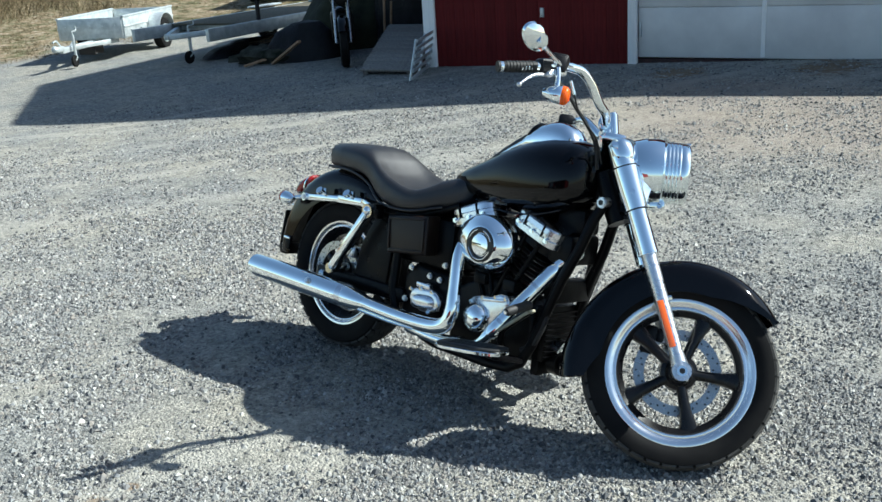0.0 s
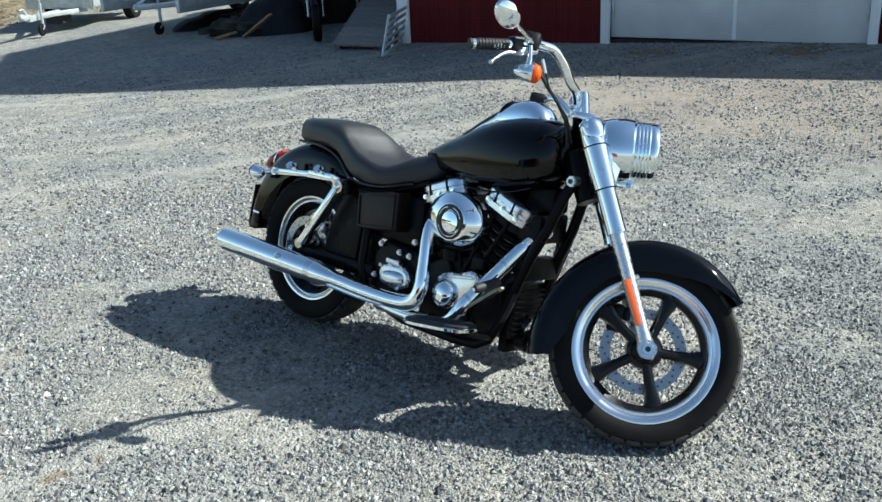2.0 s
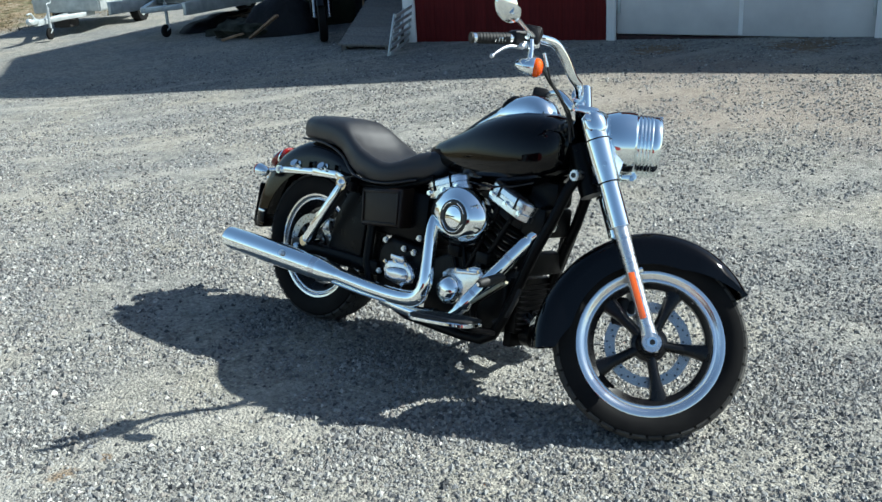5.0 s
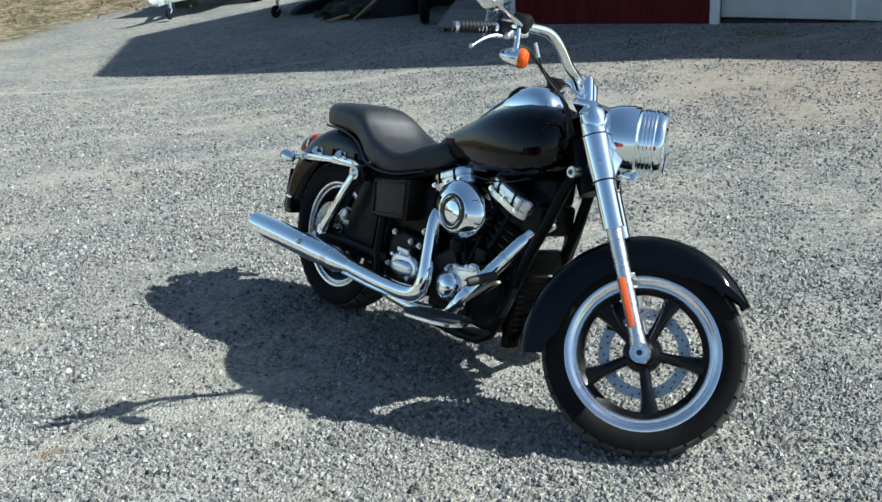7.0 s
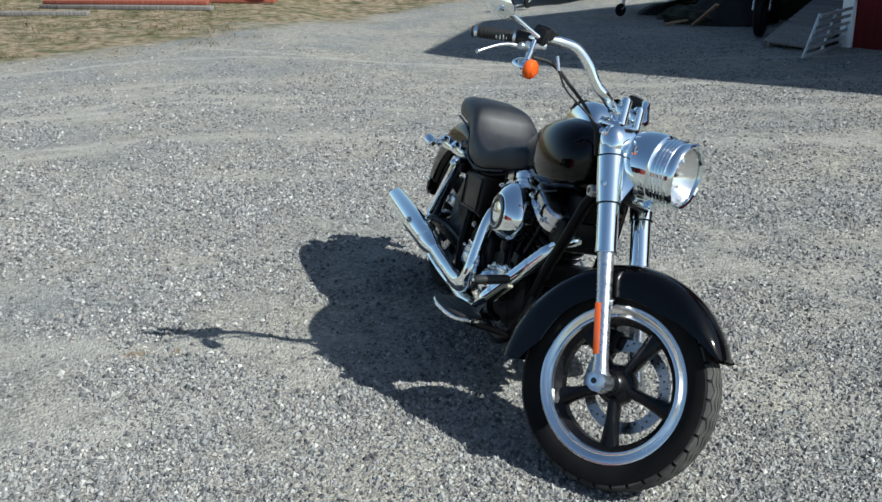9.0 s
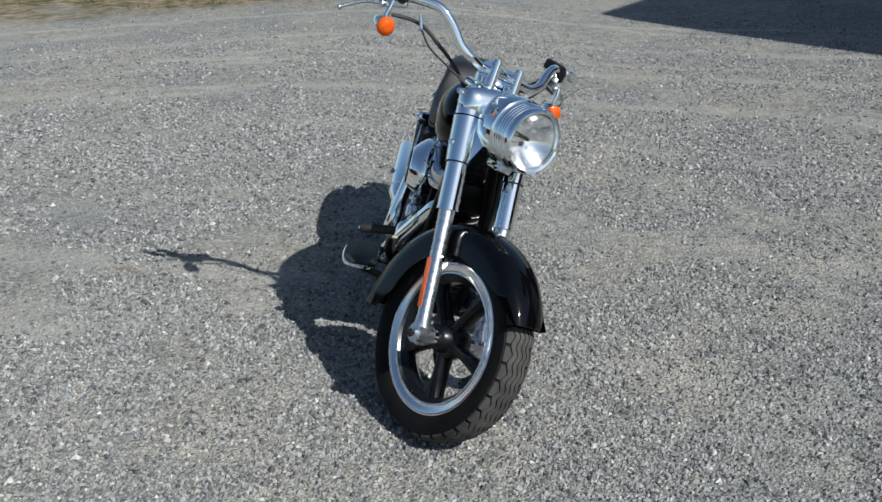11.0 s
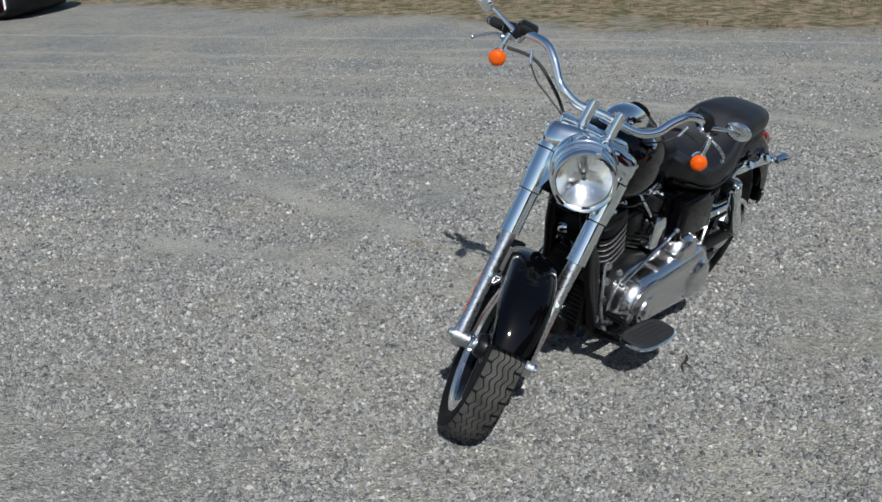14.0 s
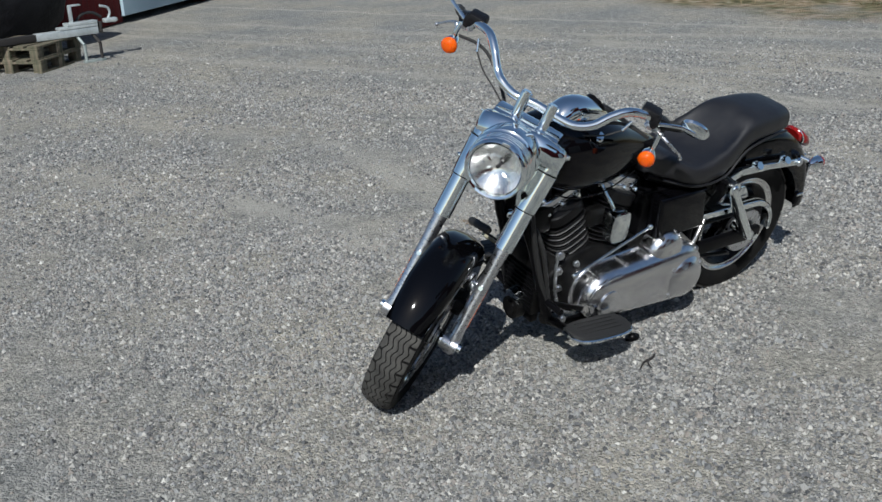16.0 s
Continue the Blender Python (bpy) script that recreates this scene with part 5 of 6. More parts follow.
def ground_height(x, y):
    """Level round the motorcycle, rising gently to the barn and falling to the far corner, with a bank behind."""
    r = np.clip((np.hypot(x - 1.0, y) - 2.0) / 4.0, 0, 1)
    w = np.clip(y / 2.5, 0, 1)
    r, w = r * r * (3 - 2 * r), w * w * (3 - 2 * w)
    slope = 0.022 * np.clip(x, -13, 8) + 0.036 * np.clip(y, -20, 14)
    far = np.clip((-x - 15.0) / 12.0, 0, 1)
    return r * w * slope + 0.9 * far ** 1.6


def spaced(lo, hi, fine_lo, fine_hi, step, grow=1.45):
    out = list(np.arange(fine_lo, fine_hi + 1e-6, step))
    d, v = step, fine_hi
    while v < hi:
        d *= grow
        v += d
        out.append(min(v, hi))
    d, v = step, fine_lo
    while v > lo:
        d *= grow
        v -= d
        out.insert(0, max(v, lo))
    return out


gx, gy = spaced(-900, 900, -28, 12, 0.5), spaced(-900, 900, -18, 20, 0.5)
bm = bmesh.new()
grid = [[bm.verts.new((x, y, float(ground_height(x, y)))) for y in gy] for x in gx]
for i in range(len(gx) - 1):
    for j in range(len(gy) - 1):
        bm.faces.new((grid[i][j], grid[i + 1][j], grid[i + 1][j + 1], grid[i][j + 1]))
tagged(part("ground", bm, GROUND), "grey gravel yard with pale wheel tracks running into dry turf", "ground", kind="structure")


def looseness(x, y):
    """How loose the gravel lies: about -1 on trodden ground, +1 in drifts."""
    return sum(np.sin(a * x + b * y + c) for a, b, c in WAVES) * 0.42


def pebbles(count, centre, spread, size_lo, size_hi, rng, tall=0.6):
    """Loose stones as vertices and faces of small rough octahedra."""
    r = spread * np.sqrt(-2 * np.log(1 - rng.random(3 * count) * 0.97))
    a = rng.random(3 * count) * math.tau
    xy = np.stack([centre[0] + r * np.cos(a), centre[1] + r * np.sin(a)], 1)
    # thinner on the tracks and in drifts
    u = xy[:, 0] - 0.45 * np.sqrt((xy[:, 1] + 1) ** 2 + 0.3)
    keep = 0.66 + 0.22 * np.sin(1.9 * u + 0.6 * np.sin(1.3 * xy[:, 1])) + 0.20 * np.sin(5.3 * xy[:, 1] + 2 * np.sin(2.7 * xy[:, 0])) * np.sin(4.1 * xy[:, 0])
    keep = keep + 0.34 * np.clip(looseness(xy[:, 0], xy[:, 1]), -1, 1) - 0.08
    for place, width, force in TRACKS:
        keep -= 0.8 * force * np.clip(1 - np.abs(u - place) / (width * 1.3), 0, 1)
    for x1, y1, x2, y2, width, force in STREAKS:
        ln = math.hypot(x2 - x1, y2 - y1)
        a_ = ((xy[:, 0] - x1) * (x2 - x1) + (xy[:, 1] - y1) * (y2 - y1)) / ln
        b_ = np.abs((xy[:, 1] - y1) * (x2 - x1) - (xy[:, 0] - x1) * (y2 - y1)) / ln
        keep -= 0.9 * force * np.clip(1.2 - (b_ + 0.35 * np.clip(np.abs(a_ - ln / 2) - ln / 2, 0, None)) / width, 0, 1)
    xy = xy[rng.random(3 * count) < np.clip(keep, 0.05, 1)][:count]
    count = len(xy)
    s = size_lo + (size_hi - size_lo) * rng.random(count) ** 3.0
    unit = np.array([(1, 0, 0), (0, 1, 0), (-1, 0, 0), (0, -1, 0), (0.1, 0.1, 1), (0, 0, -1)], float)
    v = unit[None] * (0.65 + 0.7 * rng.random((count, 6, 1)))
    ang = rng.random(count) * math.tau
    c, sn = np.cos(ang), np.sin(ang)
    x = v[:, :, 0] * c[:, None] - v[:, :, 1] * sn[:, None]
    y = v[:, :, 0] * sn[:, None] + v[:, :, 1] * c[:, None]
    tip = (rng.random((count, 2)) - 0.5) * 0.8
    z = v[:, :, 2] * tall + x * tip[:, :1] + y * tip[:, 1:]
    x = x * s[:, None] + xy[:, :1]
    y = y * s[:, None] + xy[:, 1:]
    z = z * s[:, None] + s[:, None] * 0.15 + ground_height(xy[:, 0], xy[:, 1])[:, None]
    co = np.stack([x, y, z], 2).reshape(-1, 3)
    f = np.array([(0, 1, 4), (1, 2, 4), (2, 3, 4), (3, 0, 4), (1, 0, 5), (2, 1, 5), (3, 2, 5), (0, 3, 5)])
    faces = (f[None] + 6 * np.arange(count)[:, None, None]).reshape(-1, 3)
    return co, faces


STONE = mat("loose gravel stones", (0.3, 0.3, 0.28), 0.85, spec=0.3)
t_, n_, l_, b_ = nodes_of(STONE)
geo = n_.new("ShaderNodeNewGeometry")
rp = n_.new("ShaderNodeValToRGB")
for pos, col in ((0.0, (0.055, 0.057, 0.060)), (0.30, (0.140, 0.143, 0.144)), (0.5, (0.215, 0.195, 0.172)), (0.58, (0.205, 0.21, 0.212)), (0.74, (0.238, 0.24, 0.23)), (0.92, (0.290, 0.284, 0.262)), (1.0, (0.44, 0.432, 0.40))):
    q = rp.color_ramp.elements.new(pos) if pos not in (0.0, 1.0) else rp.color_ramp.elements[0 if pos == 0 else -1]
    q.color = (*col, 1)
l_.new(geo.outputs["Random Per Island"], rp.inputs[0])
l_.new(rp.outputs[0], b_.inputs["Base Color"])


def mesh_from(name, co, faces, material):
    me = bpy.data.meshes.new(name)
    me.from_pydata(co.tolist(), [], faces.tolist())
    me.materials.append(material)
    return new(name, me)


rng = np.random.default_rng(5)
sets = [pebbles(135000, (1.3, -0.3), 1.7, 0.0028, 0.010, rng, 0.9), pebbles(60000, (0.4, 1.0), 2.8, 0.0038, 0.013, rng, 0.9), pebbles(45000, (-2.0, 3.0), 3.0, 0.006, 0.016, rng, 0.8), pebbles(40000, (0.3, -4.0), 2.2, 0.006, 0.017, rng, 0.8), pebbles(40000, (-3.0, -1.0), 2.2, 0.006, 0.016, rng, 0.8)]
co, fs, off = [], [], 0
for c_, f_ in sets:
    co.append(c_)
    fs.append(f_ + off)
    off += len(c_)
tagged(mesh_from("gravel_stones", np.concatenate(co), np.concatenate(fs), STONE), "loose grey and pale crushed gravel stones on the yard", "gravel", kind="stuff")


# ---------- materials of the yard ----------
def board_material(name, c1, c2):
    m = bump(vary(mat(name, c1, 0.8, spec=0.25), c1, c2, 5, 8, stretch=(6, 6, 0.5)), 60, 0.3, 0.003)
    t, n, l, b = nodes_of(m)
    info = n.new("ShaderNodeObjectInfo")
    hue = n.new("ShaderNodeHueSaturation")
    mr = n.new("ShaderNodeMapRange")
    mr.inputs["To Min"].default_value, mr.inputs["To Max"].default_value = 0.84, 1.13
    l.new(info.outputs["Random"], mr.inputs[0])
    l.new(mr.outputs[0], hue.inputs["Value"])
    src = b.inputs["Base Color"].links[0].from_socket
    l.new(src, hue.inputs["Color"])
    l.new(hue.outputs[0], b.inputs["Base Color"])
    return m


RED = board_material("falu red painted boards", (0.085, 0.007, 0.008), (0.12, 0.012, 0.012))
WHITE = board_material("white painted trim", (0.72, 0.73, 0.74), (0.82, 0.82, 0.81))
DOORGREY = vary(mat("pale grey sheet steel", (0.5, 0.5, 0.5), 0.45), (0.50, 0.50, 0.50), (0.62, 0.62, 0.61), 1.6, 7)
BLUEDOOR = vary(mat("blue-grey painted door", (0.3, 0.4, 0.46), 0.6), (0.30, 0.40, 0.47), (0.36, 0.46, 0.52), 2.0, 7)
SILL = vary(mat("dark red-brown sill timber", (0.03, 0.012, 0.012), 0.8), (0.012, 0.008, 0.008), (0.045, 0.016, 0.014), 8)
DARKGAP = mat("dark tarred sill", (0.02, 0.018, 0.017), 0.8)
ROOFING = vary(mat("dark roofing sheet", (0.06, 0.06, 0.06), 0.6), (0.05, 0.05, 0.05), (0.09, 0.085, 0.08), 3)
GALV = rough_noise(vary(mat("galvanised steel", (0.6, 0.62, 0.63), 0.45, 0.55), (0.40, 0.44, 0.45), (0.58, 0.62, 0.62), 9), 12, 0.35, 0.55)
DULLGALV = rough_noise(vary(mat("dull galvanised steel", (0.3, 0.33, 0.33), 0.5, 0.4), (0.20, 0.235, 0.23), (0.34, 0.38, 0.37), 9), 12, 0.4, 0.6)
WOOD = board_material("weathered grey planks", (0.11, 0.105, 0.098), (0.23, 0.215, 0.195))
RAWBROWN = board_material("weathered brown wood", (0.19, 0.115, 0.066), (0.36, 0.24, 0.15))
BRUSHWOOD = board_material("dark dead branches", (0.035, 0.026, 0.02), (0.11, 0.08, 0.055))
PALLETWOOD = board_material("weathered pallet wood", (0.060, 0.066, 0.042), (0.165, 0.135, 0.10))
TARP = bump(vary(mat("dark green tarpaulin", (0.03, 0.04, 0.02), 0.7, spec=0.15), (0.007, 0.009, 0.005), (0.028, 0.031, 0.017), 3), 14, 0.6, 0.02)
CAMO = bump(vary(mat("camouflage cloth", (0.05, 0.05, 0.03), 0.9, spec=0.1), (0.010, 0.012, 0.008), (0.06, 0.062, 0.05), 7), 20, 0.6, 0.02)
BLACKTARP = bump(vary(mat("black cover sheet", (0.006, 0.006, 0.007), 0.6, spec=0.25), (0.003, 0.003, 0.004), (0.010, 0.010, 0.012), 4), 9, 0.7, 0.03)
DRYGRASS = mat("dry grass blades", (0.3, 0.24, 0.12), 0.9, spec=0.1)
t_, n_, l_, b_ = nodes_of(DRYGRASS)
geo = n_.new("ShaderNodeNewGeometry")
rp = n_.new("ShaderNodeValToRGB")
for pos, col in ((0.0, (0.045, 0.042, 0.022)), (0.4, (0.115, 0.09, 0.052)), (1.0, (0.25, 0.195, 0.12))):
    q = rp.color_ramp.elements.new(pos) if pos not in (0.0, 1.0) else rp.color_ramp.elements[0 if pos == 0 else -1]
    q.color = (*col, 1)
l_.new(geo.outputs["Random Per Island"], rp.inputs[0])
l_.new(rp.outputs[0], b_.inputs["Base Color"])


def frame_at(x, y, ux, uy, z=0.0):
    """A pose whose x axis runs along (ux, uy)."""
    return pose(x, y, z, 0, 0, math.degrees(math.atan2(uy, ux)))


def shared(name, mesh_ob, parent, m):
    """A further piece on the mesh of mesh_ob."""
    ob = new(name, mesh_ob.data)
    ob.parent = parent
    ob.matrix_basis = m
    return ob


# ---------- barn ----------
# local frame: x along the front wall, y into the building
BARN = frame_at(-5.562, 6.098, 0.9666, 0.257, 0.10) @ Matrix.Scale(0.943, 4)
barn = tagged(thing("barn", BARN), "dark red wooden barn with white boards and pale garage door", "barn")
T = 0.16
wall_core = join(prism([(0.0, -0.3), (2.68, -0.3), (2.68, 5.85), (2.62, 5.85), (2.62, 3.3), (0.0, 2.9)], 0.0, T), prism([(5.56, -0.3), (8.20, -0.3), (8.20, 3.0), (6.30, 3.0), (5.56, 3.58)], 0.0, T), prism([(2.68, 2.6), (5.56, 2.6), (5.56, 3.58), (2.68, 5.80)], 0.0, T), prism([(8.2, -0.3), (15.0, -0.3), (15.0, 2.95), (8.2, 2.95)], 0.0, T))
front = part("front_wall", wall_core, RED, barn)
part("side_wall", box(T, 8.0, 3.2, 0, (T / 2, T + 4.0, 1.3)), RED, barn)
part("side_wall", box(T, 8.0, 3.2, 0, (14.9, T + 4.0, 1.3)), RED, barn)
part("back_wall", box(14.98, T, 3.2, 0, (7.5, T + 8.08, 1.3)), RED, barn)
loft_wall = bmesh.new()
lw = [[loft_wall.verts.new((x, y, z)) for y, z in ((0.17, 3.2), (0.17, 6.05), (3.95, 8.72), (8.2, 8.72), (8.2, 3.2))] for x in (2.66, 2.82)]
loft_wall.faces.new(lw[0])
loft_wall.faces.new(lw[1][::-1])
for k in range(5):
    loft_wall.faces.new((lw[0][k], lw[1][k], lw[1][(k + 1) % 5], lw[0][(k + 1) % 5]))
part("loft_wall", loft_wall, RED, barn)
part("barn_floor", box(14.9, 8.0, 0.04, 0, (7.5, 4.2, -0.02)), DARKGAP, barn)


def sheet(corners, thick=0.12):
    bm = bmesh.new()
    a = [bm.verts.new(q) for q in corners]
    b = [bm.verts.new((x, y, z - thick)) for x, y, z in corners]
    n = len(a)
    bm.faces.new(a)
    bm.faces.new(b[::-1])
    for k in range(n):
        bm.faces.new((a[k], b[k], b[(k + 1) % n], a[(k + 1) % n]))
    return bm


EAVES = Matrix.Translation((-0.07, 0.12, 0))
part("lean_to_roof", sheet([(-0.25, -0.32, 2.95), (2.70, -0.32, 3.40), (2.70, 8.4, 3.40), (-0.25, 8.4, 2.95)]), ROOFING, barn, "", EAVES)
part("roof", sheet([(2.66, -0.32, 5.95), (6.36, -0.32, 3.04), (6.36, 8.4, 3.04), (2.66, 8.4, 5.95)]), ROOFING, barn, "", EAVES)
part("rear_roof", join(sheet([(2.60, -0.32, 6.02), (3.20, -0.32, 5.56), (3.20, 4.0, 8.85), (2.60, 4.0, 8.85)]), sheet([(2.60, 4.0, 8.85), (8.0, 4.0, 8.85), (8.0, 8.4, 8.85), (2.60, 8.4, 8.85)])), ROOFING, barn, "", EAVES)
part("wing_roof", sheet([(6.30, -0.32, 3.04), (15.2, -0.32, 3.04), (15.2, 8.4, 5.2), (6.30, 8.4, 5.2)]), ROOFING, barn, "", EAVES)
brd = None
for a, b in ((0.03, 2.60), (5.61, 8.9)):
    x, k = a, 0
    while x < b - 0.05:
        w = 0.145
        if brd is None:
            brd = part("board", box(0.1435, 0.024, 2.6, 0.003), RED, front, "", Matrix.Translation((x + w / 2, -0.012, 1.20)))
        else:
            shared("board", brd, front, Matrix.Translation((x + w / 2, -0.012 - 0.003 * (k % 2), 1.20)))
        x += w
        k += 1
for a, b in ((-0.125, 0.040), (2.622, 2.725), (5.505, 5.602)):
    part("white_post", box(b - a, 0.07, 2.85 if a < 0 else 2.5, 0.008, ((a + b) / 2, -0.035, 1.40 if a < 0 else 1.315)), WHITE, barn, "white painted board")
door = part("garage_door", box(2.80, 0.05, 2.42, 0.004, (4.115, 0.06, 1.36)), DOORGREY, barn, "pale grey sectional garage door")
for k in range(4):
    part("door_panel", box(2.79, 0.022, 0.558, 0.008, (4.115, 0.028, 0.425 + 0.566 * k)), DOORGREY, door)
part("door_strip", box(0.045, 0.02, 2.4, 0.003, (4.135, 0.012, 1.36)), WHITE, door)
for x in (2.75, 5.48):
    part("hinge", box(0.03, 0.03, 0.17, 0.004, (x, 0.005, 0.46)), GALV, door)
part("door_sill", box(2.78, 0.14, 0.10, 0.006, (4.115, 0.06, 0.075)), SILL, barn)
part("wall_hook", join(box(0.05, 0.02, 0.11, 0.006, (1.54, -0.04, 0.67)), rod((1.54, -0.04, 0.64), (1.54, -0.09, 0.63), 0.008, 8)), GALV, barn)

# ---------- shed ----------
shed = tagged(thing("shed", frame_at(-4.20, -14.45, 0.753, 0.658)), "dark red wooden shed with a blue-grey sliding door", "shed")
s_front = part("front_wall", join(box(1.50, 0.16, 2.1, 0, (0.76, -0.08, 1.07)), box(5.86, 0.16, 2.1, 0, (6.92, -0.08, 1.07)), box(2.48, 0.16, 0.3, 0, (2.75, -0.08, 1.97))), RED, shed)
part("side_wall", box(0.16, 6, 2.1, 0, (0.09, -3.16, 1.07)), RED, shed)
part("side_wall", box(0.16, 6, 2.1, 0, (9.77, -3.16, 1.07)), RED, shed)
part("back_wall", box(9.8, 0.16, 2.1, 0, (4.93, -6.2, 1.07)), RED, shed)
part("roof", box(10.1, 6.6, 0.12, 0.02, (4.93, -3.15, 2.19)), ROOFING, shed)
part("white_post", box(0.08, 0.05, 2.1, 0.006, (0.03, 0.028, 1.07)), WHITE, shed)
part("sliding_door", box(2.55, 0.05, 1.9, 0.006, (2.765, 0.05, 1.06)), BLUEDOOR, shed, "blue-grey sliding door")
part("door_track", box(5.0, 0.06, 0.08, 0.01, (3.9, 0.06, 2.05)), GALV, shed)
sb = None
for a, b in ((0.08, 1.44), (4.06, 8.0)):
    x = a
    while x < b:
        if sb is None:
            sb = part("board", box(0.147, 0.022, 2.05, 0.003), RED, s_front, "", Matrix.Translation((x + 0.07, 0.011, 1.08)))
        else:
            shared("board", sb, s_front, Matrix.Translation((x + 0.07, 0.011, 1.08)))
        x += 0.15


# ---------- trailers ----------
def road_wheel(parent, at, r=0.27, w=0.16):
    m = Matrix.Translation(at)
    wh = part("wheel", lathe([(0.0, -w * 0.42), (r * 0.22, -w * 0.44), (r * 0.30, -w * 0.30), (r * 0.52, -w * 0.28), (r * 0.60, -w * 0.46), (r * 0.60, w * 0.46), (0, w * 0.46)], 32), DULLGALV, parent, "", m)
    part("tyre", lathe([(r * 0.58, -w * 0.44), (r * 0.80, -w * 0.52), (r * 0.95, -w * 0.46), (r, -w * 0.25), (r, w * 0.25), (r * 0.95, w * 0.46), (r * 0.80, w * 0.52), (r * 0.58, w * 0.44)], 36), RUBBER, wh)
    return wh


def jockey(parent, x, top=0.55):
    part("jockey_wheel", join(rod((x, 0.1, 0.14), (x, 0.1, top), 0.024, 12), beam((x - 0.03, 0.1, 0.15), (x + 0.05, 0.1, 0.10), 0.05, 0.02, 0.004)), GALV, parent)
    part("small_tyre", move(lathe([(0.0, -0.02), (0.085, -0.022), (0.095, -0.012), (0.095, 0.012), (0.085, 0.022), (0.0, 0.02)], 24), Matrix.Translation((x + 0.05, 0.1, 0.094))), RUBBER, parent)
    part("crank_handle", tube([(x, 0.1, top), (x, 0.1, top + 0.05), (x - 0.12, 0.1, top + 0.06), (x - 0.12, 0.1, top + 0.13)], 0.009, 8), GALV, parent)


# box trailer: x axis points to the drawbar
t1 = tagged(thing("box_trailer", frame_at(-13.60, 6.13, 0.60, -0.80)), "galvanised steel box trailer with open top", "trailer")
L_, W_, Z_ = 2.05, 1.16, 0.35
part("bed", box(L_, W_, 0.04, 0.006, (0, 0, Z_)), GALV, t1)
for y in (-1, 1):
    sp = part("side_panel", box(L_, 0.03, 0.33, 0.006, (0, y * W_ / 2, Z_ + 0.165)), GALV, t1)
    part("panel_rib", box(L_, 0.02, 0.03, 0.004, (0, y * (W_ / 2 + 0.018), Z_ + 0.17)), GALV, sp)
    part("panel_rim", box(L_ + 0.02, 0.05, 0.035, 0.008, (0, y * W_ / 2, Z_ + 0.335)), GALV, sp)
    for k in range(5):
        part("rope_hook", rod((-0.8 + 0.4 * k, y * (W_ / 2 + 0.015), Z_ + 0.10), (-0.8 + 0.4 * k, y * (W_ / 2 + 0.045), Z_ + 0.09), 0.009, 8), GALV, sp)
    road_wheel(t1, (-0.18, y * (W_ / 2 + 0.14), 0.285))
    mg = []
    for k in range(13):
        a = radians(8 + 164 * k / 12)
        c, s = -0.18 + 0.34 * math.cos(a), 0.29 + 0.34 * math.sin(a)
        mg.append([Vector((c, y * (W_ / 2 + 0.03), s)), Vector((c, y * (W_ / 2 + 0.25), s)), Vector((c * 1.0, y * (W_ / 2 + 0.25), s + 0.012)), Vector((c, y * (W_ / 2 + 0.03), s + 0.012))])
    part("mudguard", loft(mg), GALV, t1)
for x in (-1, 1):
    ep = part("end_panel", box(0.03, W_ - 0.04, 0.33, 0.006, (x * L_ / 2, 0, Z_ + 0.165)), GALV, t1)
    for k in range(5):
        part("rope_hook", rod((x * (L_ / 2 + 0.01), -0.44 + 0.22 * k, Z_ + 0.2), (x * (L_ / 2 + 0.04), -0.44 + 0.22 * k, Z_ + 0.19), 0.009, 8), GALV, ep)
part("axle", rod((-0.18, -0.6, 0.285), (-0.18, 0.6, 0.285), 0.03, 12), GALV, t1)
part("drawbar", join(box(1.9, 0.07, 0.09, 0.006, (1.15, 0, Z_ - 0.07)), beam((0.9, 0.4, Z_ - 0.05), (1.7, 0.03, Z_ - 0.06), 0.05, 0.07), beam((0.9, -0.4, Z_ - 0.05), (1.7, -0.03, Z_ - 0.06), 0.05, 0.07)), GALV, t1)
part("coupling", join(box(0.22, 0.09, 0.08, 0.02, (2.16, 0, Z_ - 0.04)), ball((2.28, 0, Z_ - 0.03), 0.055), tube([(2.1, 0, Z_), (2.2, 0, Z_ + 0.09), (2.32, 0, Z_ + 0.08)], 0.014, 8)), GALV, t1)
part("tool_box", box(0.32, 0.3, 0.16, 0.02, (1.12, 0, Z_ - 0.16)), DARKGAP, t1)
jockey(t1, 1.85, 0.50)

# flat trailer in the shade
t2 = tagged(thing("flat_trailer", frame_at(-10.89, 7.66, 0.29, -0.957)), "long galvanised flat transport trailer parked in shade", "trailer")
for y in (-0.72, 0.72):
    part("side_beam", box(4.5, 0.06, 0.18, 0.006, (0.40, y, 0.44)), GALV, t2)
part("deck", box(3.7, 1.36, 0.03, 0.004, (0, 0, 0.515)), PALLETWOOD, t2, "weathered plank deck")
for k in range(6):
    part("cross_beam", box(0.06, 1.4, 0.08, 0.004, (-1.6 + 0.64 * k, 0, 0.45)), GALV, t2)
for y in (-0.86, 0.86):
    road_wheel(t2, (-0.75, y, 0.26), 0.26)
    part("mudguard", box(0.75, 0.2, 0.025, 0.01, (-0.75, y, 0.57)), GALV, t2)
part("drawbar", join(beam((1.8, 0.6, 0.44), (2.7, 0.02, 0.42), 0.06, 0.08), beam((1.8, -0.6, 0.44), (2.7, -0.02, 0.42), 0.06, 0.08)), GALV, t2)
part("axle", rod((-0.75, -0.85, 0.26), (-0.75, 0.85, 0.26), 0.03, 12), GALV, t2)
part("winch_post", join(box(0.05, 0.05, 0.38, 0.006, (1.45, 0.72, 0.70)), box(0.14, 0.10, 0.05, 0.006, (1.45, 0.72, 0.86))), DARKGAP, t2)
jockey(t2, 2.35, 0.50)
part("tail_ramp", box(0.06, 1.4, 0.32, 0.006, (-1.88, 0, 0.66)), GALV, t2)

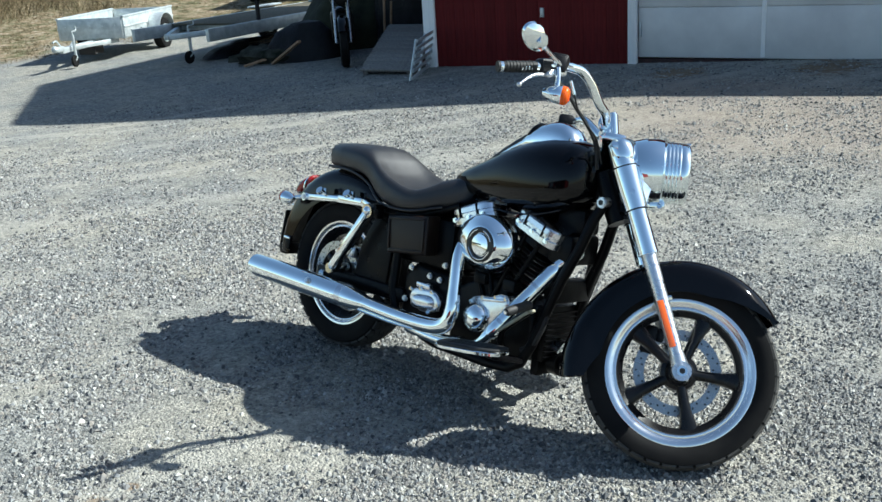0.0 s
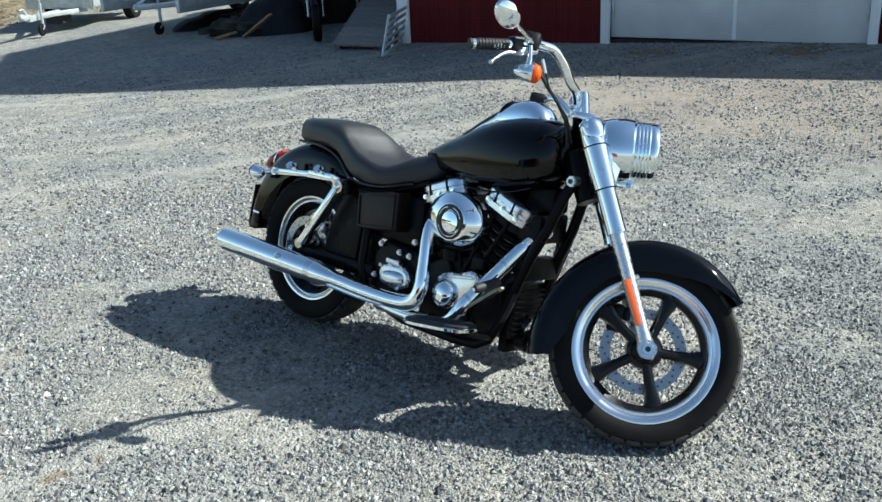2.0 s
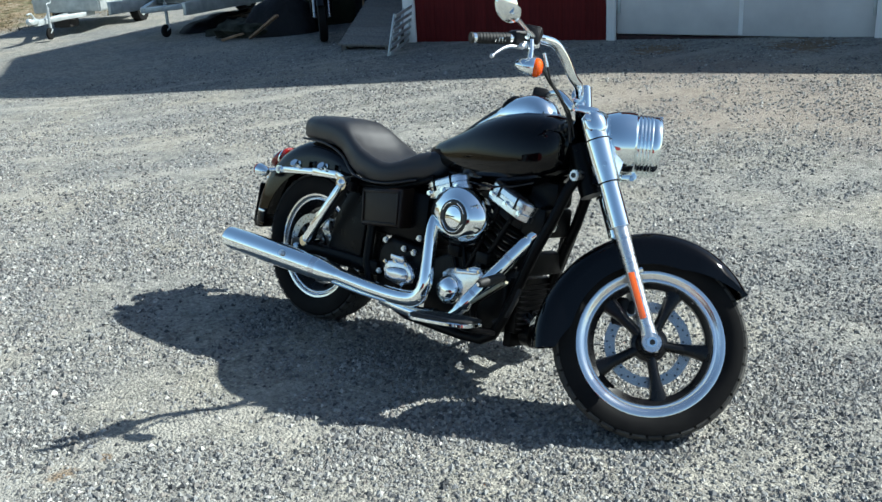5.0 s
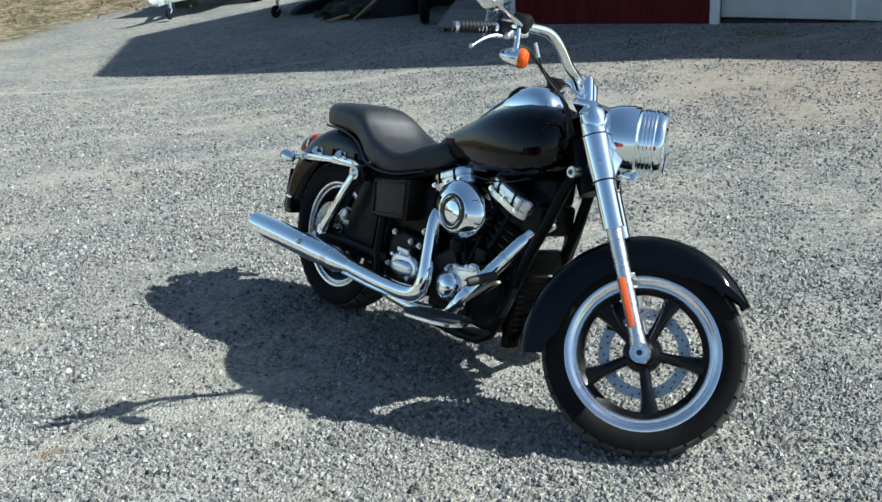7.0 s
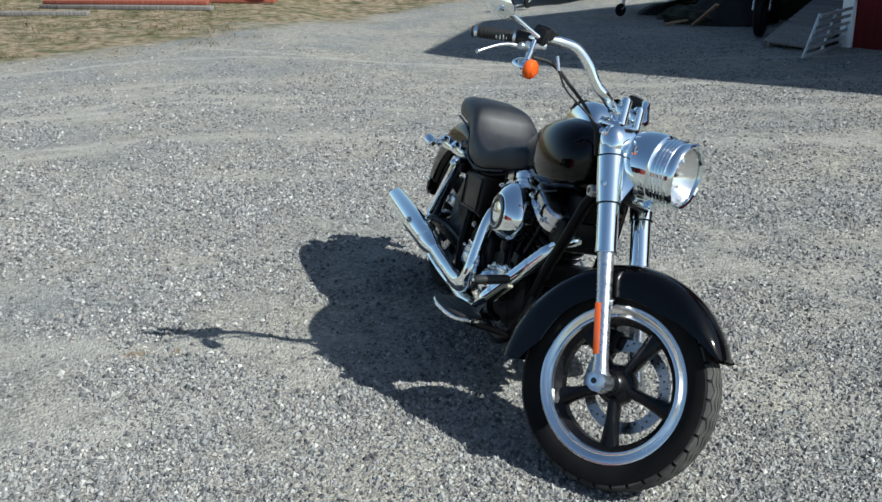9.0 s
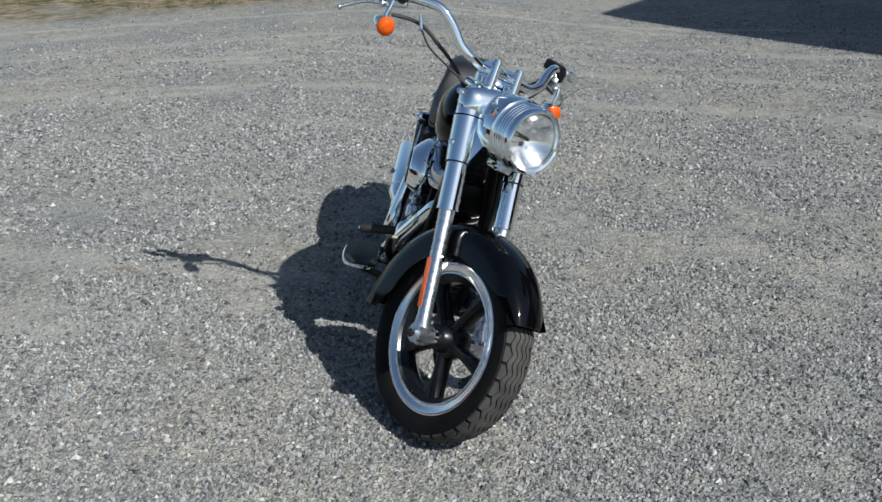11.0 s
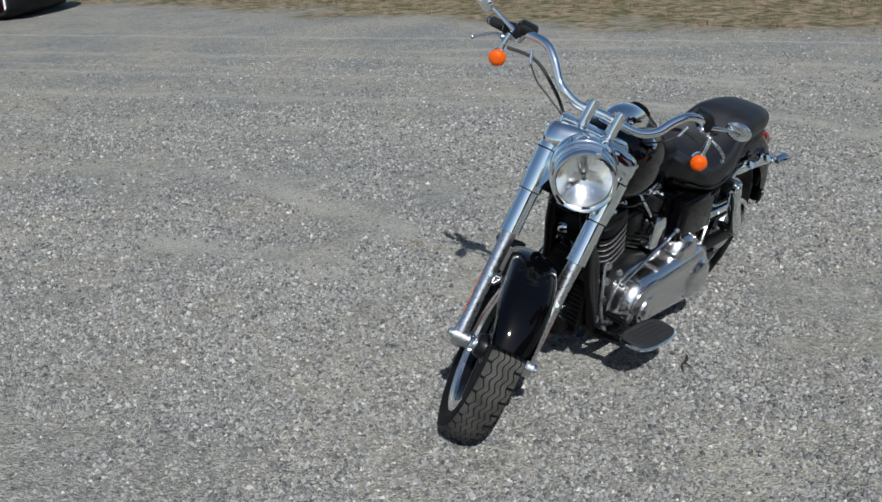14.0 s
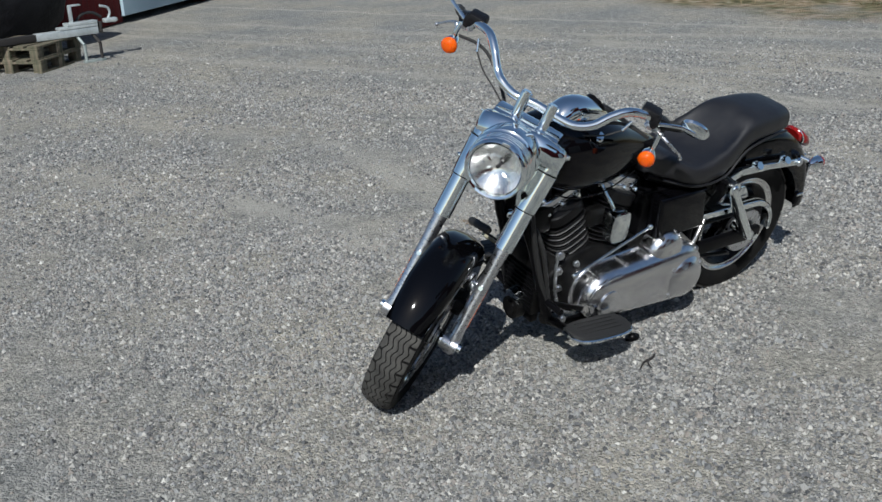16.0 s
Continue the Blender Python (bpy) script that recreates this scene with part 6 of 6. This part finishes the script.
t3 = tagged(thing("small_trailer", frame_at(-17.0, 12.2, 0.6, -0.8)), "small galvanised trailer frame parked behind on the turf", "trailer")
part("bed", box(2.2, 1.2, 0.05, 0.006, (0, 0, 0.45)), GALV, t3)
for y in (-0.6, 0.6):
    part("side_panel", box(2.2, 0.03, 0.22, 0.005, (0, y, 0.57)), GALV, t3)
    road_wheel(t3, (-0.2, y * 1.25, 0.27))
part("axle", rod((-0.2, -0.7, 0.27), (-0.2, 0.7, 0.27), 0.03, 12), GALV, t3)
part("drawbar", box(1.4, 0.07, 0.08, 0.006, (1.5, 0, 0.42)), GALV, t3)

# ---------- clutter beside the barn ----------
ramp_ = tagged(thing("loading_ramp", frame_at(-6.69, 6.28, 0.957, 0.29)), "weathered grey plank ramp leading up beside the barn", "ramp")
rise, run = 0.44, 1.40
pl = None
for k in range(11):
    f = (k + 0.5) / 11
    m = Matrix.Translation((-0.36 * f, run * f, 0.06 + rise * f)) @ Matrix.Rotation(math.atan2(rise, run), 4, "X")
    if pl is None:
        pl = part("plank", box(0.82, 0.128, 0.035, 0.006), WOOD, ramp_, "", m)
    else:
        shared("plank", pl, ramp_, m)
for x in (-0.36, 0.32):
    part("stringer", beam((x, 0.03, 0.02), (x - 0.36, run, 0.02 + rise), 0.07, 0.08), WOOD, ramp_)
part("trestle", join(box(0.8, 0.08, 0.44, 0.006, (-0.36, run - 0.03, 0.22))), WOOD, ramp_)

gate = tagged(thing("slatted_grille", pose(-5.03, 5.14, 0.072)), "pale slatted steel grille standing against the corner post", "grille")
g0, along, lean_, up_ = Vector((0, 0, 0.02)), Vector((-0.52, 0.80, 0.02)), Vector((-0.12, 0.17, 0)), Vector((0.06, 0.02, 0.44))
for f in (0.02, 0.5, 0.98):
    q = g0 + along * f
    part("rail", beam(q, q + up_ + lean_, 0.025, 0.02, 0.003, (1, 0, 0)), GALV, gate)
for k in range(6):
    q = g0 + (up_ + lean_) * ((k + 0.3) / 5.6) + Vector((0.018, 0.012, 0))
    part("slat", beam(q, q + along, 0.014, 0.036, 0.003), GALV, gate)



def mound(rows, n=28, seed=3, rough=0.06):
    """A draped sheet: rings that shrink upwards, pushed about by noise."""
    rings = []
    for z, rx, ry, dx, dy in rows:
        ring = []
        for k in range(n):
            a = math.tau * k / n
            p = Vector((dx + rx * math.cos(a), dy + ry * math.sin(a), z))
            w = noise.noise(p * 2.3 + Vector((seed, 0, 0))) * rough + noise.noise(p * 6 + Vector((0, seed, 0))) * rough * 0.4
            ring.append(p + Vector((math.cos(a), math.sin(a), 0.4)) * w * (1 if z > 0.02 else 0.3))
        rings.append(ring)
    return loft(rings)


tagged(part("tarpaulin", mound([(0.0, 1.0, 0.70, 0, 0), (0.25, 0.98, 0.68, 0.05, 0.02), (0.6, 0.86, 0.60, 0.18, 0.1), (1.0, 0.74, 0.52, 0.36, 0.2), (1.5, 0.62, 0.46, 0.58, 0.25), (2.0, 0.48, 0.40, 0.75, 0.3), (2.5, 0.30, 0.25, 0.85, 0.3), (2.65, 0.05, 0.05, 0.85, 0.3)], 36, 3, 0.12), TARP, None, "", pose(-9.35, 7.85, 0, 0, 0, 25)), "dark green tarpaulin draped over a heap beside the barn", "tarpaulin")
tagged(part("black_cover_sheet", mound([(0.0, 1.1, 0.5, 0, 0), (0.6, 1.1, 0.5, 0, 0), (1.2, 1.05, 0.46, 0, 0), (1.9, 0.95, 0.40, 0, 0), (2.5, 0.7, 0.3, 0, 0), (2.65, 0.1, 0.05, 0, 0)], 40, 7, 0.10), BLACKTARP, None, "", pose(-7.95, 8.55, 0, 0, 0, 20)), "black cover sheet draped over goods beside the barn", "cover")
tagged(part("camouflage_sheet", mound([(0.0, 0.70, 0.32, 0, 0), (0.06, 0.68, 0.30, 0, 0), (0.14, 0.62, 0.20, 0.05, 0), (0.20, 0.3, 0.1, 0.1, 0.0), (0.21, 0.04, 0.03, 0.1, 0)], 70, 9, 0.30), CAMO, None, "", pose(-8.92, 5.98, 0.0, 0, 0, 18)), "crumpled green sheet lying on the gravel", "sheet")
for name, a, b in (("timber_plank", (-8.66, 5.38, 0.03), (-8.50, 6.0, 0.15)), ("timber_plank", (-8.39, 5.675, 0.04), (-7.58, 5.56, 0.39))):
    tagged(part(name, beam(a, b, 0.055, 0.03, 0.004), RAWBROWN), "brown weathered plank lying by the tarpaulin heap", "plank", "loose planks")
for a, b in (((-7.27, 6.78, 0.06), (-7.22, 6.80, 0.95)), ((-7.24, 6.86, 0.06), (-7.02, 6.74, 0.80))):
    tagged(part("wooden_handle", rod(a, b, 0.016, 8), RAWBROWN), "orange-brown wooden tool handle leaning by the ramp", "handle", "tool handles")
brush = []
pick = random.Random(41)
for k in range(26):
    cx, cy = -10.2 + 0.9 * pick.random(), 6.35 + 0.7 * pick.random()
    a, ln = 0.2 + 1.2 * (pick.random() - 0.5), 0.3 + 0.7 * pick.random()
    z0, z1 = 0.04 + 0.20 * pick.random(), 0.06 + 0.36 * pick.random() ** 2
    p0, p2 = Vector((cx, cy, z0)), Vector((cx + ln * math.cos(a), cy + ln * math.sin(a), z1))
    brush.append(tube([p0, (p0 + p2) / 2 + Vector((0, 0, 0.05 * pick.random())), p2], [0.012, 0.010, 0.005], 5))
tagged(part("brushwood", join(*brush), BRUSHWOOD), "heap of thin brown cut branches lying in the shade", "branches", kind="stuff")
tagged(part("dark_sheeting", mound([(0.0, 0.52, 0.36, 0, 0), (0.2, 0.50, 0.34, 0, 0), (0.4, 0.38, 0.26, 0, 0), (0.52, 0.2, 0.12, 0, 0), (0.55, 0.04, 0.03, 0, 0)], 40, 11, 0.10), BLACKTARP, None, "", pose(-8.32, 6.22, 0.02, 0, 0, 35)), "black sheeting bunched at the foot of the tarpaulin heap", "sheet")
tagged(part("dark_sheeting", mound([(0.0, 1.3, 0.50, 0, 0), (0.05, 1.26, 0.47, 0, 0), (0.12, 1.0, 0.36, 0.05, 0), (0.16, 0.7, 0.22, 0.1, 0.0), (0.18, 0.1, 0.05, 0.1, 0)], 60, 5, 0.16), BLACKTARP, None, "", pose(-10.55, 6.95, 0, 0, 0, -72)), "black sheeting heaped under the flat trailer", "sheet")
pm = tagged(thing("parked_motorcycle", frame_at(-7.5, 6.25, 0.78, -0.63)), "dark motorcycle parked in the shade beside the barn", "motorcycle")
for x in (-0.72, 0.72):
    w = part("wheel", lathe([(0.0, -0.03), (0.05, -0.03), (0.06, -0.01), (0.22, -0.008), (0.225, -0.03), (0.225, 0.03), (0.22, 0.008), (0.06, 0.01), (0.05, 0.03), (0.0, 0.03)], 32), DARKMETAL, pm, "", Matrix.Translation((x, 0, 0.31)))
    part("tyre", lathe([(0.22, -0.05), (0.27, -0.058), (0.305, -0.04), (0.312, 0), (0.305, 0.04), (0.27, 0.058), (0.22, 0.05)], 36), RUBBER, w)
part("fork", join(rod((0.72, -0.09, 0.31), (0.42, -0.09, 0.98), 0.024, 12), rod((0.72, 0.09, 0.31), (0.42, 0.09, 0.98), 0.024, 12)), DISC, pm)
part("tank", loft([ellipse_ring((x, 0, z), (0, 1, 0), (0, 0, 1), ry, rz, 20) for x, z, ry, rz in ((-0.12, 0.78, 0.03, 0.03), (-0.02, 0.83, 0.11, 0.09), (0.18, 0.87, 0.15, 0.13), (0.34, 0.88, 0.12, 0.11), (0.40, 0.88, 0.04, 0.04))]), PAINT, pm)
part("seat", loft([ellipse_ring((x, 0, z), (0, 1, 0), (0, 0, 1), ry, rz, 20, 3) for x, z, ry, rz in ((-0.75, 0.84, 0.05, 0.03), (-0.70, 0.83, 0.11, 0.05), (-0.3, 0.78, 0.14, 0.06), (-0.08, 0.78, 0.08, 0.05))]), LEATHER, pm)
part("engine", box(0.5, 0.3, 0.38, 0.05, (0.05, 0, 0.48)), DARKMETAL, pm)
part("handlebar", tube([(0.36, -0.38, 1.0), (0.42, -0.2, 1.06), (0.44, 0, 1.0), (0.42, 0.2, 1.06), (0.36, 0.38, 1.0)], 0.012, 8), CHROME, pm)
part("front_fender", fender(Vector((0.72, 0, 0.31)), 30, 150, 14, lambda f: (0.35, 0.30, 0.06)), PAINT, pm)
part("rear_fender", fender(Vector((-0.72, 0, 0.31)), 40, 170, 14, lambda f: (0.37, 0.30, 0.08)), PAINT, pm)
part("headlamp", move(lathe([(0.0, 0.03), (0.07, 0.02), (0.085, 0.0), (0.07, -0.08), (0.0, -0.12)], 24, "X"), Matrix.Translation((0.60, 0, 0.86))), DARKMETAL, pm)

# ---------- pallets, boat trailer and timber by the shed ----------
def pallet(m):
    p = tagged(thing("pallet", m), "weathered small wooden pallet with greenish boards on the gravel", "pallet", "stacked pallets")
    for k in range(5):
        part("deck_board", box(0.8, 0.12, 0.022, 0.003, (0, -0.34 + 0.17 * k, 0.133)), PALLETWOOD, p)
    for x in (-0.345, 0, 0.345):
        part("stringer_board", box(0.11, 0.8, 0.022, 0.003, (x, 0, 0.111)), PALLETWOOD, p)
        for y in (-0.345, 0, 0.345):
            part("block", box(0.11, 0.10, 0.078, 0.004, (x, y, 0.061)), PALLETWOOD, p)
    for y in (-0.345, 0, 0.345):
        part("bottom_board", box(0.8, 0.10, 0.022, 0.003, (0, y, 0.011)), PALLETWOOD, p)
    return p


pal = pallet(frame_at(0.808, -8.864, -0.72, -0.69))
copy_thing(pal, pose(0.80, -8.87, 0.144, 0, 0, math.degrees(math.atan2(-0.69, -0.72)) - 2.0))

# x axis points to the coupling
bt = tagged(thing("boat_trailer", frame_at(0.74, -8.65, -0.982, -0.187)), "galvanised boat trailer with a stepped drawbar over the pallets", "trailer")
part("drawbar", join(box(0.72, 0.10, 0.08, 0.005, (0.34, 0, 0.335)), box(0.45, 0.11, 0.03, 0.004, (0.475, 0, 0.392)), box(0.36, 0.11, 0.035, 0.004, (0.52, 0, 0.427))), GALV, bt)
part("end_plate", box(0.03, 0.11, 0.12, 0.005, (0.735, 0, 0.36)), DARKGAP, bt)
part("coupling", join(box(0.16, 0.08, 0.05, 0.015, (0.88, 0, 0.42)), ball((0.93, 0, 0.415), 0.030), tube([(0.86, 0, 0.44), (0.89, 0, 0.50), (0.87, 0, 0.56), (0.78, 0, 0.59)], 0.014, 8)), GALV, bt, "pale coupling with a bent handle")
part("winch_post", join(box(0.035, 0.035, 0.20, 0.004, (0.42, 0, 0.53)), box(0.14, 0.03, 0.02, 0.004, (0.48, 0, 0.625))), GALV, bt)
for x in (0.47, 0.66):
    part("prop_leg", join(rod((x, -0.12, 0.0), (x, -0.12, 0.20), 0.018, 10), rod((x, -0.12, 0.20), (x - 0.02, 0.0, 0.30), 0.018, 10)), DULLGALV if x < 0.5 else DARKGAP, bt)
part("prop_foot", box(0.26, 0.06, 0.03, 0.005, (0.565, -0.12, 0.015)), DULLGALV, bt)
part("lighting_cable", tube([(0.50, 0.06, 0.44), (0.58, 0.06, 0.51), (0.70, 0.05, 0.52), (0.80, 0.04, 0.46)], 0.016, 8), SOFT, bt)
part("cross_axle", join(rod((-2.3, -0.8, 0.28), (-2.3, 0.8, 0.28), 0.035, 10), box(2.4, 0.08, 0.07, 0.004, (-1.2, 0, 0.335))), DARKGAP, bt)
for y in (-0.85, 0.85):
    road_wheel(bt, (-2.3, y, 0.28))
tagged(part("covered_boat", mound([(0.0, 0.9, 0.30, 0, 0), (0.36, 1.30, 0.46, 0, 0), (0.75, 1.42, 0.56, 0, 0), (1.10, 1.34, 0.50, 0, 0), (1.35, 1.10, 0.34, 0, 0), (1.42, 0.3, 0.1, 0, 0)], 40, 5, 0.05), BLACKTARP, None, "", pose(1.40, -9.80, 0, 0, 0, 8)), "boat under a black cover behind the pallets", "boat")
hull = tagged(thing("rowing_boat", frame_at(-5.10, -15.05, -0.80, -0.60)), "dark-hulled open rowing boat lying on turf by the shed", "boat")
stations = ((-1.6, 0.30, 0.05), (-1.4, 0.46, 0.0), (-0.6, 0.56, 0.0), (0.2, 0.52, 0.0), (0.7, 0.36, 0.02), (0.95, 0.16, 0.08), (1.05, 0.02, 0.16))
outer = [[Vector((x, w * math.sin(a), 0.02 + keel + (0.36 - keel) * (1 - math.cos(a) ** 0.6) if math.cos(a) > 0 else 0.38)) for a in (radians(-90 + 15 * k) for k in range(13))] for x, w, keel in stations]
inner = [[p + Vector((0, -0.03 * (1 if p.y > 0 else -1) * min(1, abs(p.y) * 20), 0.03)) for p in ring] for ring in outer]
part("hull", loft([o + i[::-1] for o, i in zip(outer, inner)]), BLACKTARP, hull, "dark tarred hull")
part("gunwale", join(*[tube([ring[e] + Vector((0, 0, 0.02)) for ring in outer], 0.022, 8) for e in (0, -1)]), PALLETWOOD, hull)
for x in (-0.9, 0.0):
    part("thwart", box(0.22, 0.9, 0.025, 0.004, (x, 0, 0.30)), PALLETWOOD, hull)

# timber and boards at the far edge of the yard
REDWOOD = board_material("faded red timber", (0.20, 0.055, 0.035), (0.30, 0.10, 0.065))
for k, (x, y, l, rz, z, m) in enumerate(((-13.4, -2.0, 3.2, 63, 0.06, WOOD), (-13.55, -2.0, 3.0, 63, 0.18, REDWOOD), (-14.2, -1.0, 3.4, 60, 0.07, REDWOOD), (-14.3, -1.0, 3.2, 61, 0.21, REDWOOD), (-12.9, -3.4, 1.8, 70, 0.06, WOOD), (-13.9, -2.2, 2.6, 62, 0.07, WOOD))):
    tagged(part("timber_beam", box(l, 0.15, 0.07, 0.008), m, None, "", pose(x - 0.6, y, z * 0.58, 0, 0, rz + 3 * (k % 3))), "faded red and grey timber beam stacked on the turf", "timber", "stacked timber")
tagged(part("white_board", box(1.0, 0.6, 0.03, 0.004), WHITE, None, "", pose(-12.5, -5.15, 0.185, 0, -20, 12)), "white painted board propped on a dark block", "board")
tagged(part("board_support", box(0.35, 0.9, 0.26, 0.02), DARKGAP, None, "", pose(-12.83, -5.22, 0.13, 0, 0, 12)), "dark block behind the white board", "block")

crate = tagged(thing("crate", pose(-8.3, -15.85, 0, 0, 0, 20)), "black plastic crate standing on dry turf", "crate")
part("body", box(0.36, 0.30, 0.26, 0.02, (0, 0, 0.13)), DARKGAP, crate)
part("rim", box(0.40, 0.34, 0.035, 0.012, (0, 0, 0.275)), SOFT, crate)

# ---------- fence and dry growth beyond ----------
fence = tagged(thing("fence", frame_at(-26.5, 2.0, 0.28, 0.96)), "weathered grey post and rail fence beyond the turf", "fence")
fp = None
for k in range(12):
    m = Matrix.Translation((-2 + 2.0 * k, 0, 1.3))
    if fp is None:
        fp = part("post", box(0.12, 0.12, 1.5, 0.01), WOOD, fence, "", m)
    else:
        shared("post", fp, fence, m)
for z in (1.25, 1.7):
    part("rail", box(23, 0.05, 0.12, 0.006, (9, 0, z)), WOOD, fence)


def blades(count, place, rng, lo, hi, lean):
    co, fs = [], []
    for k in range(count):
        x, y = place(rng)
        z = float(ground_height(x, y)) - 0.01
        h = lo + (hi - lo) * rng.random()
        a = rng.random() * math.tau
        w = 0.003 + 0.005 * rng.random()
        dx, dy = (rng.random() - 0.5) * lean, (rng.random() - 0.5) * lean
        c, s = math.cos(a) * w, math.sin(a) * w
        i = len(co)
        co += [(x - c, y - s, z), (x + c, y + s, z), (x + c * 0.6 + dx * 0.5 * h, y + s * 0.6 + dy * 0.5 * h, z + 0.6 * h), (x - c * 0.6 + dx * 0.5 * h, y - s * 0.6 + dy * 0.5 * h, z + 0.6 * h), (x + dx * 1.3 * h, y + dy * 1.3 * h, z + h)]
        fs += [(i, i + 1, i + 2), (i, i + 2, i + 3), (i + 3, i + 2, i + 4)]
    return np.array(co), np.array(fs)


tufts = [(-8.75 - 0.15 * y - 13 * rng.random() ** 0.8, y) for y in -13 + 13.0 * rng.random(700)] + [(-14.6 - 9 * rng.random(), 3 + 14 * rng.random()) for k in range(700)]


def near_tuft(r):
    x, y = tufts[int(r.random() * len(tufts))]
    return x + r.normal() * 0.16, y + r.normal() * 0.16


tagged(mesh_from("dry_grass", *blades(44000, near_tuft, rng, 0.015, 0.085, 2.6), DRYGRASS), "short dry yellow grass tufts along the yard's edge", "grass", kind="stuff")
bush = [(-20.0 - 5 * rng.random(), 4 + 14 * rng.random()) for k in range(40)]


def near_bush(r):
    x, y = bush[int(r.random() * len(bush))]
    return x + r.normal() * 0.4, y + r.normal() * 0.5


tagged(mesh_from("dry_scrub", *blades(16000, near_bush, rng, 0.08, 0.42, 2.2), DRYGRASS), "tall dry straw-coloured scrub on the bank", "scrub", kind="stuff")
tagged(part("twig", join(tube([(0.70, 0.43, 0.008), (0.74, 0.45, 0.012), (0.78, 0.452, 0.010), (0.83, 0.48, 0.008)], [0.004, 0.005, 0.004, 0.002], 8), tube([(0.76, 0.452, 0.011), (0.78, 0.475, 0.014), (0.79, 0.50, 0.010)], [0.003, 0.003, 0.002], 6)), DARKGAP), "dark dry twig lying on the gravel", "twig")


# ---------- the slope of the yard ----------
def settle(ob, x, y, s=1.0):
    """Sets a thing that was built on level ground at (x, y) onto the slope, a little nearer."""
    nx, ny = 3.2 + (x - 3.2) * s, -2.47 + (y + 2.47) * s
    ob.matrix_basis = Matrix.Translation((nx, ny, float(ground_height(nx, ny)))) @ Matrix.Scale(s, 4) @ Matrix.Translation((-x, -y, 0)) @ ob.matrix_basis


for ob, x, y, s in ((ramp_, -6.69, 6.28, 0.905), (pm, -7.5, 6.25, 1.0), (t1, -13.2, 5.8, 1.0), (t2, -10.89, 7.2, 0.985), (t3, -17.0, 12.2, 1.0)):
    settle(ob, x, y, s)
for ob in list(scene.collection.all_objects):
    kind = ob.name.split(".")[0]
    if ob.parent is None and kind in ("tarpaulin", "black_cover_sheet"):
        settle(ob, *((-9.3, 6.8, 0.955) if kind == "tarpaulin" else (-7.95, 8.55, 0.92)))
